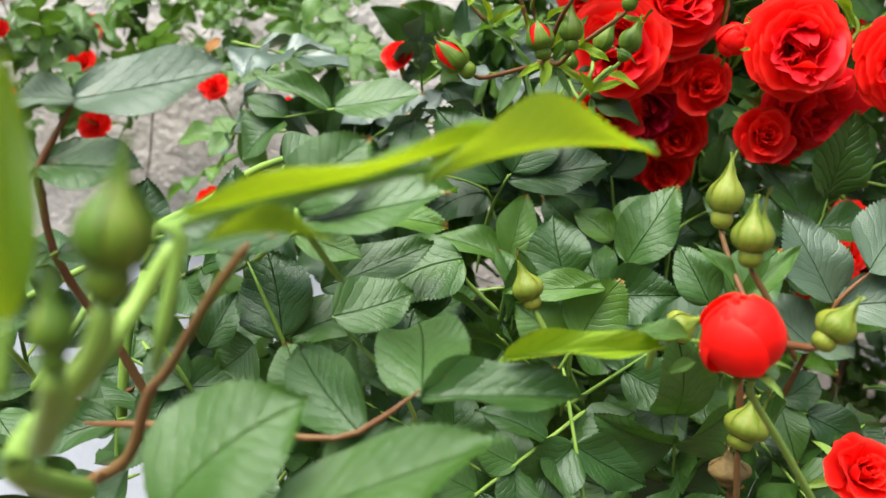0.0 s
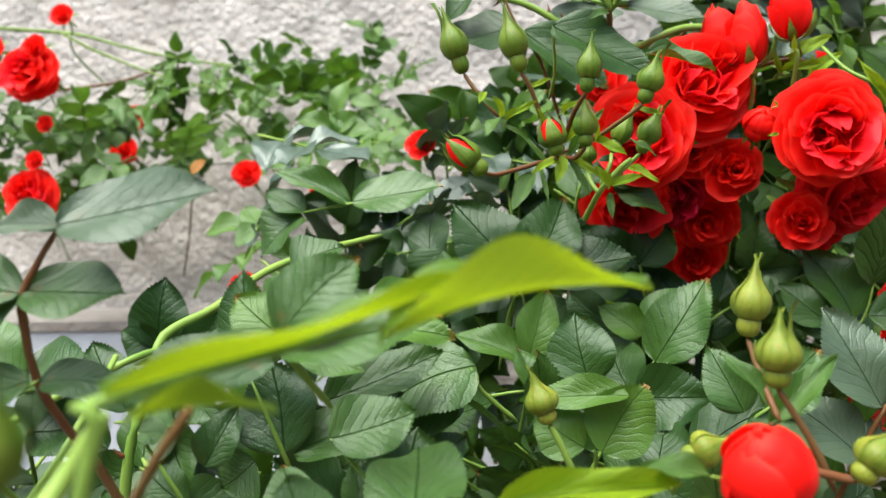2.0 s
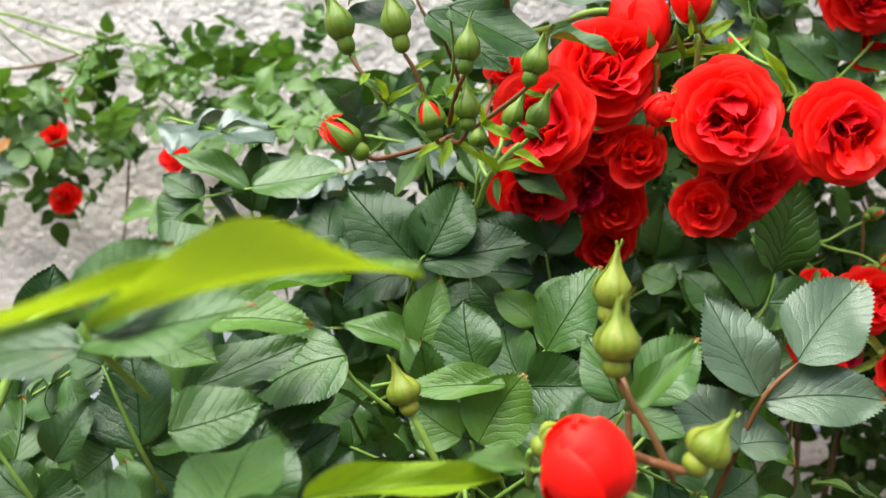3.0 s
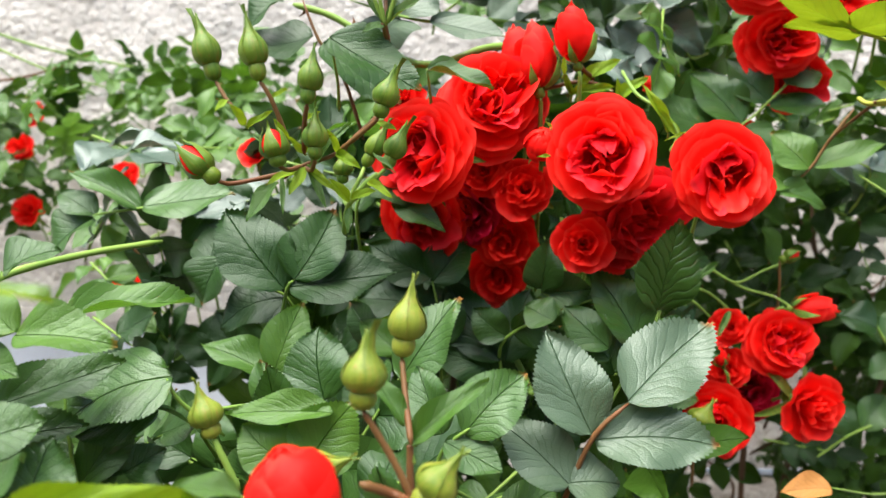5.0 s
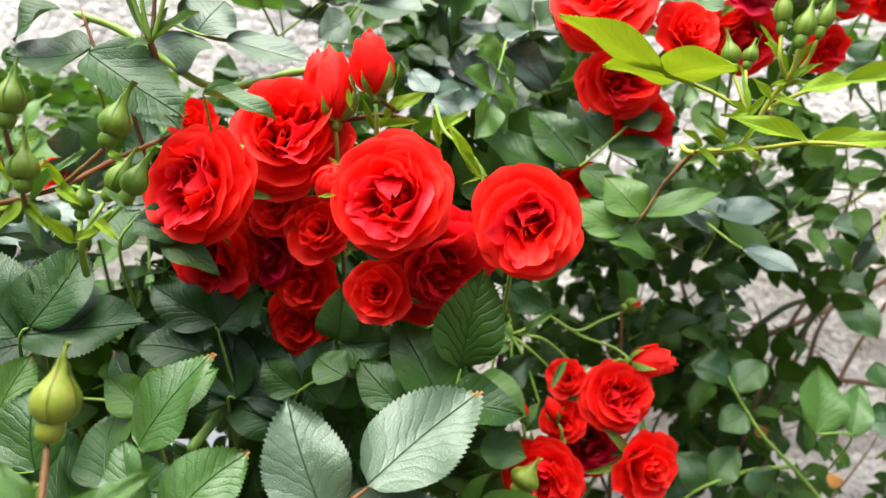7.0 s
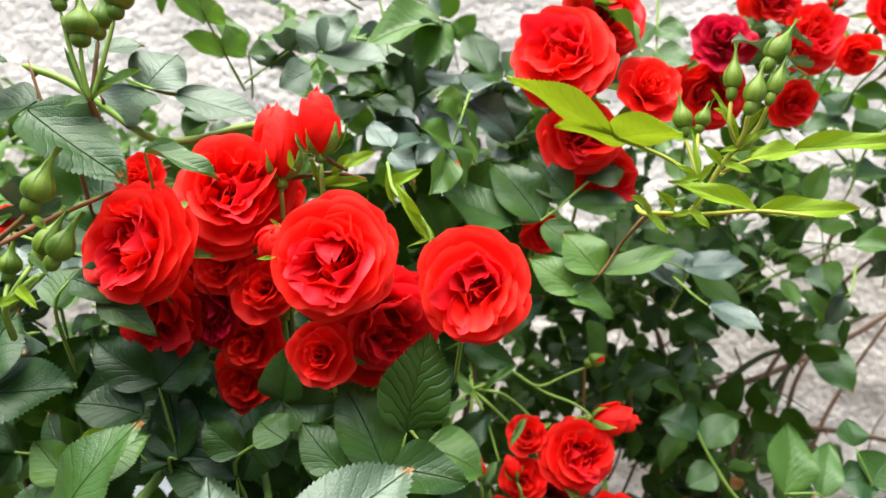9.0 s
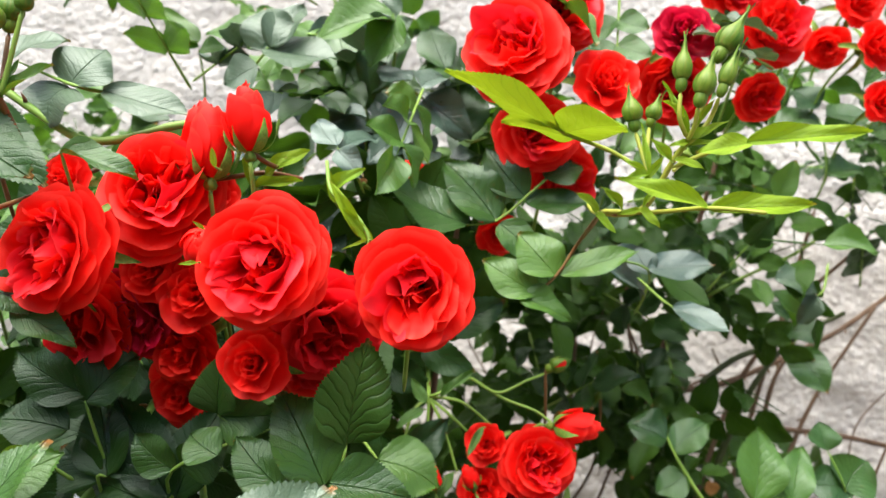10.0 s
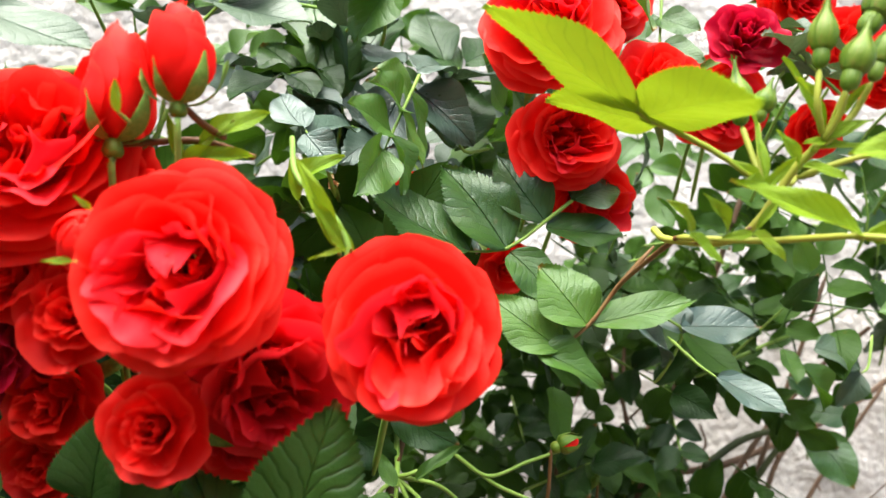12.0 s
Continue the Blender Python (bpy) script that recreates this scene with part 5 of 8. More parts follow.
rosebud('small closed green rose bud with pointed sepals', (0.0922, 0.4300, 1.4530), (0.0949, 0.4300, 1.4783), 0.0136, False, BUD_GREEN, 1, [(0.0880, 0.4320, 1.4349), (0.0828, 0.4360, 1.4175)], 0.0010, STEM)
rosebud('small closed green rose bud with pointed sepals', (0.0793, 0.4450, 1.4470), (0.0804, 0.4450, 1.4723), 0.0115, False, BUD_GREEN, 2, [(0.0811, 0.4400, 1.4313), (0.0823, 0.4360, 1.4175)], 0.0010, PURPLE_STEM)
cane('reddish flowering shoot carrying green buds', [(0.0803, 0.4600, 1.4008), (0.0821, 0.4450, 1.4090), (0.0808, 0.4360, 1.4179)], 0.0018, 0.0016, PURPLE_STEM, 0, 152)
rose_leaf('small bright green bract on the bud spray', [((0.0817, 0.4360, 1.4162), (0.0657, 0.4415, 1.4408), 0.0036, (-0.0902, -0.7284, 0.6792), 2)],
          [(0.0806, 0.4400, 1.4164), (0.0817, 0.4360, 1.4162)], FRESH, r=0.0005)
rose_leaf('small bright green bract on the bud spray', [((0.0823, 0.4360, 1.4170), (0.1014, 0.4392, 1.4341), 0.0072, (-0.0707, -0.7833, 0.6176), 3)],
          [(0.0813, 0.4400, 1.4173), (0.0823, 0.4360, 1.4170)], FRESH, r=0.0005)
rose_leaf('small bright green bract on the bud spray', [((0.0815, 0.4360, 1.4174), (0.0698, 0.4328, 1.4132), 0.0059, (-0.0986, -0.8669, 0.4886), 4)],
          [(0.0805, 0.4400, 1.4177), (0.0815, 0.4360, 1.4174)], FRESH, r=0.0005)
rose_leaf('small bright green bract on the bud spray', [((0.0827, 0.4360, 1.4188), (0.0877, 0.4387, 1.4341), 0.0038, (-0.0457, -0.9061, 0.4206), 5)],
          [(0.0816, 0.4400, 1.4191), (0.0827, 0.4360, 1.4188)], FRESH, r=0.0005)

# ---- young leaf near the camera path ----
rose_leaf('large translucent yellow-green young rose leaf', [((-0.0425, 0.1270, 1.2867), (0.0120, 0.1560, 1.2995), 0.0135, (-0.3271, 0.1079, 0.9218), 2), ((-0.0040, 0.1460, 1.2935), (0.0467, 0.1772, 1.3036), 0.0165, (-0.3210, 0.1238, 0.9203), 1), ((-0.0400, 0.1280, 1.2840), (-0.0200, 0.1400, 1.2845), 0.0100, (-0.1949, 0.1858, 0.9383), 1)], [(-0.0480, 0.1250, 1.2620), (-0.0425, 0.1250, 1.2840), (-0.0425, 0.1270, 1.2867), (0.0040, 0.1510, 1.2960)], YOUNG_NEAR, r=0.0011)
rose_leaf('narrow yellow-green young leaflet seen edge on', [((0.0166, 0.2090, 1.2404), (0.0667, 0.2220, 1.2408), 0.0098, (0.0000, -0.7314, 0.6819), 3)],
          [(0.0126, 0.2200, 1.2256), (0.0171, 0.2150, 1.2386)], YOUNG)
rose_leaf('yellow-green young leaf close by', [((-0.0531, 0.0920, 1.2781), (-0.0509, 0.0920, 1.3102), 0.0074, (0.4556, -0.7772, 0.4340), 0)],
          [(-0.0545, 0.0920, 1.2689), (-0.0531, 0.0920, 1.2781)], YOUNG_NEAR)
cane('reddish green young shoot', [(-0.0379, 0.1500, 1.2801), (-0.0477, 0.1550, 1.2679), (-0.0601, 0.1650, 1.2506), (-0.0671, 0.1700, 1.2425), (-0.0748, 0.1750, 1.2255), (-0.0892, 0.1800, 1.2154), (-0.1099, 0.1900, 1.1959)], 0.0009, 0.0017, PURPLE_STEM, 1, 159)
cane('thick pale green young shoot', [(-0.0488, 0.1400, 1.2815), (-0.0552, 0.1350, 1.2700), (-0.0593, 0.1200, 1.2603), (-0.0643, 0.1150, 1.2547), (-0.0657, 0.1150, 1.2483), (-0.0683, 0.1400, 1.2336)], 0.0016, 0.0024, STEM, 0, 160)
rose_leaf('dark green rose leaf on a red stalk', [((-0.0061, 0.2070, 1.2316), (-0.0094, 0.2570, 1.2457), 0.0287, (-0.0649, -0.8227, 0.5648), 4),
           ((-0.0235, 0.2070, 1.2193), (-0.0477, 0.2370, 1.2382), 0.0219, (-0.1132, -0.8946, 0.4322), 0),
           ((-0.0061, 0.2070, 1.2300), (0.0401, 0.2075, 1.2314), 0.0184, (-0.0572, -0.5394, 0.8401), 3),
           ((-0.0230, 0.2100, 1.2173), (-0.0348, 0.2076, 1.2108), 0.0101, (0.0778, -0.7295, 0.6796), 0),
           ((-0.0214, 0.2100, 1.2182), (-0.0133, 0.2065, 1.2088), 0.0179, (-0.0758, -0.6398, 0.7648), 0)],
          [(-0.1012, 0.2100, 1.2207), (-0.0683, 0.2070, 1.2210), (-0.0381, 0.2050, 1.2185), (-0.0233, 0.2050, 1.2201), (-0.0061, 0.2070, 1.2316)], LEAF, r=0.0010, stalk_material=PURPLE_STEM)
rose_leaf('broad dark green rose leaf close by', [((-0.0596, 0.1500, 1.2240), (-0.0304, 0.1585, 1.2476), 0.0331, (0.0704, -0.5303, 0.8449), 0),
           ((-0.0353, 0.1500, 1.2215), (0.0124, 0.1530, 1.2373), 0.0223, (-0.0674, -0.4603, 0.8852), 2)],
          [(-0.0353, 0.1800, 1.1865), (-0.0353, 0.1500, 1.2215), (-0.0596, 0.1500, 1.2240)], FRESH)

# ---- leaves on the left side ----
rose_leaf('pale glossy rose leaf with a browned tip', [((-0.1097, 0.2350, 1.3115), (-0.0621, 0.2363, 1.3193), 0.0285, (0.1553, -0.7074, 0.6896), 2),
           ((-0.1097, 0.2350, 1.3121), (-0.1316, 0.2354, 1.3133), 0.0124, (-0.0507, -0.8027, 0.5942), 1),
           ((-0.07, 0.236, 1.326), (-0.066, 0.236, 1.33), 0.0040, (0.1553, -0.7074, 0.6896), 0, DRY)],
          [(-0.1220, 0.2360, 1.2812), (-0.1215, 0.2350, 1.2925), (-0.1097, 0.2350, 1.3115)], SKYLIT, r=0.0011, stalk_material=PURPLE_STEM)
rose_leaf('green rose leaf with browned tips', [((-0.1224, 0.2350, 1.2925), (-0.1514, 0.2367, 1.2975), 0.0216, (0.0057, -0.7932, 0.6089), 0),
           ((-0.1215, 0.2350, 1.2925), (-0.0901, 0.2342, 1.2903), 0.0245, (0.0268, -0.6348, 0.7722), 2),
           ((-0.1216, 0.2350, 1.2916), (-0.1420, 0.2331, 1.2784), 0.0168, (0.1634, -0.6375, 0.7529), 0)],
          [(-0.1111, 0.2500, 1.2396), (-0.1155, 0.2450, 1.2485), (-0.1216, 0.2400, 1.2649), (-0.1215, 0.2350, 1.2814), (-0.1215, 0.2350, 1.2925), (-0.1097, 0.2350, 1.3115)], LEAF, r=0.0012, stalk_material=PURPLE_STEM)
rose_leaf('dark green compound rose leaf with serrated leaflets', [((-0.1180, 0.2350, 1.2663), (-0.0930, 0.2346, 1.2651), 0.0147, (-0.0533, -0.6437, 0.7634), 0),
           ((-0.1208, 0.2350, 1.2663), (-0.1412, 0.2317, 1.2572), 0.0166, (0.0246, -0.8030, 0.5954), 5),
           ((-0.1423, 0.2350, 1.2494), (-0.1264, 0.2331, 1.2442), 0.0186, (-0.0866, -0.8610, 0.5011), 2)],
          [(-0.1423, 0.2650, 1.2144), (-0.1423, 0.2350, 1.2494), (-0.1180, 0.2350, 1.2663)], LEAF)
rose_leaf('dark green compound rose leaf with serrated leaflets', [((-0.0429, 0.2250, 1.2803), (-0.0215, 0.2296, 1.3019), 0.0234, (0.2766, -0.7374, 0.6162), 0),
           ((-0.0445, 0.2250, 1.2754), (-0.0878, 0.2173, 1.2693), 0.0232, (-0.0576, -0.5671, 0.8216), 4),
           ((-0.0428, 0.2250, 1.2753), (0.0024, 0.2276, 1.2828), 0.0270, (0.1572, -0.4986, 0.8524), 2)],
          [(-0.0319, 0.2400, 1.2561), (-0.0412, 0.2260, 1.2751), (-0.0429, 0.2250, 1.2803)], LEAF)
rose_leaf('dark green compound rose leaf with serrated leaflets', [((-0.0130, 0.2700, 1.2073), (-0.0114, 0.2792, 1.2393), 0.0356, (-0.0689, -0.6157, 0.7850), 0),
           ((-0.0393, 0.2700, 1.2379), (-0.0107, 0.2782, 1.2453), 0.0253, (0.1989, -0.6866, 0.6993), 5),
           ((-0.0511, 0.2700, 1.2097), (-0.0580, 0.2763, 1.2270), 0.0195, (-0.0974, -0.7885, 0.6073), 1),
           ((-0.0297, 0.2700, 1.2118), (-0.0320, 0.2759, 1.2281), 0.0128, (0.2198, -0.7745, 0.5931), 1)],
          [(-0.0130, 0.3000, 1.1723), (-0.0110, 0.2850, 1.1858), (-0.0130, 0.2700, 1.2073), (-0.0393, 0.2700, 1.2379)], LEAF)
rose_leaf('dark green compound rose leaf with serrated leaflets', [((-0.0909, 0.3500, 1.2462), (-0.0973, 0.3664, 1.2874), 0.0255, (-0.0904, -0.7089, 0.6994), 2),
           ((-0.0894, 0.3500, 1.2489), (-0.1224, 0.3519, 1.2544), 0.0213, (0.1906, -0.6050, 0.7731), 1),
           ((-0.0712, 0.3500, 1.2890), (-0.0501, 0.3541, 1.3013), 0.0239, (-0.0776, -0.5997, 0.7965), 1)],
          [(-0.0909, 0.3800, 1.2112), (-0.0889, 0.3650, 1.2247), (-0.0909, 0.3500, 1.2462), (-0.0712, 0.3500, 1.2890)], LEAF)
cane('green rose cane with small thorns', [(-0.0465, 0.4600, 1.2996), (-0.0755, 0.4300, 1.2930), (-0.0976, 0.4000, 1.2844), (-0.1135, 0.3700, 1.2702), (-0.1296, 0.3500, 1.2605), (-0.1324, 0.3400, 1.2413), (-0.1384, 0.3300, 1.2124), (-0.1452, 0.3300, 1.1525)], 0.0018, 0.0024, STEM, 5, 186)
cane('smooth green rose cane with small thorns', [(-0.2142, 0.3000, 1.2117), (-0.1830, 0.3000, 1.2287), (-0.1577, 0.3100, 1.2425), (-0.1312, 0.3200, 1.2556), (-0.1234, 0.3400, 1.2572)], 0.0015, 0.0015, STEM, 2, 187)
cane('dark reddish thin shoot', [(-0.1155, 0.2450, 1.2485), (-0.1111, 0.2500, 1.2386), (-0.1031, 0.2600, 1.2123)], 0.0013, 0.0016, PURPLE_STEM, 2, 188)
cane('smooth green rose cane with small thorns', [(-0.1377, 0.2500, 1.2170), (-0.1267, 0.2600, 1.2360), (-0.1263, 0.2800, 1.2488), (-0.1317, 0.3100, 1.2594)], 0.0013, 0.0012, STEM, 1, 189)
rose_leaf('green rose leaf on the side of the bush', [((-0.2053, 0.3600, 1.2377), (-0.2366, 0.3710, 1.2703), 0.0339, (0.0248, -0.6628, 0.7484), 0),
           ((-0.2028, 0.3600, 1.2348), (-0.1725, 0.3645, 1.2477), 0.0454, (-0.0439, -0.5484, 0.8351), 2),
           ((-0.2065, 0.3600, 1.2261), (-0.2177, 0.3487, 1.1951), 0.0348, (0.1742, -0.6304, 0.7565), 1),
           ((-0.2020, 0.3600, 1.2144), (-0.1650, 0.3642, 1.2185), 0.0347, (-0.0533, -0.6834, 0.7281), 5)],
          [(-0.2063, 0.3800, 1.1573), (-0.2049, 0.3650, 1.2128), (-0.2053, 0.3600, 1.2377)], LEAF)
rose_leaf('green rose leaf on the side of the bush', [((-0.2448, 0.4000, 1.1621), (-0.2773, 0.4118, 1.1950), 0.0427, (0.0222, -0.8285, 0.5595), 1),
           ((-0.2387, 0.4000, 1.1586), (-0.1948, 0.4052, 1.1730), 0.0427, (-0.0555, -0.7433, 0.6666), 0),
           ((-0.2366, 0.4000, 1.1485), (-0.2432, 0.3890, 1.1200), 0.0409, (0.1804, -0.6938, 0.6972), 2),
           ((-0.1914, 0.4000, 1.1481), (-0.1606, 0.4085, 1.1714), 0.0463, (-0.0389, -0.5599, 0.8276), 5)],
          [(-0.2317, 0.4200, 1.1033), (-0.2366, 0.4000, 1.1485), (-0.2416, 0.4000, 1.1620)], LEAF)
rose_leaf('dark green rose leaf on the side of the bush', [((-0.1818, 0.4200, 1.2083), (-0.2073, 0.4328, 1.2459), 0.0296, (0.0161, -0.6146, 0.7886), 0),
           ((-0.1788, 0.4200, 1.2049), (-0.1400, 0.4252, 1.2199), 0.0399, (-0.0404, -0.6406, 0.7668), 2),
           ((-0.1647, 0.4200, 1.1739), (-0.1254, 0.4254, 1.1890), 0.0338, (0.2564, -0.7176, 0.6475), 5),
           ((-0.1719, 0.4200, 1.1671), (-0.1977, 0.4156, 1.1551), 0.0342, (-0.2095, -0.7485, 0.6291), 4)],
          [(-0.1700, 0.4400, 1.1074), (-0.1783, 0.4300, 1.1774), (-0.1818, 0.4200, 1.2083)], DEEP)

# ---- leaves in the middle ----
rose_leaf('dark teal green rose leaf under the bud spray', [((0.0326, 0.4250, 1.2777), (-0.0025, 0.4334, 1.3197), 0.0404, (0.1012, -0.8800, 0.4640), 0),
           ((0.0356, 0.4250, 1.2777), (0.0913, 0.4249, 1.2851), 0.0369, (-0.0320, -0.6907, 0.7224), 2),
           ((0.0380, 0.4250, 1.2822), (0.0560, 0.4369, 1.3194), 0.0351, (0.1515, -0.7449, 0.6498), 5)],
          [(0.0196, 0.4500, 1.2227), (0.0255, 0.4450, 1.2552), (0.0341, 0.4250, 1.2777), (0.0377, 0.4260, 1.2821)], DEEP)
rose_leaf('bright green folded rose leaf', [((0.0336, 0.4000, 1.2371), (-0.0031, 0.4030, 1.2536), 0.0206, (-0.0892, -0.6117, 0.7860), 1),
           ((0.0342, 0.4000, 1.2376), (0.0460, 0.4115, 1.2722), 0.0248, (0.3605, -0.8793, 0.3112), 0)],
          [(0.0266, 0.4200, 1.1822), (0.0323, 0.4050, 1.2161), (0.0339, 0.4000, 1.2371)], FRESH)
rose_leaf('dark green compound rose leaf with serrated leaflets', [((0.0619, 0.3850, 1.2292), (0.0562, 0.3925, 1.2631), 0.0334, (-0.1032, -0.9424, 0.3182), 0),
           ((0.0372, 0.3850, 1.2216), (0.0300, 0.3935, 1.2466), 0.0208, (0.5028, -0.8234, 0.2632), 1),
           ((0.0046, 0.3850, 1.2204), (-0.0206, 0.3860, 1.2233), 0.0174, (-0.0827, -0.7220, 0.6869), 1)],
          [(0.0046, 0.4150, 1.1854), (0.0046, 0.3850, 1.2204), (0.0619, 0.3850, 1.2292)], LEAF)
rose_leaf('dark green compound rose leaf with serrated leaflets', [((0.0916, 0.4440, 1.2295), (0.1137, 0.4340, 1.2646), 0.0309, (0.3608, -0.9208, -0.1481), 0),
           ((0.0867, 0.4440, 1.2448), (0.0572, 0.4640, 1.2663), 0.0270, (-0.0595, -0.9132, -0.4031), 0)],
          [(0.0916, 0.4740, 1.1945), (0.0936, 0.4590, 1.2080), (0.0916, 0.4440, 1.2295), (0.0867, 0.4440, 1.2448)], DEEP)
rose_leaf('dark green compound rose leaf with serrated leaflets', [((0.0619, 0.3460, 1.2084), (0.0818, 0.3517, 1.2364), 0.0324, (0.3036, -0.8208, 0.4838), 2),
           ((0.0547, 0.3460, 1.2105), (0.0336, 0.3488, 1.2263), 0.0242, (-0.1563, -0.8834, 0.4418), 0),
           ((0.0736, 0.3460, 1.2333), (0.0270, 0.3480, 1.2311), 0.0160, (0.1015, -0.7231, 0.6833), 5)],
          [(0.0584, 0.3700, 1.1642), (0.0597, 0.3500, 1.2026), (0.0583, 0.3460, 1.2097)], FRESH)
rose_leaf('dark green compound rose leaf with serrated leaflets', [((0.1195, 0.3400, 1.2272), (0.1073, 0.3490, 1.2533), 0.0211, (-0.3133, -0.8752, 0.3685), 1),
           ((0.1288, 0.3400, 1.2276), (0.1540, 0.3472, 1.2524), 0.0270, (0.2520, -0.7469, 0.6153), 0),
           ((0.1207, 0.3400, 1.2238), (0.1443, 0.3335, 1.2136), 0.0188, (-0.0420, -0.6620, 0.7483), 2)],
          [(0.1166, 0.3500, 1.2000), (0.1198, 0.3430, 1.2193), (0.1310, 0.3400, 1.2300)], LEAF)
rose_leaf('pale green rose leaf with broad leaflets, coloured with sky sheen', [((0.1830, 0.3550, 1.2251), (0.1644, 0.3656, 1.2682), 0.0329, (-0.0700, -0.7243, 0.6860), 0),
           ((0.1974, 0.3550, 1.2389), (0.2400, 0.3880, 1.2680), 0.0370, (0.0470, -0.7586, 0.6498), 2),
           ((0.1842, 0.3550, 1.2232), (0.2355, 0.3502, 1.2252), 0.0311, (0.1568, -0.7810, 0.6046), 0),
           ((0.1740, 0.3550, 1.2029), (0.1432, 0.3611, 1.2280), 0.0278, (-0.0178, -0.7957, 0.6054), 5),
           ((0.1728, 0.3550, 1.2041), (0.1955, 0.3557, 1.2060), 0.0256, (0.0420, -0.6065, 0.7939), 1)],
          [(0.1658, 0.3700, 1.1690), (0.1755, 0.3600, 1.2031), (0.1842, 0.3550, 1.2252), (0.1981, 0.3550, 1.2390)], SKYLIT, r=0.0012, stalk_material=PURPLE_STEM)
rose_leaf('dark green rose leaf with deeply sunken veins', [((0.2378, 0.4790, 1.2640), (0.2467, 0.4620, 1.3159), 0.0380, (0.12, -0.97, 0.05), 0)],
          [(0.2215, 0.4850, 1.2250), (0.2332, 0.4800, 1.2456), (0.2378, 0.4790, 1.2640)], MID)
rose_leaf('dark green compound rose leaf with serrated leaflets', [((0.2280, 0.4780, 1.2448), (0.2026, 0.4862, 1.2895), 0.0356, (-0.1022, -0.6917, 0.7149), 1),
           ((0.2104, 0.4780, 1.2354), (0.1822, 0.4835, 1.2635), 0.0286, (-0.0718, -0.7818, 0.6193), 5),
           ((0.2138, 0.4780, 1.2295), (0.2450, 0.4917, 1.2548), 0.0266, (0.2108, -0.8226, 0.5281), 0)],
          [(0.2096, 0.4900, 1.1997), (0.2215, 0.4850, 1.2250), (0.2332, 0.4800, 1.2456)], LEAF)
rose_leaf('dark green compound rose leaf with serrated leaflets', [((0.2042, 0.5000, 1.2667), (0.1641, 0.4980, 1.2597), 0.0216, (0.0288, -0.97, 0.12), 0),
           ((0.1544, 0.4900, 1.2489), (0.1777, 0.4900, 1.2598), 0.0264, (0.0513, -0.9469, -0.3174), 1),
           ((0.1511, 0.4900, 1.2454), (0.1304, 0.4900, 1.2618), 0.0228, (0.0649, -0.9724, -0.2241), 0)],
          [(0.1511, 0.5200, 1.2104), (0.1511, 0.4900, 1.2454), (0.2042, 0.4900, 1.2707)], LEAF)
rose_leaf('dark teal green rose leaf under the bud spray', [((0.0254, 0.4550, 1.2712), (-0.0128, 0.4500, 1.2565), 0.0361, (-0.1405, -0.7165, 0.6833), 4),
           ((-0.0119, 0.4550, 1.2909), (-0.0232, 0.4517, 1.2655), 0.0286, (-0.1126, -0.7961, 0.5946), 1),
           ((-0.0183, 0.4550, 1.2844), (-0.0184, 0.4850, 1.3161), 0.0263, (-0.1796, -0.9181, 0.3532), 0)],
          [(0.0254, 0.4850, 1.2362), (0.0274, 0.4700, 1.2497), (0.0254, 0.4550, 1.2712), (-0.0183, 0.4550, 1.2844)], DEEP)
rose_leaf('dark green compound rose leaf with serrated leaflets', [((-0.0681, 0.4800, 1.3184), (-0.1165, 0.4855, 1.3437), 0.0189, (-0.0202, -0.7375, 0.6750), 1),
           ((-0.0663, 0.4800, 1.3191), (-0.0112, 0.4809, 1.3257), 0.0363, (-0.0195, -0.6726, 0.7398), 2),
           ((-0.0957, 0.4800, 1.3144), (-0.1205, 0.4847, 1.3293), 0.0208, (-0.0098, -0.6870, 0.7266), 0),
           ((-0.0975, 0.4800, 1.3127), (-0.1242, 0.4727, 1.2904), 0.0329, (-0.1727, -0.7024, 0.6905), 1)],
          [(-0.0395, 0.4900, 1.3225), (-0.0681, 0.4800, 1.3184), (-0.0975, 0.4800, 1.3137)], LEAF)
rose_leaf('green leaflet with a browned tip seen edge on', [((-0.0348, 0.3350, 1.2729), (0.0074, 0.3650, 1.2798), 0.0204, (0.0472, -0.4808, 0.8756), 3)],
          [(-0.0465, 0.3350, 1.2649), (-0.0348, 0.3350, 1.2729)], FRESH)
rose_leaf('pale green rose leaf with browned tips', [((-0.0579, 0.3000, 1.2641), (-0.0822, 0.3053, 1.2840), 0.0256, (-0.1387, -0.7814, 0.6084), 0),
           ((-0.0573, 0.3000, 1.2637), (-0.0313, 0.2967, 1.2541), 0.0169, (0.0847, -0.7798, 0.6203), 2),
           ((-0.0353, 0.3000, 1.2707), (-0.0515, 0.3051, 1.2861), 0.0174, (-0.0709, -0.7955, 0.6019), 0),
           ((-0.0353, 0.3000, 1.2702), (0.0020, 0.2999, 1.2699), 0.0228, (0.1498, -0.6434, 0.7507), 1)],
          [(-0.0770, 0.3100, 1.2514), (-0.0579, 0.3000, 1.2641), (-0.0353, 0.3000, 1.2707)], FRESH)
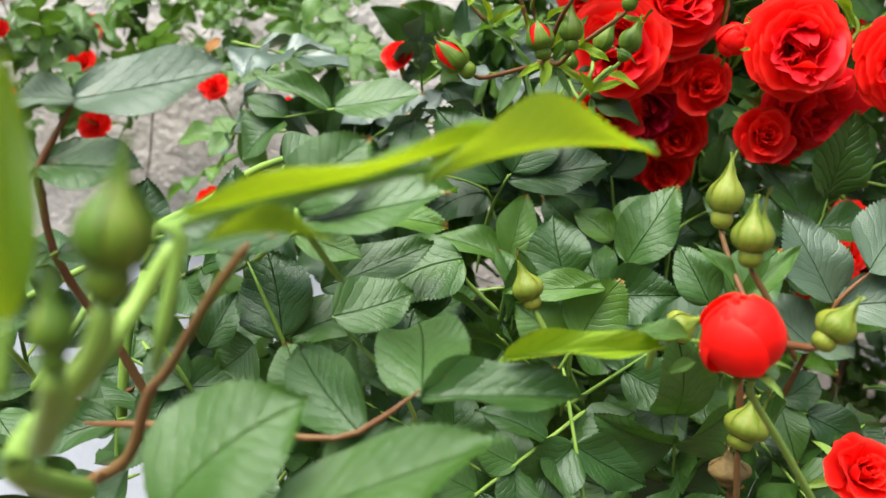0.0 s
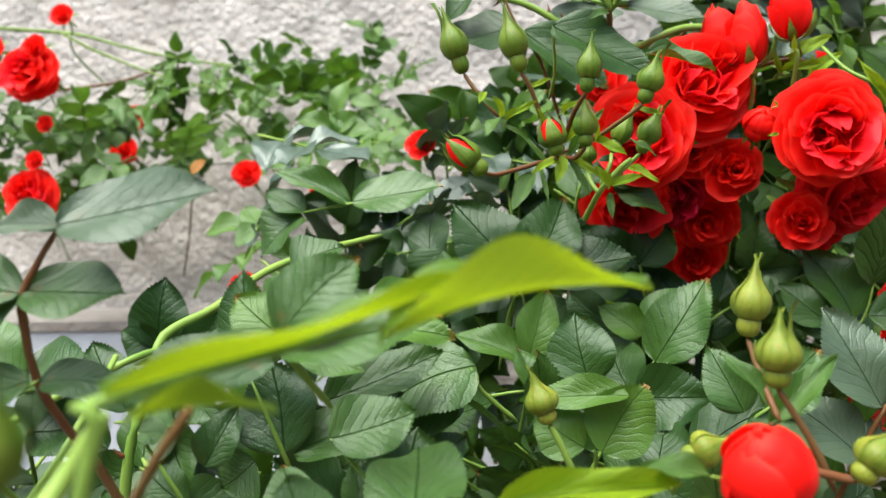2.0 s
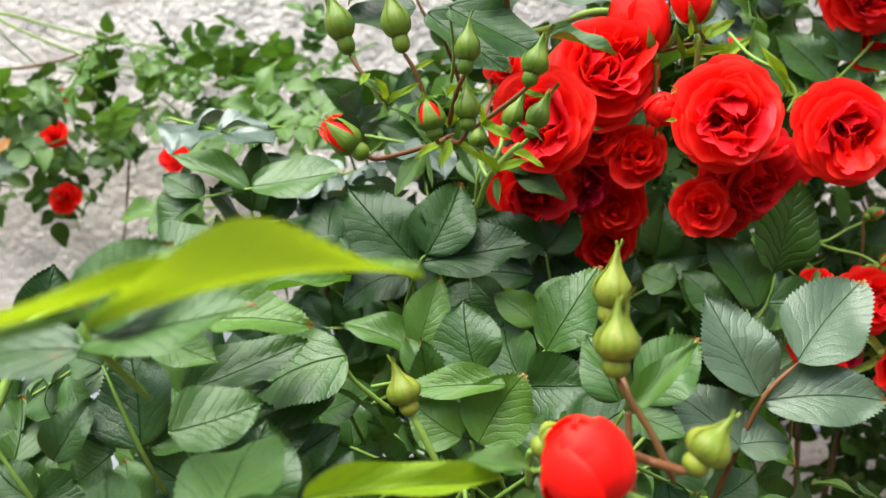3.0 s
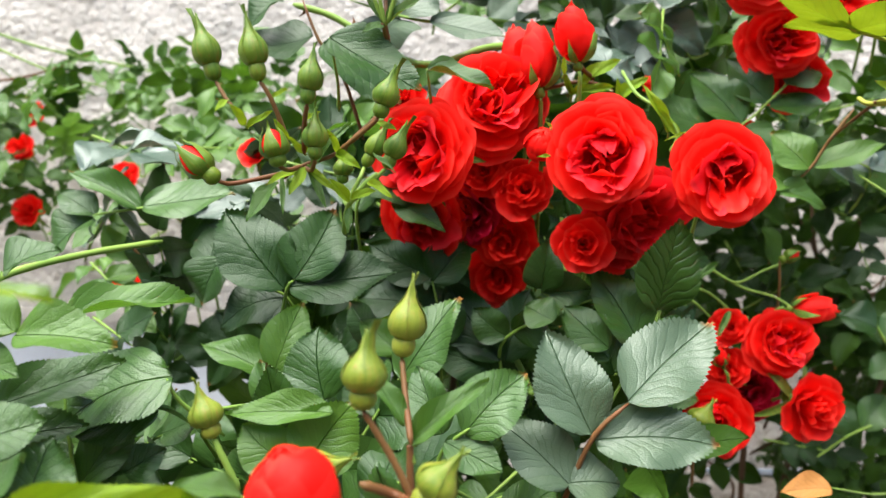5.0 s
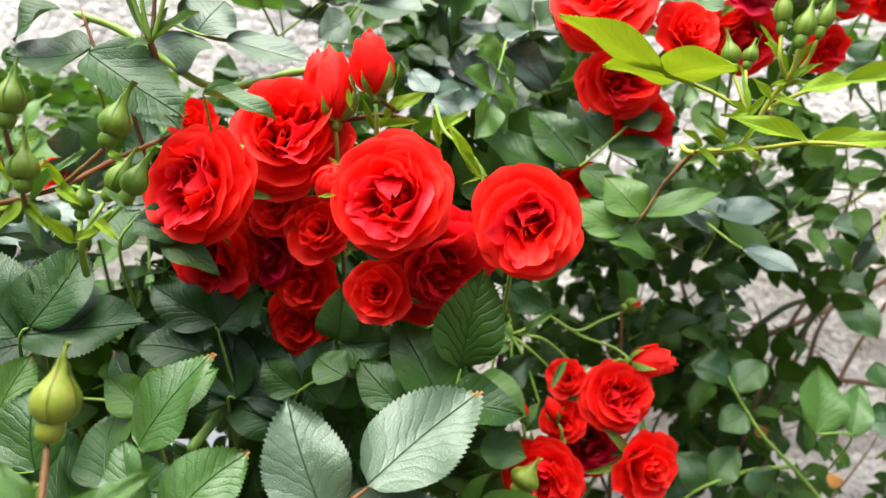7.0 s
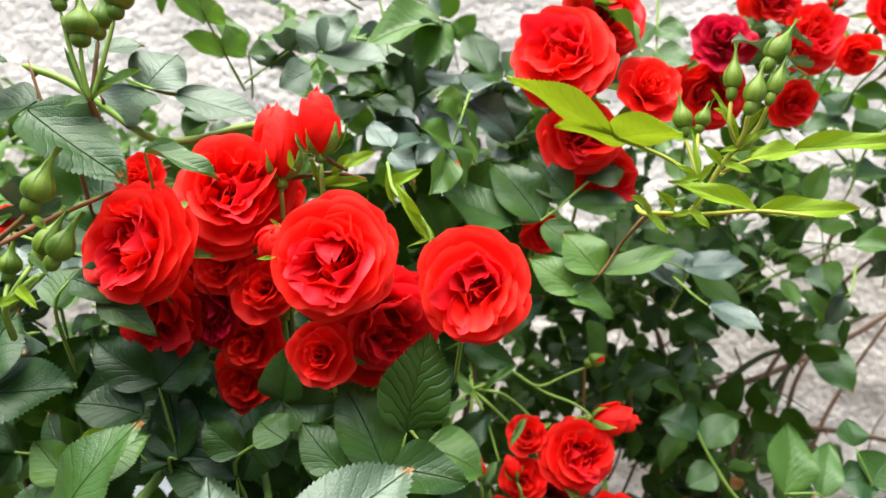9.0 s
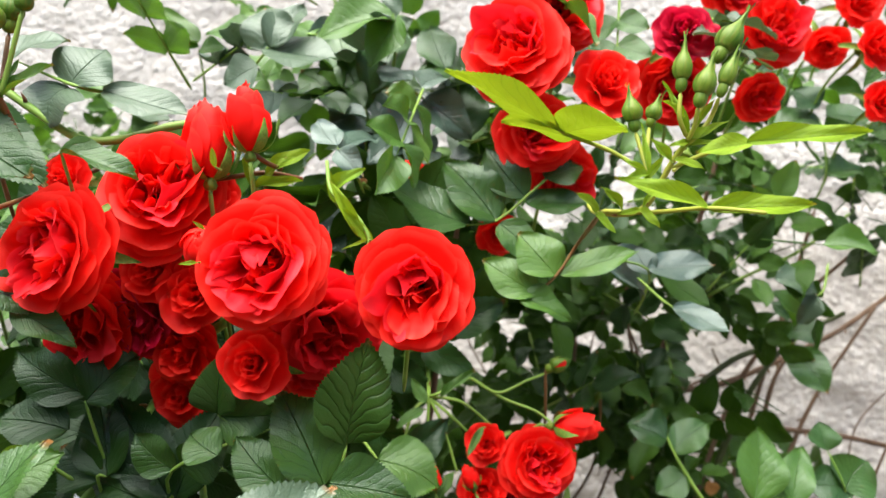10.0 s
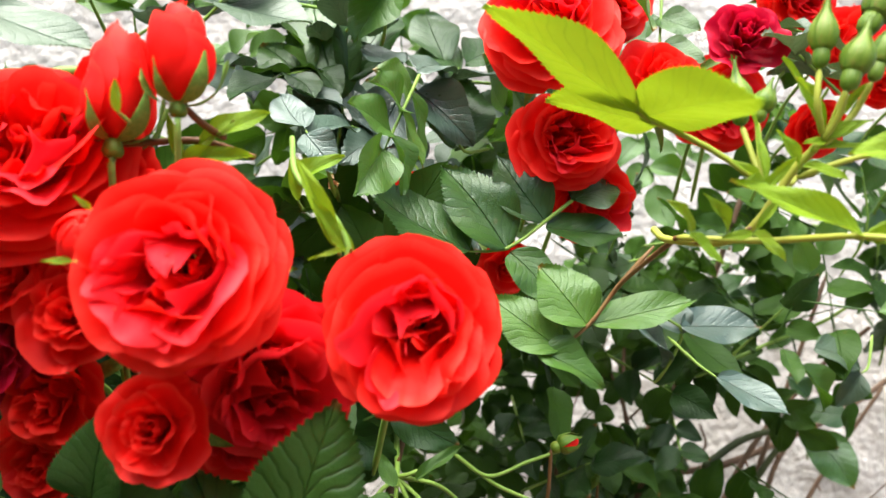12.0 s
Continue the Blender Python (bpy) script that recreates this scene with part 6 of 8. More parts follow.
rose_leaf('dark green compound rose leaf with serrated leaflets', [((-0.0662, 0.3100, 1.2197), (-0.0746, 0.3221, 1.2552), 0.0346, (-0.2207, -0.7035, 0.6756), 5),
           ((-0.0497, 0.3100, 1.2404), (-0.0038, 0.3213, 1.2581), 0.0234, (0.0929, -0.6611, 0.7445), 5),
           ((-0.0629, 0.3100, 1.2204), (-0.0184, 0.3178, 1.2350), 0.0251, (-0.0828, -0.6959, 0.7134), 0),
           ((-0.0780, 0.3100, 1.2171), (-0.0912, 0.3065, 1.2075), 0.0247, (0.1308, -0.8756, 0.4650), 0),
           ((-0.0791, 0.3100, 1.2514), (-0.0925, 0.3114, 1.2554), 0.0170, (-0.1127, -0.8730, 0.4746), 1)],
          [(-0.0662, 0.3400, 1.1847), (-0.0642, 0.3250, 1.1982), (-0.0662, 0.3100, 1.2197), (-0.0791, 0.3100, 1.2514)], LEAF)
rose_leaf('dark green compound rose leaf with serrated leaflets', [((-0.0275, 0.3300, 1.2039), (-0.0069, 0.3489, 1.2437), 0.0227, (0.1135, -0.6818, 0.7227), 4),
           ((-0.0117, 0.3300, 1.1947), (-0.0201, 0.3359, 1.2113), 0.0184, (-0.0951, -0.6556, 0.7491), 1),
           ((-0.0335, 0.3300, 1.2475), (-0.0200, 0.3600, 1.2290), 0.0267, (0.1150, -0.6414, 0.7586), 0)],
          [(-0.0275, 0.3600, 1.1689), (-0.0255, 0.3450, 1.1824), (-0.0275, 0.3300, 1.2039), (-0.0335, 0.3300, 1.2475)], LEAF)
rose_leaf('dark green compound rose leaf with serrated leaflets', [((0.0083, 0.3350, 1.2502), (-0.0380, 0.3256, 1.2314), 0.0392, (-0.1707, -0.7231, 0.6693), 4),
           ((0.0037, 0.3350, 1.2338), (-0.0299, 0.3316, 1.2242), 0.0237, (0.0826, -0.8136, 0.5756), 5),
           ((-0.0319, 0.3350, 1.2184), (-0.0485, 0.3310, 1.2073), 0.0281, (-0.1184, -0.8964, 0.4272), 0),
           ((-0.0151, 0.3350, 1.2049), (0.0040, 0.3398, 1.2182), 0.0198, (0.1783, -0.8275, 0.5325), 1)],
          [(0.0263, 0.3500, 1.2208), (0.0109, 0.3400, 1.2374), (0.0071, 0.3350, 1.2479)], LEAF)

# ---- leaves on top ----
rose_leaf('dark green compound rose leaf with serrated leaflets', [((0.0381, 0.4900, 1.4196), (0.0863, 0.4762, 1.3824), 0.0330, (0.0397, -0.7492, 0.6612), 5),
           ((0.0319, 0.4900, 1.4222), (-0.0101, 0.4875, 1.4138), 0.0480, (0.0648, -0.6074, 0.7917), 2),
           ((0.0127, 0.4900, 1.4455), (-0.0093, 0.4845, 1.4272), 0.0245, (-0.1819, -0.6900, 0.7006), 1)],
          [(0.0618, 0.5000, 1.3629), (0.0482, 0.4950, 1.4031), (0.0353, 0.4900, 1.4206), (0.0247, 0.4900, 1.4456)], DEEP, r=0.0010, stalk_material=PURPLE_STEM)
rose_leaf('grey-green rose leaf against the wall, coloured with sky sheen', [((0.0831, 0.4980, 1.4376), (0.0950, 0.5052, 1.4620), 0.0383, (0.0469, -0.7276, 0.6844), 4),
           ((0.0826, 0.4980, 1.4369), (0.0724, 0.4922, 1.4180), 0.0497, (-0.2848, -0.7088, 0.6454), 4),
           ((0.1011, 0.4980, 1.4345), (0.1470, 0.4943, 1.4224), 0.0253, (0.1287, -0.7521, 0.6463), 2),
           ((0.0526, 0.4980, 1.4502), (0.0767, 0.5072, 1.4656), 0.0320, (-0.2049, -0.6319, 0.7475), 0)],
          [(0.1183, 0.5100, 1.4387), (0.1005, 0.5000, 1.4349), (0.0831, 0.4980, 1.4376), (0.0503, 0.5100, 1.4502)], SKYLIT)
rose_leaf('dark green compound rose leaf with serrated leaflets', [((0.0515, 0.4400, 1.4107), (0.1018, 0.4287, 1.3823), 0.0361, (0.1307, -0.7503, 0.6481), 5)],
          [(0.0515, 0.4700, 1.3757), (0.0535, 0.4550, 1.3892), (0.0515, 0.4400, 1.4107)], DEEP)
rose_leaf('dark green compound rose leaf with serrated leaflets', [((0.1031, 0.4500, 1.3970), (0.1398, 0.4460, 1.3879), 0.0167, (-0.1359, -0.5293, 0.8375), 3)],
          [(0.1031, 0.4800, 1.3620), (0.1051, 0.4650, 1.3755), (0.1031, 0.4500, 1.3970)], LEAF)
rose_leaf('bright green rose leaf against the wall', [((0.2430, 0.6200, 1.5264), (0.1887, 0.6117, 1.5059), 0.0366, (0.0693, -0.7879, 0.6120), 1),
           ((0.2452, 0.6200, 1.5245), (0.2280, 0.6143, 1.4895), 0.0315, (-0.2488, -0.8898, 0.3826), 0)],
          [(0.2430, 0.6500, 1.4914), (0.2450, 0.6350, 1.5049), (0.2430, 0.6200, 1.5264)], FRESH)
rose_leaf('bright green rose leaf against the wall', [((0.0876, 0.7100, 1.5188), (0.0512, 0.7105, 1.5205), 0.0219, (0.0926, -0.8712, 0.4822), 0),
           ((0.0887, 0.7100, 1.5166), (0.1127, 0.7099, 1.5163), 0.0205, (-0.2363, -0.7922, 0.5626), 1),
           ((0.0874, 0.7100, 1.5211), (0.0536, 0.7180, 1.5486), 0.0217, (0.0553, -0.7289, 0.6824), 2)],
          [(0.0876, 0.7400, 1.4838), (0.0896, 0.7250, 1.4973), (0.0876, 0.7100, 1.5188)], FRESH)
rose_leaf('grey-green rose leaf against the wall, coloured with sky sheen', [((0.1629, 0.6000, 1.4909), (0.1559, 0.6097, 1.5243), 0.0356, (-0.2109, -0.6512, 0.7290), 4),
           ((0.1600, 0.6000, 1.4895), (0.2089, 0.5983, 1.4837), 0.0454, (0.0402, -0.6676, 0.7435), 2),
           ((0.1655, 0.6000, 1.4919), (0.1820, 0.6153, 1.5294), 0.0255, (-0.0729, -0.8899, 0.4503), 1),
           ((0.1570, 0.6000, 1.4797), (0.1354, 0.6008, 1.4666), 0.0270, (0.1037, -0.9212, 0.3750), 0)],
          [(0.1449, 0.6100, 1.4696), (0.1600, 0.6020, 1.4863), (0.1636, 0.6000, 1.4918)], SKYLIT)
rose_leaf('dark green compound rose leaf with serrated leaflets', [((0.2251, 0.6500, 1.4670), (0.1983, 0.6689, 1.5318), 0.0445, (-0.1526, -0.9619, 0.2268), 0),
           ((0.2039, 0.6500, 1.4716), (0.1769, 0.6560, 1.4919), 0.0399, (-0.0113, -0.8069, 0.5906), 5),
           ((0.2284, 0.6500, 1.4778), (0.2499, 0.6718, 1.5372), 0.0360, (-0.0722, -0.8005, 0.5950), 1)],
          [(0.2251, 0.6800, 1.4320), (0.2271, 0.6650, 1.4455), (0.2251, 0.6500, 1.4670), (0.2039, 0.6500, 1.4716)], LEAF)
rose_leaf('dark green compound rose leaf with serrated leaflets', [((0.2377, 0.6800, 1.4367), (0.2636, 0.6979, 1.4970), 0.0334, (0.3109, -0.8260, 0.4702), 1),
           ((0.2308, 0.6800, 1.4406), (0.2031, 0.6849, 1.4569), 0.0289, (-0.3652, -0.7606, 0.5367), 1),
           ((0.2333, 0.6800, 1.4364), (0.2059, 0.6931, 1.4721), 0.0341, (0.0612, -0.8248, 0.5621), 0),
           ((0.2392, 0.6800, 1.4457), (0.2283, 0.6713, 1.4174), 0.0282, (-0.2262, -0.8948, 0.3848), 1)],
          [(0.2377, 0.7100, 1.4017), (0.2397, 0.6950, 1.4152), (0.2377, 0.6800, 1.4367), (0.2392, 0.6800, 1.4457)], LEAF)
rose_leaf('dark green compound rose leaf with serrated leaflets', [((0.2943, 0.6600, 1.4490), (0.2921, 0.6757, 1.5022), 0.0415, (0.0466, -0.7901, 0.6112), 5),
           ((0.2929, 0.6600, 1.4984), (0.2605, 0.6619, 1.5047), 0.0466, (-0.3131, -0.6445, 0.6975), 4),
           ((0.2948, 0.6600, 1.5028), (0.3280, 0.6900, 1.5269), 0.0340, (0.1562, -0.7017, 0.6952), 0),
           ((0.2820, 0.6600, 1.5017), (0.2679, 0.6900, 1.5445), 0.0308, (-0.2029, -0.8112, 0.5484), 0)],
          [(0.3167, 0.6700, 1.4546), (0.2975, 0.6600, 1.4514), (0.2908, 0.6600, 1.4982)], LEAF)

# ---- leaves under the upper cluster ----
rose_leaf('dark glossy rose leaf with seven leaflets', [((0.3174, 0.5850, 1.3865), (0.2820, 0.5943, 1.4249), 0.0349, (-0.1203, -0.9007, 0.4174), 5),
           ((0.3350, 0.5850, 1.4027), (0.3087, 0.5926, 1.4354), 0.0282, (-0.2863, -0.8927, 0.3480), 0),
           ((0.3352, 0.5850, 1.3990), (0.3758, 0.5851, 1.3995), 0.0261, (0.0115, -0.7295, 0.6839), 2),
           ((0.3472, 0.5850, 1.4160), (0.3708, 0.5882, 1.4302), 0.0273, (-0.1818, -0.7795, 0.5995), 4),
           ((0.2991, 0.5850, 1.3825), (0.2476, 0.5867, 1.4036), 0.0433, (-0.0707, -0.6620, 0.7461), 2),
           ((0.3193, 0.5850, 1.3855), (0.3414, 0.5757, 1.3640), 0.0247, (-0.1723, -0.7834, 0.5971), 0)],
          [(0.3668, 0.6000, 1.4316), (0.3479, 0.5880, 1.4152), (0.3332, 0.5850, 1.4007), (0.3174, 0.5850, 1.3865), (0.2983, 0.5850, 1.3825)], LEAF)
rose_leaf('pale green rose leaf on a reddish stalk', [((0.3509, 0.5500, 1.3541), (0.3286, 0.5556, 1.3796), 0.0313, (0.0227, -0.9007, 0.4339), 0),
           ((0.3526, 0.5500, 1.3542), (0.4002, 0.5537, 1.3698), 0.0196, (-0.0858, -0.7823, 0.6170), 2),
           ((0.3395, 0.5500, 1.3422), (0.3074, 0.5538, 1.3620), 0.0252, (-0.1657, -0.8935, 0.4175), 0),
           ((0.3292, 0.5500, 1.3405), (0.3611, 0.5467, 1.3302), 0.0198, (-0.1470, -0.7196, 0.6787), 1)],
          [(0.3750, 0.5450, 1.3919), (0.3614, 0.5480, 1.3721), (0.3509, 0.5500, 1.3541), (0.3382, 0.5520, 1.3410)], FRESH, stalk_material=PURPLE_STEM)
rose_leaf('bright yellow-green young rose leaf before red blooms', [((0.3300, 0.4580, 1.4225), (0.2751, 0.4478, 1.4470), 0.0260, (0.33, 0.28, 0.90), 6),
           ((0.3360, 0.4570, 1.4195), (0.3064, 0.4843, 1.4317), 0.0260, (0.33, 0.20, 0.92), 6),
           ((0.3325, 0.4600, 1.4215), (0.3510, 0.4140, 1.4195), 0.0300, (0.25, 0.30, 0.92), 6)],
          [(0.3727, 0.4520, 1.4035), (0.3551, 0.4560, 1.4138), (0.3374, 0.4564, 1.4192), (0.3300, 0.4580, 1.4225)], YOUNG, stalk_material=YOUNG_STEM)
rose_leaf('bright yellow-green young rose leaf on a thin stalk', [((0.4092, 0.4300, 1.4175), (0.4635, 0.4250, 1.4252), 0.0112, (-0.0744, -0.9076, 0.4132), 5),
           ((0.4119, 0.4300, 1.4171), (0.3870, 0.4300, 1.4112), 0.0099, (-0.0744, -0.9076, 0.4132), 5),
           ((0.3937, 0.4300, 1.3869), (0.3508, 0.4300, 1.3980), 0.0098, (-0.0744, -0.9076, 0.4132), 5),
           ((0.3943, 0.4300, 1.3870), (0.4392, 0.4250, 1.3913), 0.0115, (-0.0744, -0.9076, 0.4132), 5)],
          [(0.3830, 0.4500, 1.4068), (0.3965, 0.4400, 1.4134), (0.4132, 0.4300, 1.4178)], YOUNG, stalk_material=YOUNG_STEM)
cane('thin green flowering rose shoot', [(0.3596, 0.4850, 1.3876), (0.3781, 0.4600, 1.3864), (0.3937, 0.4300, 1.3869), (0.4153, 0.4200, 1.3853)], 0.0012, 0.0009, YOUNG_STEM, 0, 300)

rose_leaf('blue-grey glossy rose leaf between red blooms', [((0.2180, 0.5520, 1.4220), (0.2389, 0.5900, 1.4384), 0.0225, (0.10, -0.55, 0.83), 0),
           ((0.2172, 0.5513, 1.4205), (0.2326, 0.5443, 1.4055), 0.0165, (-0.30, -0.72, 0.62), 1),
           ((0.2165, 0.5520, 1.4222), (0.2021, 0.5722, 1.4395), 0.0190, (-0.15, -0.62, 0.77), 2)],
          [(0.2330, 0.5750, 1.3980), (0.2260, 0.5580, 1.4120), (0.2172, 0.5513, 1.4215)], SHEEN)
rose_leaf('blue-grey glossy compound rose leaf above red blooms', [((0.2588, 0.6406, 1.4735), (0.2442, 0.6281, 1.4345), 0.0340, (0.0, -0.97, 0.22), 0),
           ((0.2662, 0.6281, 1.4710), (0.3026, 0.6270, 1.4474), 0.0310, (-0.15, -0.90, 0.40), 1),
           ((0.2644, 0.6100, 1.4764), (0.2850, 0.6500, 1.4960), 0.0300, (0.10, -0.55, 0.83), 0),
           ((0.2570, 0.6150, 1.4790), (0.2340, 0.6350, 1.4900), 0.0230, (-0.10, -0.60, 0.80), 2)],
          [(0.2900, 0.6700, 1.4640), (0.2760, 0.6500, 1.4700), (0.2640, 0.6300, 1.4730), (0.2588, 0.6250, 1.4760)], SHEEN)
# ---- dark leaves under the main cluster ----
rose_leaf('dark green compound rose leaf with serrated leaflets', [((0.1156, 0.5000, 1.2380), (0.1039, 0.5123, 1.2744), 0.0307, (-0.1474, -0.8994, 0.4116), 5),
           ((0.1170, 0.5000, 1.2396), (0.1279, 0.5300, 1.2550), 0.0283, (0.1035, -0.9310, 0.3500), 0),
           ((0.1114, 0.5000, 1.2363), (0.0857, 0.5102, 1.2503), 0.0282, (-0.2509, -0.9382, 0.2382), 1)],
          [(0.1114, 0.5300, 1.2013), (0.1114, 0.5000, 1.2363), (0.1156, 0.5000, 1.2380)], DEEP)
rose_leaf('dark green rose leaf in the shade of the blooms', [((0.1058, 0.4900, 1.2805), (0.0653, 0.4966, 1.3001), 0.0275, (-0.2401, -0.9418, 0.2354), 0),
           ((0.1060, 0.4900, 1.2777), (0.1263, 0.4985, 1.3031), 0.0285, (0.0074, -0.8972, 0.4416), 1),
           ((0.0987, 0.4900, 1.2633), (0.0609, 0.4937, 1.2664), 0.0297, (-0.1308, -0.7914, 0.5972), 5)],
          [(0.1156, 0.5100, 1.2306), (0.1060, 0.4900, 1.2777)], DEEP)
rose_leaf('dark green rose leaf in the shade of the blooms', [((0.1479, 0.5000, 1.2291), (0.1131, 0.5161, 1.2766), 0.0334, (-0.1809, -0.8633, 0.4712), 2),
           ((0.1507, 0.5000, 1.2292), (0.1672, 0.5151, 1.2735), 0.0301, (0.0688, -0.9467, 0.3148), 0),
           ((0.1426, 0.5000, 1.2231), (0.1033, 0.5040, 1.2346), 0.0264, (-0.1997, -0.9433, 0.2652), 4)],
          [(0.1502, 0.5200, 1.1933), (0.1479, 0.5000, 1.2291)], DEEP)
rose_leaf('dark green compound rose leaf with serrated leaflets', [((0.2308, 0.4700, 1.2483), (0.2699, 0.4638, 1.2462), 0.0282, (0.0424, -0.8147, 0.5784), 1),
           ((0.2089, 0.4700, 1.2437), (0.1840, 0.4754, 1.2671), 0.0247, (-0.2122, -0.8215, 0.5292), 0),
           ((0.1710, 0.4950, 1.2720), (0.2000, 0.4850, 1.2760), 0.0270, (0.10, -0.97, 0.10), 1),
           ((0.1710, 0.4900, 1.2740), (0.1735, 0.4780, 1.3040), 0.0240, (-0.10, -0.97, 0.12), 1),
           ((0.1772, 0.4700, 1.2589), (0.1609, 0.4782, 1.2673), 0.0226, (-0.0023, -0.8778, 0.4789), 0)],
          [(0.2271, 0.4800, 1.2142), (0.2196, 0.4750, 1.2435), (0.2070, 0.4850, 1.2528), (0.1710, 0.4940, 1.2730)], LEAF)
rose_leaf('dark green compound rose leaf with serrated leaflets', [((0.0943, 0.4200, 1.2474), (0.1220, 0.4272, 1.2682), 0.0258, (-0.0742, -0.8594, 0.5058), 0),
           ((0.0932, 0.4200, 1.2462), (0.0724, 0.4257, 1.2626), 0.0195, (-0.0754, -0.8790, 0.4708), 1)],
          [(0.0943, 0.4500, 1.2124), (0.0963, 0.4350, 1.2259), (0.0943, 0.4200, 1.2474)], FRESH)
rose_leaf('dark green compound rose leaf with serrated leaflets', [((0.0714, 0.4550, 1.3337), (0.0975, 0.4501, 1.3264), 0.0193, (-0.1676, -0.8133, 0.5572), 1),
           ((0.0852, 0.4550, 1.3254), (0.1154, 0.4505, 1.3119), 0.0169, (0.0807, -0.7824, 0.6175), 4),
           ((0.0649, 0.4550, 1.3187), (0.0690, 0.4645, 1.3402), 0.0246, (-0.1766, -0.7902, 0.5869), 0)],
          [(0.0649, 0.4850, 1.2837), (0.0649, 0.4550, 1.3187), (0.0714, 0.4550, 1.3337)], LEAF)
rose_leaf('bright green rose leaf beside the lower cluster', [((0.2506, 0.5800, 1.2339), (0.2902, 0.5758, 1.2216), 0.0432, (0.1022, -0.7130, 0.6937), 0),
           ((0.2601, 0.5800, 1.1967), (0.2907, 0.5805, 1.1904), 0.0273, (-0.0874, -0.8580, 0.5062), 2)],
          [(0.2398, 0.6000, 1.2412), (0.2506, 0.5800, 1.2339)], FRESH)

# ---- leaves on the right ----
rose_leaf('blue-green glossy compound rose leaf before the wall', [((0.4355, 0.6460, 1.3625), (0.4840, 0.6474, 1.3668), 0.0283, (0.0989, -0.7790, 0.6192), 2),
           ((0.4379, 0.6460, 1.3593), (0.4275, 0.6574, 1.3798), 0.0221, (-0.2033, -0.8850, 0.4190), 0),
           ((0.4033, 0.6460, 1.3694), (0.4526, 0.6860, 1.3421), 0.0351, (0.0505, -0.8645, 0.5001), 1)],
          [(0.4355, 0.6760, 1.3275), (0.4375, 0.6610, 1.3410), (0.4355, 0.6460, 1.3625), (0.4033, 0.6460, 1.3694)], SHEEN)
rose_leaf('blue-green glossy rose leaf folded along its midrib', [((0.4443, 0.6150, 1.3369), (0.4783, 0.6013, 1.3213), 0.0230, (-0.05, -0.70, 0.72), 2)],
          [(0.4280, 0.6450, 1.3560), (0.4380, 0.6260, 1.3430), (0.4443, 0.6150, 1.3369)], SHEEN)
rose_leaf('dark green compound rose leaf with serrated leaflets', [((0.6353, 0.8260, 1.2964), (0.6594, 0.7986, 1.2619), 0.0390, (-0.15, -0.93, 0.30), 0),
           ((0.6658, 0.8245, 1.3141), (0.6306, 0.8434, 1.3137), 0.0290, (0.0, -0.85, 0.50), 4),
           ((0.6440, 0.8450, 1.3250), (0.6260, 0.8480, 1.3420), 0.0230, (0.10, -0.90, 0.40), 1)],
          [(0.6560, 0.8600, 1.2720), (0.6430, 0.8400, 1.2960), (0.6500, 0.8380, 1.3140), (0.6440, 0.8450, 1.3250)], LEAF)
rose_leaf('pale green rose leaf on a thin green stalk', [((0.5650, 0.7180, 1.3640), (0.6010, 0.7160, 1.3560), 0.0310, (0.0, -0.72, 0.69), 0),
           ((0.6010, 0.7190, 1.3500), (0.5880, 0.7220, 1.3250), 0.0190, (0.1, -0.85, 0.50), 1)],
          [(0.6150, 0.7300, 1.3780), (0.6080, 0.7220, 1.3560), (0.6010, 0.7190, 1.3500)], SKYLIT)
rose_leaf('bright green rose leaf in front of bare twigs', [((0.5238, 0.6500, 1.1996), (0.5321, 0.6669, 1.2496), 0.0400, (0.0749, -0.9500, 0.3000), 5),
           ((0.5518, 0.6500, 1.1991), (0.5682, 0.6685, 1.2377), 0.0268, (-0.0694, -0.8623, 0.5016), 0)],
          [(0.5518, 0.6800, 1.1641), (0.5518, 0.6500, 1.1991), (0.5238, 0.6500, 1.1996)], FRESH)
rose_leaf('dark green compound rose leaf with serrated leaflets', [((0.6083, 0.6800, 1.2022), (0.6278, 0.6873, 1.2236), 0.0431, (0.2330, -0.8216, 0.5203), 2),
           ((0.5808, 0.6800, 1.2050), (0.6170, 0.6793, 1.2029), 0.0326, (-0.2350, -0.8148, 0.5300), 0),
           ((0.5930, 0.6800, 1.2321), (0.5912, 0.6870, 1.2527), 0.0278, (0.1054, -0.9225, 0.3712), 0)],
          [(0.6083, 0.7100, 1.1672), (0.6103, 0.6950, 1.1807), (0.6083, 0.6800, 1.2022), (0.5930, 0.6800, 1.2321)], LEAF)
rose_leaf('dark green compound rose leaf with serrated leaflets', [((0.6184, 0.7600, 1.5066), (0.5762, 0.7589, 1.5030), 0.0355, (-0.2097, -0.6497, 0.7307), 4),
           ((0.6235, 0.7600, 1.5096), (0.6654, 0.7594, 1.5077), 0.0428, (0.0896, -0.6214, 0.7784), 2),
           ((0.6179, 0.7600, 1.5169), (0.5987, 0.7652, 1.5345), 0.0368, (-0.2239, -0.7203, 0.6566), 0),
           ((0.6263, 0.7600, 1.4584), (0.6673, 0.7675, 1.4677), 0.0268, (0.0647, -0.7670, 0.6383), 1)],
          [(0.6263, 0.7900, 1.4234), (0.6263, 0.7600, 1.4584), (0.6184, 0.7600, 1.5066)], LEAF)

# ---- dry pieces and twigs on the right ----
rose_leaf('dry orange-brown fallen rose leaf', [((0.3496, 0.5000, 1.1576), (0.3198, 0.4994, 1.1559), 0.0177, (-0.1315, -0.6665, 0.7338), 1)],
          [(0.5247, 0.7000, 1.0991), (0.4215, 0.5800, 1.1280), (0.3496, 0.5000, 1.1576)], DRY)
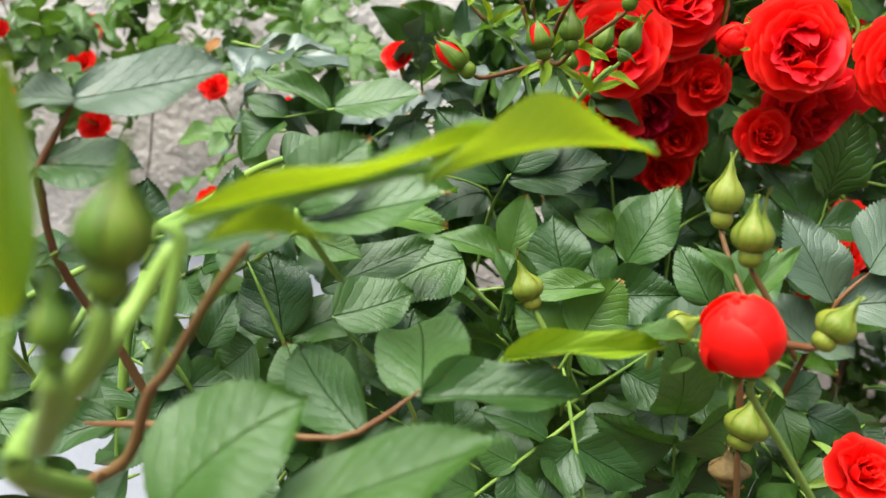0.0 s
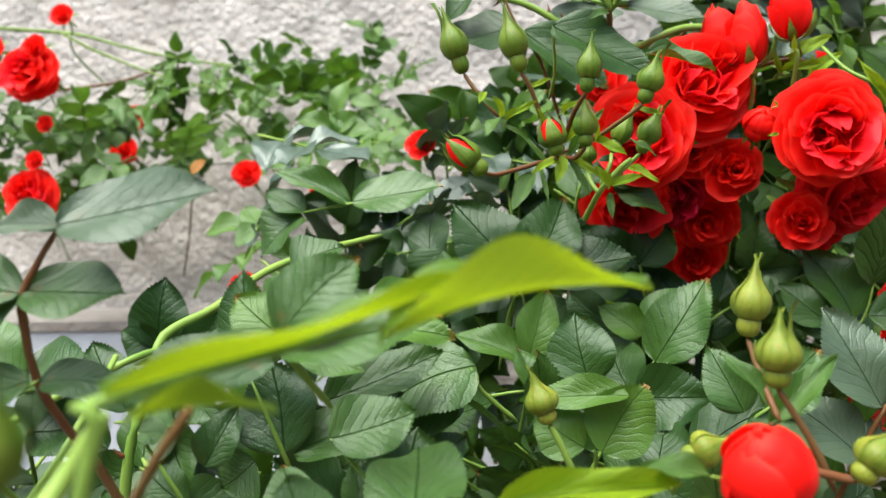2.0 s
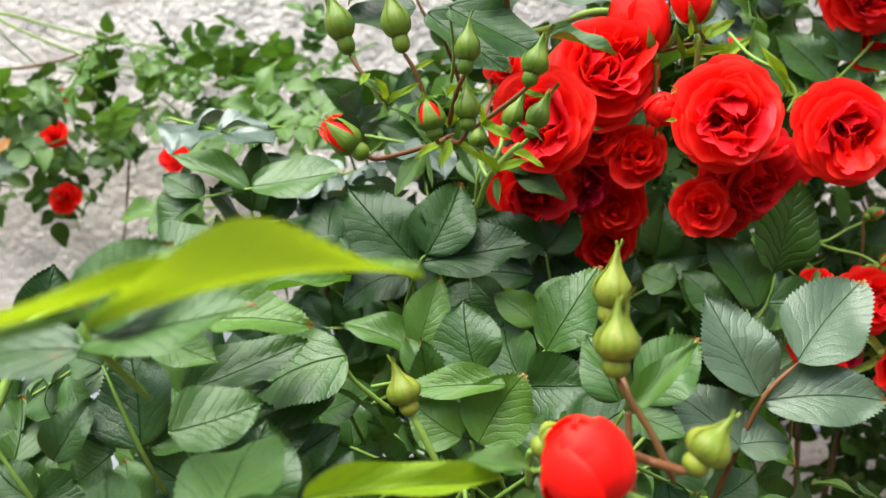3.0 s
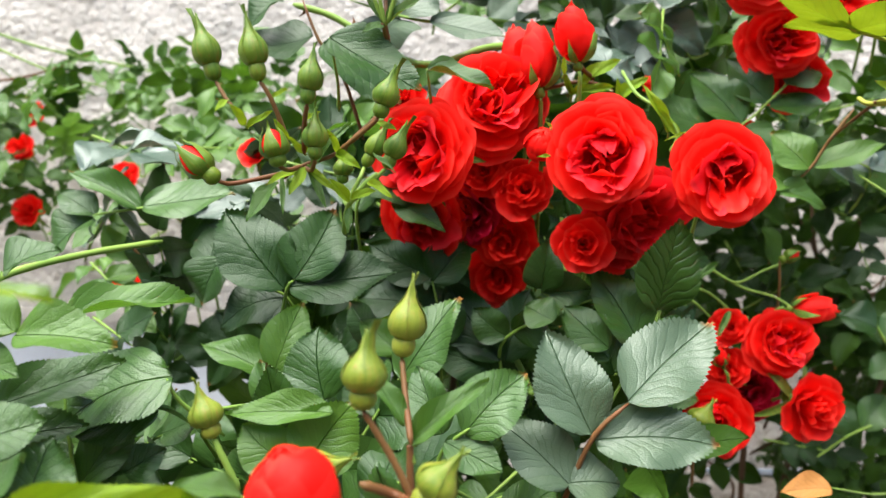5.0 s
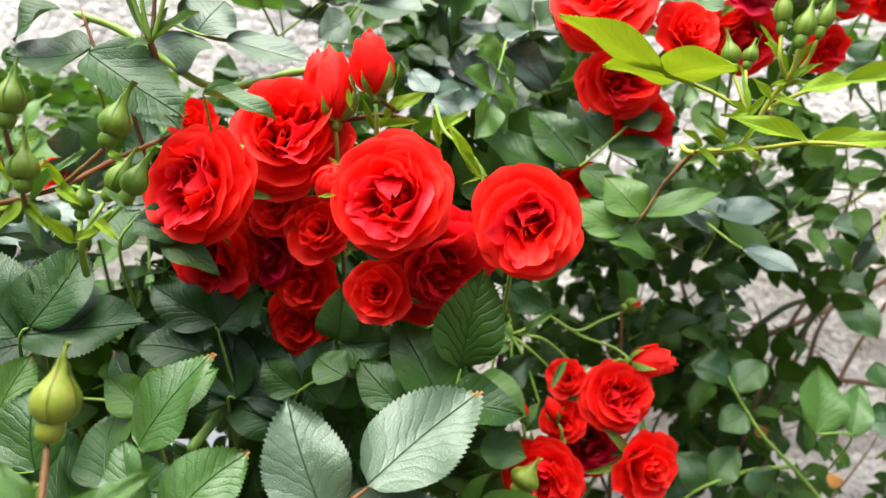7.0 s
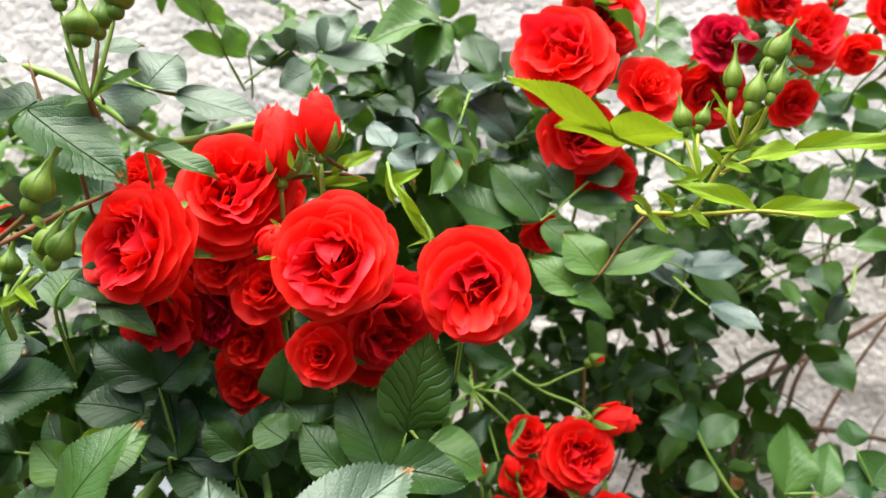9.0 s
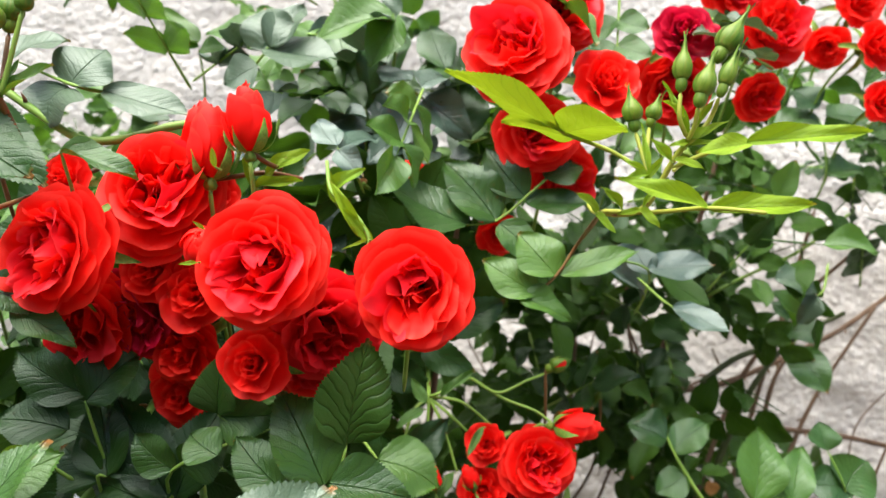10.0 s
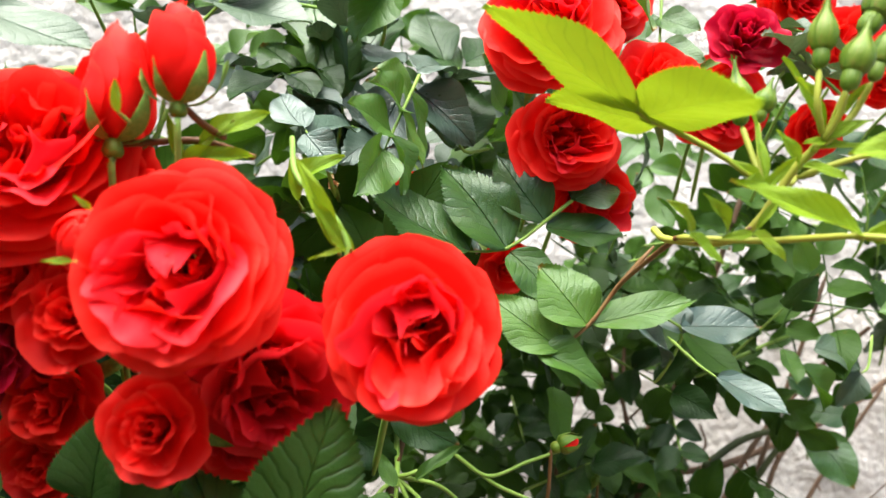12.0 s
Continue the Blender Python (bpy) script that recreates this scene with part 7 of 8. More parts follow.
rose('small withered brown rose on a twig', (0.5423, 0.9000, 1.2285), (-0.0535, -0.9966, 0.0629), 0.0120, 'cup', 1, [(0.5537, 0.9200, 1.2196), (0.5952, 1.0000, 1.1916), (0.6659, 1.1650, 1.1428)], WITHERED, 4.40)
rose('small withered brown rose on a twig', (0.5797, 0.9200, 1.1966), (-0.0535, -0.9966, 0.0629), 0.0099, 'cup', 2, [(0.5919, 0.9400, 1.1869), (0.6281, 1.0000, 1.1600), (0.7047, 1.1650, 1.1056)], WITHERED, 0.52)
rose('small withered brown rose on a twig', (0.5507, 0.9500, 1.2745), (-0.0535, -0.9966, 0.0629), 0.0077, 'cup', 3, [(0.5621, 0.9700, 1.2665), (0.5848, 1.0000, 1.2483), (0.6537, 1.1650, 1.2096)], WITHERED, 2.92)
rose('small withered brown rose on a twig', (0.2304, 0.6000, 1.4075), (-0.0535, -0.9966, 0.0629), 0.0034, 'cup', 1, [(0.2325, 0.6200, 1.4059), (0.2358, 1.0000, 1.4293), (0.2433, 0.6600, 1.3897)], WITHERED, 5.32)
cane('dark green cane crossing before the stucco wall', [(0.5620, 0.8600, 1.2560), (0.6020, 0.8700, 1.2820), (0.6520, 0.8800, 1.2990), (0.7300, 0.9000, 1.3330)], 0.0034, 0.0026, DARK_STEM, 3, 361)
cane('dark green cane crossing before the stucco wall', [(0.5900, 0.8800, 1.1700), (0.6130, 0.8800, 1.2300), (0.6400, 0.8800, 1.2760), (0.6760, 0.8900, 1.3080)], 0.0036, 0.0024, DARK_STEM, 3, 362)
cane('thin dark twig between shaded leaves', [(0.4820, 0.8600, 1.3560), (0.4860, 0.8600, 1.3050), (0.5010, 0.8600, 1.2560), (0.5230, 0.8600, 1.2080)], 0.0015, 0.0018, BARK, 2, 363)
cane('old brown woody twig before the stucco wall', [(0.4729, 0.9500, 1.2236), (0.5111, 0.9500, 1.2324), (0.5501, 0.9500, 1.2311), (0.6363, 0.9700, 1.2452), (0.7310, 1.0000, 1.2809), (0.7973, 1.0200, 1.3111), (0.8867, 1.0500, 1.3655)], 0.0040, 0.0030, BARK, 4, 346)
cane('old brown woody twig before the stucco wall', [(0.6731, 1.0000, 1.1958), (0.7222, 1.0000, 1.1887), (0.7783, 1.0000, 1.1854), (0.8635, 1.0000, 1.1722)], 0.0035, 0.0030, BARK, 2, 347)
cane('old brown woody twig before the stucco wall', [(0.7243, 1.0000, 1.1517), (0.7425, 1.0000, 1.2001), (0.7678, 1.0000, 1.2493), (0.8263, 1.0000, 1.3422)], 0.0030, 0.0020, BARK, 2, 348)
cane('old brown woody twig before the stucco wall', [(0.5360, 0.9000, 1.1832), (0.5200, 0.9000, 1.2420), (0.5048, 0.9000, 1.2891), (0.4873, 0.9000, 1.3241)], 0.0020, 0.0014, BARK, 2, 349)
cane('old brown woody twig before the stucco wall', [(0.5762, 0.9000, 1.1259), (0.6105, 0.9200, 1.2078), (0.6385, 0.9200, 1.2713), (0.6979, 0.9200, 1.3501), (0.7349, 0.9000, 1.3964)], 0.0030, 0.0020, BARK, 4, 350)
cane('old brown woody twig before the stucco wall', [(0.6694, 0.9500, 1.2055), (0.6800, 0.9500, 1.2510), (0.6979, 0.9500, 1.2843)], 0.0030, 0.0020, BARK, 1, 351)
cane('green rose shoot before the stucco wall', [(0.5195, 0.8000, 1.3317), (0.5721, 0.8000, 1.3620), (0.6253, 0.8000, 1.3900), (0.6730, 0.8000, 1.4286)], 0.0016, 0.0014, STEM, 3, 352)
cane('green forked rose shoot low in the bush', [(0.5770, 0.7000, 1.1130), (0.5361, 0.7000, 1.1561), (0.5032, 0.7000, 1.1875), (0.4798, 0.7000, 1.2217), (0.4704, 0.7100, 1.2478)], 0.0020, 0.0009, STEM, 2, 353)
cane('green forked rose shoot low in the bush', [(0.5320, 0.7000, 1.1601), (0.5002, 0.7050, 1.1544), (0.4585, 0.7000, 1.1400), (0.4324, 0.7100, 1.1152)], 0.0016, 0.0009, STEM, 1, 354)
cane('thin bright green flower stalk of the lower cluster', [(0.2819, 0.6200, 1.2674), (0.2825, 0.6150, 1.2447), (0.2827, 0.6050, 1.2188)], 0.0012, 0.0009, STEM, 0, 355)
cane('thin bright green flower stalk of the lower cluster', [(0.2819, 0.6200, 1.2674), (0.2923, 0.6150, 1.2492), (0.3032, 0.6100, 1.2206)], 0.0012, 0.0009, STEM, 0, 356)
cane('thin bright green flower stalk of the lower cluster', [(0.2819, 0.6200, 1.2674), (0.2980, 0.6150, 1.2555), (0.3160, 0.6200, 1.2394)], 0.0012, 0.0009, STEM, 0, 357)
cane('thin bright green flower stalk of the lower cluster', [(0.2819, 0.6200, 1.2674), (0.3035, 0.6150, 1.2658), (0.3256, 0.6200, 1.2501)], 0.0012, 0.0009, STEM, 0, 358)
cane('thin bright green flower stalk of the lower cluster', [(0.2819, 0.6200, 1.2674), (0.2712, 0.6100, 1.2569), (0.2640, 0.6000, 1.2268)], 0.0012, 0.0009, STEM, 0, 359)
cane('thin bright green flower stalk of the lower cluster', [(0.2819, 0.6200, 1.2674), (0.2891, 0.6150, 1.2712), (0.3095, 0.6200, 1.2817)], 0.0012, 0.0009, STEM, 0, 360)
cane('thin bright green flower stalk of the lower cluster', [(0.3095, 0.6200, 1.2817), (0.3327, 0.6200, 1.2687), (0.3535, 0.6120, 1.2627), (0.3661, 0.6050, 1.2544)], 0.0011, 0.0009, STEM, 0, 361)
cane('thin bright green flower stalk of the lower cluster', [(0.3095, 0.6200, 1.2817), (0.3284, 0.6200, 1.2725), (0.3483, 0.6200, 1.2817), (0.3677, 0.6250, 1.2891)], 0.0011, 0.0009, STEM, 0, 362)
rose_leaf('small bright green bract among flower stalks', [((0.2794, 0.6000, 1.2666), (0.2693, 0.6038, 1.2813), 0.0083, (-0.1491, -0.7094, 0.6888), 2)],
          [(0.2813, 0.6050, 1.2652), (0.2794, 0.6000, 1.2666)], FRESH, r=0.0005)
rose_leaf('small bright green bract among flower stalks', [((0.2890, 0.6000, 1.2709), (0.3104, 0.6050, 1.2892), 0.0068, (0.0185, -0.7015, 0.7125), 3)],
          [(0.2909, 0.6050, 1.2696), (0.2890, 0.6000, 1.2709)], FRESH, r=0.0005)
rose_leaf('small bright green bract among flower stalks', [((0.2777, 0.6000, 1.2626), (0.2603, 0.5950, 1.2508), 0.0078, (-0.1434, -0.7596, 0.6344), 4)],
          [(0.2796, 0.6050, 1.2612), (0.2777, 0.6000, 1.2626)], FRESH, r=0.0005)
rose_leaf('small bright green bract among flower stalks', [((0.3175, 0.6000, 1.2528), (0.3074, 0.5926, 1.2342), 0.0054, (0.0290, -0.8540, 0.5194), 5)],
          [(0.3197, 0.6050, 1.2513), (0.3175, 0.6000, 1.2528)], FRESH, r=0.0005)
rose_leaf('small bright green bract among flower stalks', [((0.2995, 0.6000, 1.2226), (0.2897, 0.5932, 1.2062), 0.0070, (-0.1377, -0.8796, 0.4554), 0)],
          [(0.3016, 0.6050, 1.2208), (0.2995, 0.6000, 1.2226)], FRESH, r=0.0005)
cane('green shoot carrying the lower cluster', [(0.2762, 0.7000, 1.3370), (0.2795, 0.6700, 1.3018), (0.2816, 0.6400, 1.2784), (0.2819, 0.6200, 1.2674)], 0.0018, 0.0014, STEM, 1, 368)
cane('reddish leaf stalk joining a green shoot', [(0.3602, 0.4850, 1.3880), (0.3606, 0.5150, 1.3808), (0.3607, 0.5450, 1.3719), (0.3519, 0.5500, 1.3548)], 0.0011, 0.0008, PURPLE_STEM, 0, 369)
rose_leaf('dark green compound rose leaf with serrated leaflets', [((0.4798, 0.7000, 1.2217), (0.5106, 0.7079, 1.2454), 0.0289, (0.0526, -0.6723, 0.7384), 0),
           ((0.4745, 0.7000, 1.2308), (0.4445, 0.7040, 1.2428), 0.0350, (-0.1773, -0.6991, 0.6927), 1),
           ((0.4904, 0.7000, 1.2034), (0.4656, 0.6952, 1.1893), 0.0264, (-0.0160, -0.7967, 0.6042), 2)],
          [(0.5032, 0.7000, 1.1875), (0.4798, 0.7000, 1.2217)], LEAF)
rose_leaf('dark green compound rose leaf with serrated leaflets', [((0.4585, 0.7000, 1.1400), (0.4388, 0.7090, 1.1657), 0.0313, (-0.1820, -0.8469, 0.4997), 4),
           ((0.4654, 0.7000, 1.1436), (0.4917, 0.7101, 1.1726), 0.0286, (0.0580, -0.8345, 0.5479), 0),
           ((0.4979, 0.7000, 1.1558), (0.5102, 0.6930, 1.1361), 0.0313, (-0.0841, -0.8012, 0.5924), 1)],
          [(0.5002, 0.7050, 1.1544), (0.4585, 0.7000, 1.1400)], LEAF)
rose_leaf('small dry brown rose leaf on a twig', [((0.5366, 0.8800, 1.2198), (0.5329, 0.8853, 1.2357), 0.0175, (-0.0467, -0.7054, 0.7073), 3)],
          [(0.5584, 0.9100, 1.1999), (0.5366, 0.8800, 1.2198)], DRY, r=0.0006)
rose_leaf('small dry brown rose leaf on a twig', [((0.5805, 0.9000, 1.1910), (0.5774, 0.9049, 1.2054), 0.0151, (-0.0722, -0.7087, 0.7018), 4)],
          [(0.6039, 0.9300, 1.1698), (0.5805, 0.9000, 1.1910)], DRY, r=0.0006)
rose_leaf('small dry brown rose leaf on a twig', [((0.5807, 0.8600, 1.1456), (0.5747, 0.8642, 1.1578), 0.0163, (-0.0559, -0.7856, 0.6162), 5)],
          [(0.6043, 0.8900, 1.1231), (0.5807, 0.8600, 1.1456)], DRY, r=0.0006)
rose_leaf('small dry brown rose leaf on a twig', [((0.5411, 0.8800, 1.1206), (0.5308, 0.8827, 1.1284), 0.0144, (-0.0540, -0.8682, 0.4933), 0)],
          [(0.5631, 0.9100, 1.0970), (0.5411, 0.8800, 1.1206)], DRY, r=0.0006)
rose_leaf('small dry brown rose leaf on a twig', [((0.6489, 0.8400, 1.1019), (0.6463, 0.8455, 1.1174), 0.0167, (-0.0654, -0.8803, 0.4698), 1)],
          [(0.6754, 0.8700, 1.0778), (0.6489, 0.8400, 1.1019)], DRY, r=0.0006)
rose_leaf('small dry brown rose leaf on a twig', [((0.6475, 0.8400, 1.1451), (0.6401, 0.8436, 1.1553), 0.0138, (-0.0433, -0.8136, 0.5798), 2)],
          [(0.6740, 0.8700, 1.1227), (0.6475, 0.8400, 1.1451)], DRY, r=0.0006)
rose_leaf('small dry brown rose leaf on a twig', [((0.5195, 0.9200, 1.1811), (0.5139, 0.9243, 1.1940), 0.0127, (-0.0822, -0.7248, 0.6841), 3)],
          [(0.5406, 0.9500, 1.1594), (0.5195, 0.9200, 1.1811)], DRY, r=0.0006)
rose_leaf('yellowing rose leaf low in the bush', [((0.0939, 0.4750, 1.2513), (0.0658, 0.4750, 1.2460), 0.0151, (-0.0776, -0.8730, 0.4816), 1)],
          [(0.1032, 0.4900, 1.2384), (0.0939, 0.4750, 1.2513)], YOUNG)
cane('thick green rose cane low in the bush', [(0.0913, 0.5000, 1.2074), (0.1031, 0.5150, 1.2252), (0.1145, 0.5400, 1.2508), (0.1157, 0.5700, 1.2645)], 0.0030, 0.0024, STEM, 2, 384)
cane('green rose cane low in the bush', [(0.1681, 0.5000, 1.2087), (0.1602, 0.5200, 1.2241), (0.1482, 0.5500, 1.2390)], 0.0022, 0.0018, STEM, 1, 385)

# ---- more bracts and thin shoots ----
rose_leaf('small yellow-green bract below the blooms', [((0.2388, 0.4700, 1.3667), (0.2230, 0.4640, 1.3932), 0.0063, (-0.0725, -0.9239, 0.3758), 1)],
          [(0.2406, 0.4800, 1.3643), (0.2388, 0.4700, 1.3667)], YOUNG, r=0.0006)
rose_leaf('small yellow-green bract below the blooms', [((0.2447, 0.4700, 1.3643), (0.2296, 0.4640, 1.3797), 0.0058, (-0.0725, -0.9239, 0.3758), 2)],
          [(0.2466, 0.4800, 1.3619), (0.2447, 0.4700, 1.3643)], YOUNG, r=0.0006)
rose_leaf('small yellow-green bract below the blooms', [((0.1850, 0.4800, 1.3892), (0.2082, 0.4740, 1.3932), 0.0065, (-0.0725, -0.9239, 0.3758), 3)],
          [(0.1855, 0.4900, 1.3873), (0.1850, 0.4800, 1.3892)], YOUNG, r=0.0006)
rose_leaf('small yellow-green bract below the blooms', [((0.1876, 0.4800, 1.3923), (0.1989, 0.4740, 1.4040), 0.0053, (-0.0725, -0.9239, 0.3758), 4)],
          [(0.1882, 0.4900, 1.3905), (0.1876, 0.4800, 1.3923)], YOUNG, r=0.0006)
rose_leaf('small yellow-green bract below the blooms', [((0.1914, 0.4800, 1.3985), (0.2114, 0.4740, 1.4079), 0.0088, (-0.0725, -0.9239, 0.3758), 5)],
          [(0.1921, 0.4900, 1.3968), (0.1914, 0.4800, 1.3985)], YOUNG, r=0.0006)
rose_leaf('small yellow-green bract below the blooms', [((0.1851, 0.4800, 1.3878), (0.1791, 0.4740, 1.4024), 0.0040, (-0.0725, -0.9239, 0.3758), 0)],
          [(0.1856, 0.4900, 1.3859), (0.1851, 0.4800, 1.3878)], YOUNG, r=0.0006)
rose_leaf('small yellow-green bract below the blooms', [((0.2171, 0.5200, 1.3928), (0.2354, 0.5140, 1.4063), 0.0086, (-0.0725, -0.9239, 0.3758), 1)],
          [(0.2187, 0.5300, 1.3906), (0.2171, 0.5200, 1.3928)], YOUNG, r=0.0006)
rose_leaf('small yellow-green bract below the blooms', [((0.2208, 0.5200, 1.3866), (0.2165, 0.5140, 1.4048), 0.0051, (-0.0725, -0.9239, 0.3758), 2)],
          [(0.2224, 0.5300, 1.3843), (0.2208, 0.5200, 1.3866)], YOUNG, r=0.0006)
cane('thin pale green flower stalk', [(0.2397, 0.4700, 1.3554), (0.2432, 0.4680, 1.3655), (0.2352, 0.4700, 1.3778), (0.2225, 0.4800, 1.3892), (0.2172, 0.5000, 1.4061)], 0.0011, 0.0010, STEM, 0, 394)
cane('reddish brown stalk of half-open buds', [(0.1630, 0.4750, 1.3898), (0.1736, 0.4780, 1.3925), (0.1902, 0.4800, 1.3960), (0.2068, 0.4900, 1.3950)], 0.0013, 0.0012, PURPLE_STEM, 0, 395)
cane('reddish brown stalk of half-open buds', [(0.1841, 0.4620, 1.4045), (0.1912, 0.4700, 1.4000), (0.1972, 0.4800, 1.3983)], 0.0012, 0.0012, PURPLE_STEM, 0, 396)
cane('smooth green rose cane with small thorns', [(0.0170, 0.5000, 1.4446), (0.0411, 0.5000, 1.4376), (0.0659, 0.5000, 1.4230), (0.0907, 0.5000, 1.4098), (0.1128, 0.5050, 1.4124), (0.1386, 0.5200, 1.4244), (0.1734, 0.5400, 1.4283)], 0.0020, 0.0024, STEM, 4, 397)

rose_leaf('thin yellow-green sepal between the blooms', [((0.17, 0.44, 1.35), (0.163, 0.436, 1.349), 0.0022, (-0.05, -0.92, 0.38), 0)],
          [(0.17, 0.4520, 1.35), (0.17, 0.44, 1.35)], YOUNG, r=0.0005)
rose_leaf('thin yellow-green sepal between the blooms', [((0.171, 0.444, 1.365), (0.167, 0.44, 1.368), 0.0018, (-0.05, -0.92, 0.38), 0)],
          [(0.171, 0.4560, 1.365), (0.171, 0.444, 1.365)], YOUNG, r=0.0005)
rose_leaf('thin yellow-green sepal between the blooms', [((0.176, 0.436, 1.392), (0.175, 0.432, 1.4), 0.003, (-0.05, -0.92, 0.38), 0)],
          [(0.176, 0.4480, 1.392), (0.176, 0.436, 1.392)], YOUNG, r=0.0005)
rose_leaf('thin yellow-green sepal between the blooms', [((0.244, 0.454, 1.365), (0.232, 0.45, 1.36), 0.0016, (-0.05, -0.92, 0.38), 0)],
          [(0.244, 0.4660, 1.365), (0.244, 0.454, 1.365)], YOUNG, r=0.0005)

# ---- small leaves along the left side ----
rose_leaf('dark green compound rose leaf with serrated leaflets', [((-0.1291, 0.2500, 1.2600), (-0.1287, 0.2455, 1.2475), 0.0104, (-0.0661, -0.8308, 0.5526), 0),
           ((-0.1625, 0.2500, 1.2605), (-0.1565, 0.2532, 1.2696), 0.0131, (0.1961, -0.8465, 0.4949), 1),
           ((-0.1700, 0.2500, 1.2463), (-0.1586, 0.2526, 1.2535), 0.0143, (-0.0720, -0.7980, 0.5983), 0)],
          [(-0.1700, 0.2800, 1.2113), (-0.1700, 0.2500, 1.2463), (-0.1291, 0.2500, 1.2600)], LEAF)
rose_leaf('dark green compound rose leaf with serrated leaflets', [((-0.1758, 0.4500, 1.2362), (-0.1713, 0.4500, 1.2778), 0.0346, (0.2050, -0.9733, -0.1031), 0),
           ((-0.1565, 0.4500, 1.2359), (-0.1393, 0.4500, 1.2599), 0.0240, (-0.1053, -0.9351, -0.3383), 5),
           ((-0.1758, 0.4500, 1.2362), (-0.1997, 0.4500, 1.2471), 0.0256, (0.2136, -0.9712, -0.1056), 1)],
          [(-0.1565, 0.4800, 1.2009), (-0.1565, 0.4500, 1.2359), (-0.1758, 0.4500, 1.2362)], DEEP)
rose_leaf('dark green compound rose leaf with serrated leaflets', [((-0.1198, 0.3000, 1.2318), (-0.1074, 0.2997, 1.2310), 0.0115, (-0.0799, -0.7357, 0.6726), 0),
           ((-0.0944, 0.3000, 1.2182), (-0.0835, 0.3077, 1.2398), 0.0167, (0.2206, -0.8415, 0.4932), 1),
           ((-0.1025, 0.3000, 1.2036), (-0.1203, 0.3047, 1.2166), 0.0190, (-0.0908, -0.7721, 0.6289), 0)],
          [(-0.1025, 0.3300, 1.1686), (-0.1025, 0.3000, 1.2036), (-0.1198, 0.3000, 1.2318)], LEAF)

# ---- filling foliage ----
rng = random.Random(11)


def spray(at, normal, direction, size_, n=5):
    """Blades of one compound leaf, laid out on both sides of its stalk."""
    d = Vector(direction).normalized()
    nn = (Vector(normal) - d * Vector(normal).dot(d)).normalized()
    s = d.cross(nn)
    at = Vector(at)
    rows = []
    pairs = (n - 1) // 2
    for i in range(pairs):
        p = at + d * size_ * (0.15 + 0.62 * i)
        for side in (-1, 1):
            tip = p + (d * 0.55 + s * side * 0.85 + nn * rng.uniform(-0.25, 0.15)).normalized() * size_ * rng.uniform(0.7, 0.95)
            rows.append((tuple(p), tuple(tip), size_ * rng.uniform(0.5, 0.66), tuple(nn + s * side * rng.uniform(-0.1, 0.35)), rng.randrange(6)))
    e = at + d * size_ * (0.2 + 0.62 * (pairs - 0.4))
    rows.append((tuple(e), tuple(e + (d + nn * rng.uniform(-0.3, 0.1)) * size_), size_ * rng.uniform(0.55, 0.7), tuple(nn), rng.randrange(6)))
    return rows, [tuple(at - d * size_ * 0.6), tuple(at), tuple(e)]


def fill(count, lo, hi, size_, facing, spread, material, label, density=None):
    made = tries = 0
    while made < count and tries < count * 20:
        tries += 1
        p = [rng.uniform(a, b) for a, b in zip(lo, hi)]
        if density and rng.random() > density(*p):
            continue
        nrm = Vector(facing) + Vector([rng.gauss(0, spread) for _ in range(3)])
        d = Vector((rng.uniform(-1, 1), rng.uniform(-0.6, 0.1), rng.uniform(-0.7, 0.7)))
        rows, stalk = spray(p, nrm, d, size_ * rng.uniform(0.75, 1.2), rng.choice((5, 5, 5, 7, 3)))
        if density:
            rows = open_rows(rows)
        if not rows:
            continue
        rose_leaf(label, rows, stalk, material, fine=p[1] < 0.62)
        made += 1


def chink(x, y, z, more=0.0):
    """Clear ways through the leaves, fanning out towards the pale wall that shows in them."""
    k = 0.76 / (y - 0.10)
    px, pz = 0.245 + (x - 0.245) * k, 1.348 + (z - 1.348) * k
    return any((px - gx) ** 2 + (pz - gz) ** 2 < (r + more) ** 2 for gx, gz, r in CHINKS)


CHINKS = (
    (0.288, 1.208, 0.018), (0.330, 1.237, 0.010), (0.473, 1.156, 0.018), (0.418, 1.242, 0.009), (0.496, 1.296, 0.009),
    (0.608, 1.370, 0.018), (0.672, 1.397, 0.015), (0.330, 1.270, 0.012), (0.366, 1.298, 0.009), (0.324, 1.315, 0.008),
    (0.449, 1.280, 0.008), (0.345, 1.255, 0.008), (0.400, 1.313, 0.008), (0.441, 1.294, 0.008), (0.387, 1.257, 0.008),
    (0.464, 1.357, 0.008), (0.504, 1.322, 0.009), (0.518, 1.346, 0.009), (0.573, 1.278, 0.015), (0.603, 1.265, 0.018),
    (0.563, 1.303, 0.012), (0.593, 1.409, 0.014), (0.645, 1.401, 0.019), (0.656, 1.449, 0.017), (0.646, 1.349, 0.012),
    (0.584, 1.233, 0.013), (0.548, 1.249, 0.008), (0.633, 1.247, 0.020), (0.670, 1.224, 0.022),
)


def open_rows(rows):
    """The blades of a spray that leave the clear ways open."""
    return [row for row in rows if not chink(*((a + b) / 2 for a, b in zip(row[0], row[1])), more=0.003)]


FACE = (0.0, -0.6, 0.75)
HANG = (0.0, -0.97, 0.12)
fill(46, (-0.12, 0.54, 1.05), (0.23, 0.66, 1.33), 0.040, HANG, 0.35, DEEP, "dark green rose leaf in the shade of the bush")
fill(44, (-0.12, 0.33, 1.06), (0.26, 0.45, 1.19), 0.042, FACE, 0.3, LEAF, "dark green rose leaf low in the bush")
fill(5, (0.0, 0.62, 1.38), (0.55, 0.80, 1.62), 0.038, FACE, 0.4, LEAF, "green rose leaf near the top of the bush")
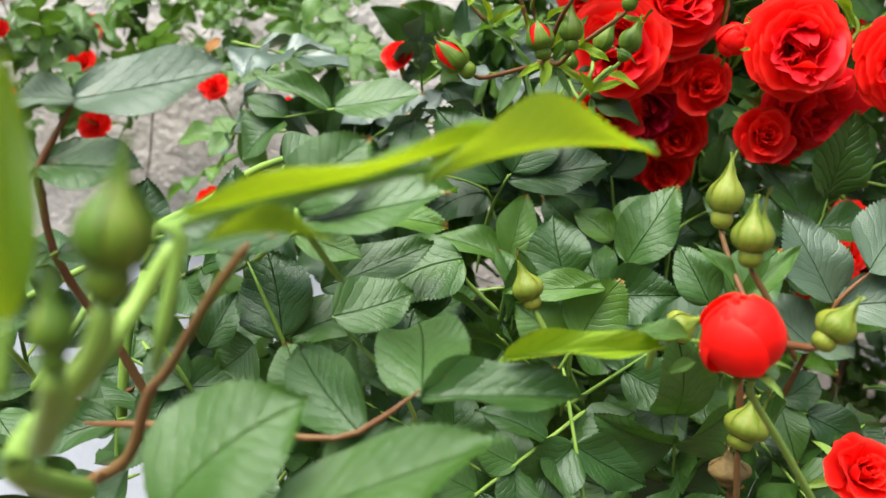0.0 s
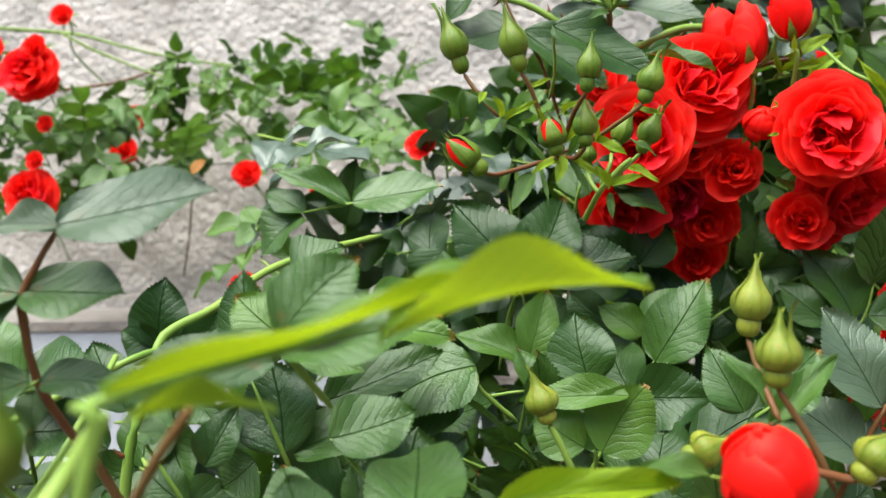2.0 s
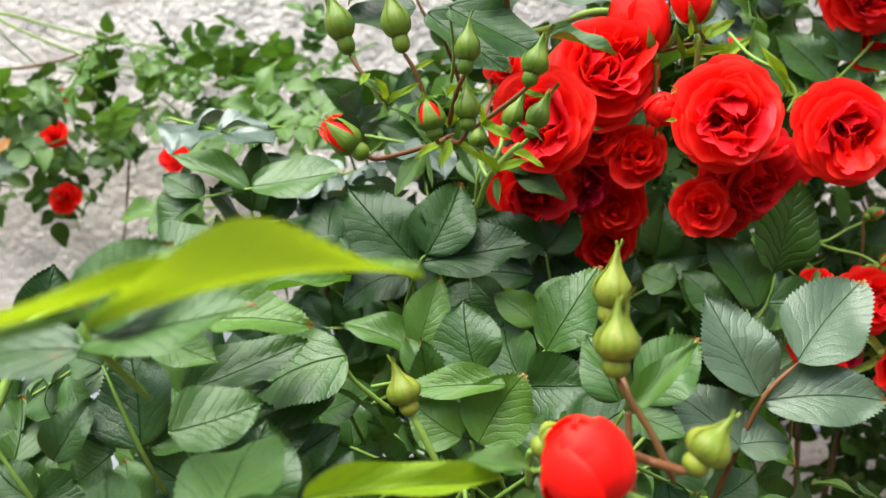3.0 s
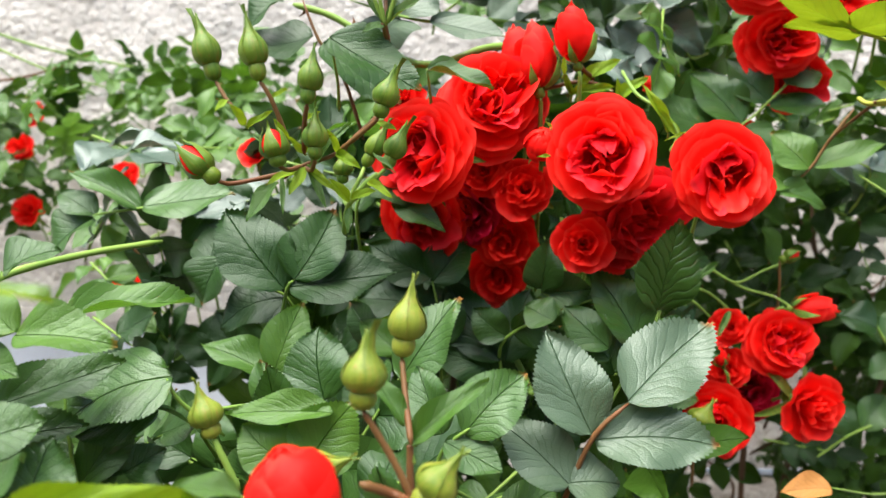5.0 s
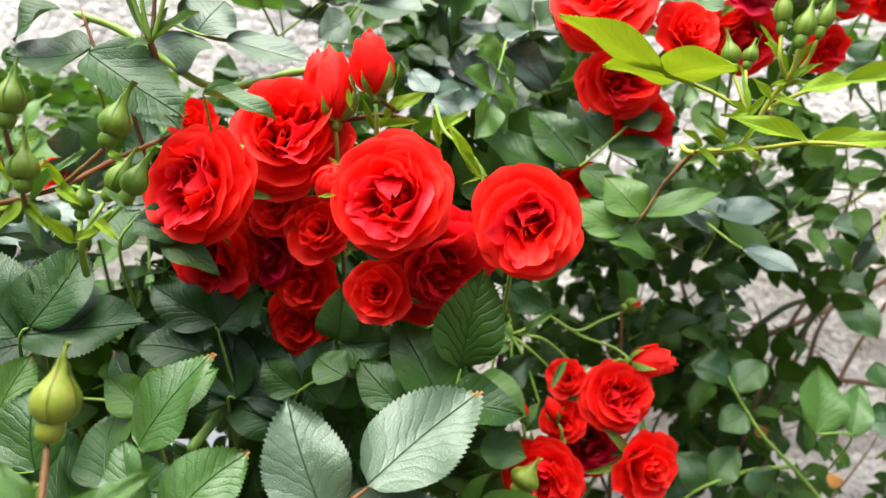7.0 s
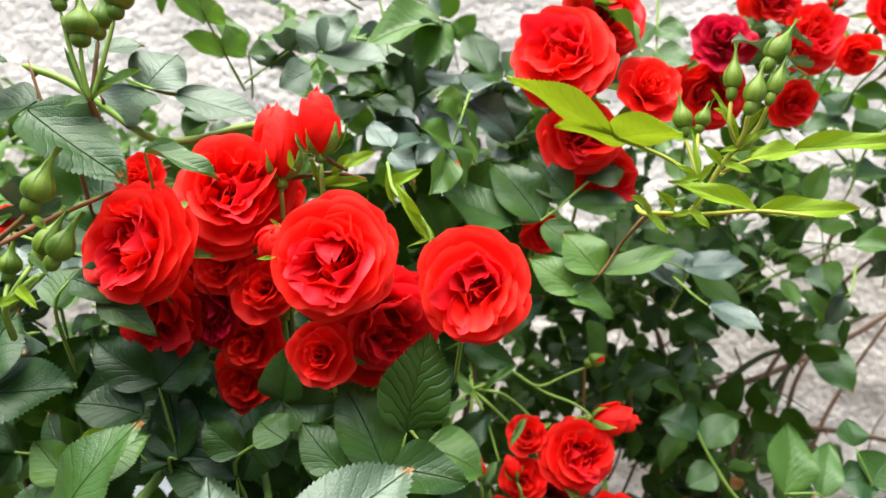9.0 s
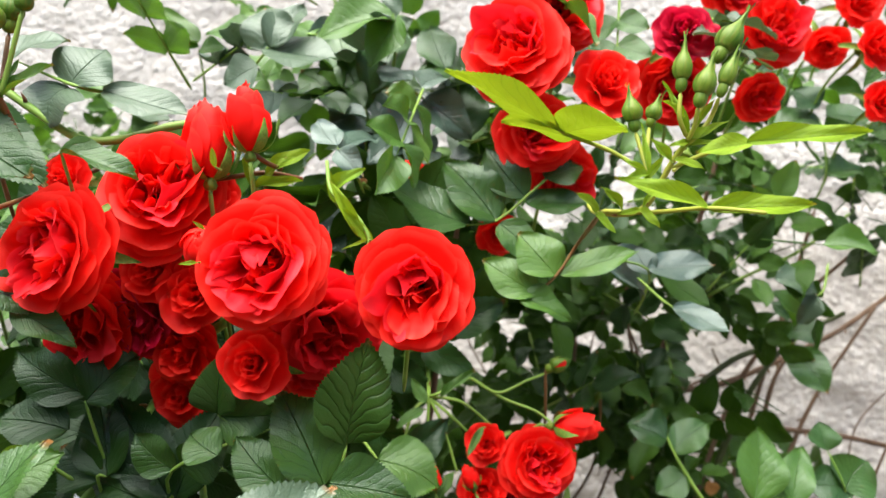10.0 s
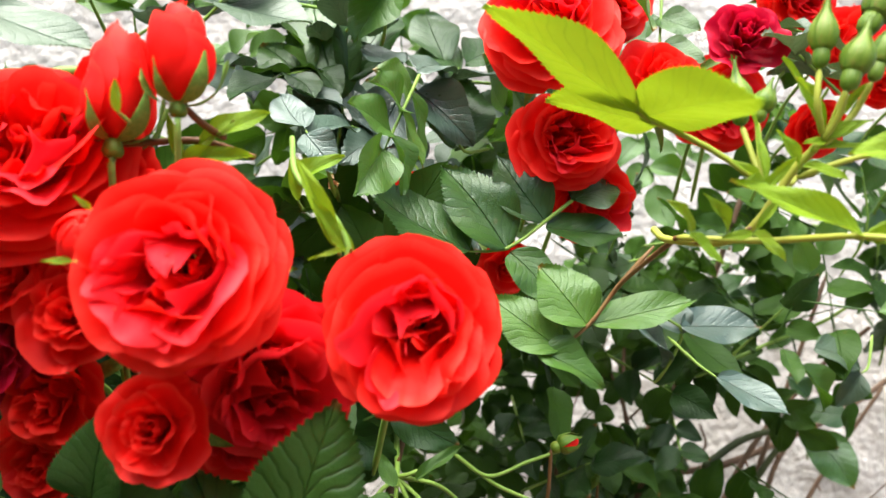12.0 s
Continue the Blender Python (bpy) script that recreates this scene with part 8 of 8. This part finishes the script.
fill(8, (0.03, 0.60, 1.38), (0.50, 0.74, 1.58), 0.036, FACE, 0.45, FRESH, "bright green rose leaf near the top of the bush")
fill(16, (0.05, 0.64, 1.41), (0.36, 0.72, 1.60), 0.040, (0.0, -0.5, 0.85), 0.22, SHEEN, "blue-grey glossy rose leaf near the top of the bush")
fill(16, (0.05, 0.62, 1.38), (0.55, 0.80, 1.62), 0.038, FACE, 0.3, SKYLIT, "pale grey-green rose leaf near the top of the bush")
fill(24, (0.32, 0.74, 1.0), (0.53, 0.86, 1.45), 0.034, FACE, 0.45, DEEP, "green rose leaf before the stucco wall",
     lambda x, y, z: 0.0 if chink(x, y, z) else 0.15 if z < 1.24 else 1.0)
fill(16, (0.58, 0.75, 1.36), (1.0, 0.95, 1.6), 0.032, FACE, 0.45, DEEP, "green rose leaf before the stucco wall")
fill(12, (-0.24, 0.30, 1.10), (-0.07, 0.42, 1.215), 0.040, FACE, 0.35, LEAF, "green rose leaf on the side of the bush")
fill(16, (-0.20, 0.58, 1.24), (0.02, 0.80, 1.40), 0.033, FACE, 0.4, FRESH, "green rose leaf on the side of the bush")


def mass(name, label, count, lo, hi, size_, spread, material, keep=None, facing=FACE):
    """Leaves too many and too far to tell apart, in one mesh."""
    proto = [blade_data(300 + k, 5, 13, *SHAPES[k]) for k in range(6)]
    V, F, U, n = [], [], [], 0
    made = 0
    while made < count:
        p = [rng.uniform(a, b) for a, b in zip(lo, hi)]
        if keep and not keep(*p):
            continue
        made += 1
        nrm = Vector(facing) + Vector([rng.gauss(0, spread) for _ in range(3)])
        d = Vector((rng.uniform(-1, 1), rng.uniform(-0.6, 0.1), rng.uniform(-0.7, 0.7)))
        rows, stalk = spray(p, nrm, d, size_ * rng.uniform(0.7, 1.2), rng.choice((5, 5, 7, 3)))
        if p[1] > 0.6 and p[0] > 0.2:
            rows = open_rows(rows)
        for base, tip, width, normal, k in rows:
            v, f, uv = proto[k]
            m = np.array(blade_matrix(base, tip, width, normal))
            V.append(np.array(v) @ m[:3, :3].T + m[:3, 3])
            F += [tuple(i + n for i in q) for q in f]
            U += uv
            n += len(v)
        tv, tf = tube_data(stalk, 0.0009, 0.0006, 4, 4)
        V.append(np.array(tv))
        F += [tuple(i + n for i in q) for q in tf]
        U += [(0.5, 0.5)] * len(tv)
        n += len(tv)
    ob = new(name, mesh_from(name, np.vstack(V).tolist(), F, material, U))
    return tagged(ob, label, "foliage", kind="stuff")


mass("inner_foliage", "dense shaded green leaves inside the rose bush", 190, (-0.08, 0.62, 0.95), (0.30, 0.85, 1.42), 0.047, 0.45, LEAF_MASS,
     lambda x, y, z: (x > 0.04 or z < 1.26) and not chink(x, y, z), HANG)
mass("low_foliage", "dense green leaves low in the rose bush", 120, (-0.16, 0.40, 0.90), (0.28, 0.62, 1.14), 0.042, 0.4, LEAF_MASS)
mass("top_foliage", "green leaves along the top of the rose bush", 6, (0.0, 0.66, 1.40), (0.70, 1.0, 1.66), 0.044, 0.45, LEAF_MASS)
mass("top_fresh_foliage", "fresh green leaves along the top of the bush", 18, (0.0, 0.64, 1.38), (0.60, 0.9, 1.62), 0.042, 0.45, FRESH_MASS)
mass("right_foliage", "green leaves and twigs in front of the stucco wall", 134, (0.28, 0.76, 0.98), (0.66, 1.06, 1.46), 0.038, 0.5, LEAF_MASS,
     lambda x, y, z: (x < 0.53 or z > 1.34) and not (0.40 < x < 0.47 and z < 1.19))
mass("twig_foliage", "dark leaves among the twigs before the wall", 84, (0.34, 0.78, 1.17), (0.60, 1.04, 1.40), 0.033, 0.5, LEAF_MASS)
mass("deep_right_foliage", "dense dark green leaves low before the wall", 44, (0.50, 0.84, 0.94), (0.66, 1.04, 1.25), 0.040, 0.5, LEAF_MASS,
     lambda x, y, z: not chink(x, y, z))
mass("low_right_foliage", "dark leaves low before the stucco wall", 34, (0.52, 0.84, 0.94), (0.84, 1.05, 1.15), 0.040, 0.5, LEAF_MASS,
     lambda x, y, z: not chink(x, y, z))
mass("far_foliage", "scattered green leaves in front of the stucco wall", 70, (0.60, 0.80, 1.0), (1.15, 1.1, 1.6), 0.036, 0.5, LEAF_MASS,
     lambda x, y, z: z > 1.37 and not chink(x, y, z))


def along_wall(x, y, z):
    """The band of sprays that the side shoots carry along the wall."""
    low = 0.005 if x < -0.36 * y else 0.055
    return 1.32 + low * y < z < 1.32 + (0.165 if x < -0.42 * y else 0.195) * y


mass("side_foliage", "sprays of green leaves along the stucco wall", 110, (-0.76, 0.84, 1.30), (-0.08, 1.10, 1.56), 0.031, 0.5, FRESH_MASS, along_wall)
mass("side_shade_foliage", "darker leaves along the stucco wall", 44, (-0.72, 0.86, 1.30), (-0.08, 1.10, 1.54), 0.031, 0.5, LEAF_MASS, along_wall)

# main canes of the bush, from the ground up
for i, (x, y, tx, ty, tz) in enumerate(((0.10, 0.85, 0.12, 0.60, 1.30), (0.25, 0.88, 0.30, 0.66, 1.42), (0.40, 0.95, 0.55, 0.80, 1.50),
                                        (0.55, 1.0, 0.72, 0.95, 1.45), (-0.02, 0.85, -0.05, 0.62, 1.25), (0.45, 0.95, 0.42, 0.80, 1.30))):
    cane("old brown woody rose cane rooted in soil", [(x, y, 0.0), (x + 0.02, y, 0.5), ((x + tx) / 2, (y + ty) / 2 + 0.03, 1.0), (tx, ty, tz)], 0.0055, 0.002, BARK, 6, i)

# thin bare twigs behind the leaves, close to the stucco
for i in range(13):
    x, y, z = rng.uniform(0.34, 0.78), rng.uniform(0.90, 1.08), rng.uniform(0.95, 1.18)
    dx, dz, k = rng.uniform(-0.05, 0.16), rng.uniform(0.08, 0.26), rng.uniform(-0.03, 0.03)
    r = rng.uniform(0.0010, 0.0022)
    cane("thin bare brown twig before the stucco wall", [(x, y, z), (x + dx * 0.4 + k, y + 0.01, z + dz * 0.35), (x + dx * 0.7 - k, y, z + dz * 0.7), (x + dx, y - 0.02, z + dz)],
         r, r * 0.6, BARK, 2, 60 + i)

# broad glossy leaves, tinted with the sky they mirror, behind the bud spray
fill(9, (-0.18, 0.52, 1.29), (0.02, 0.66, 1.38), 0.040, (0.0, -0.5, 0.85), 0.2, SHEEN, "blue-grey glossy rose leaf behind the bud spray")
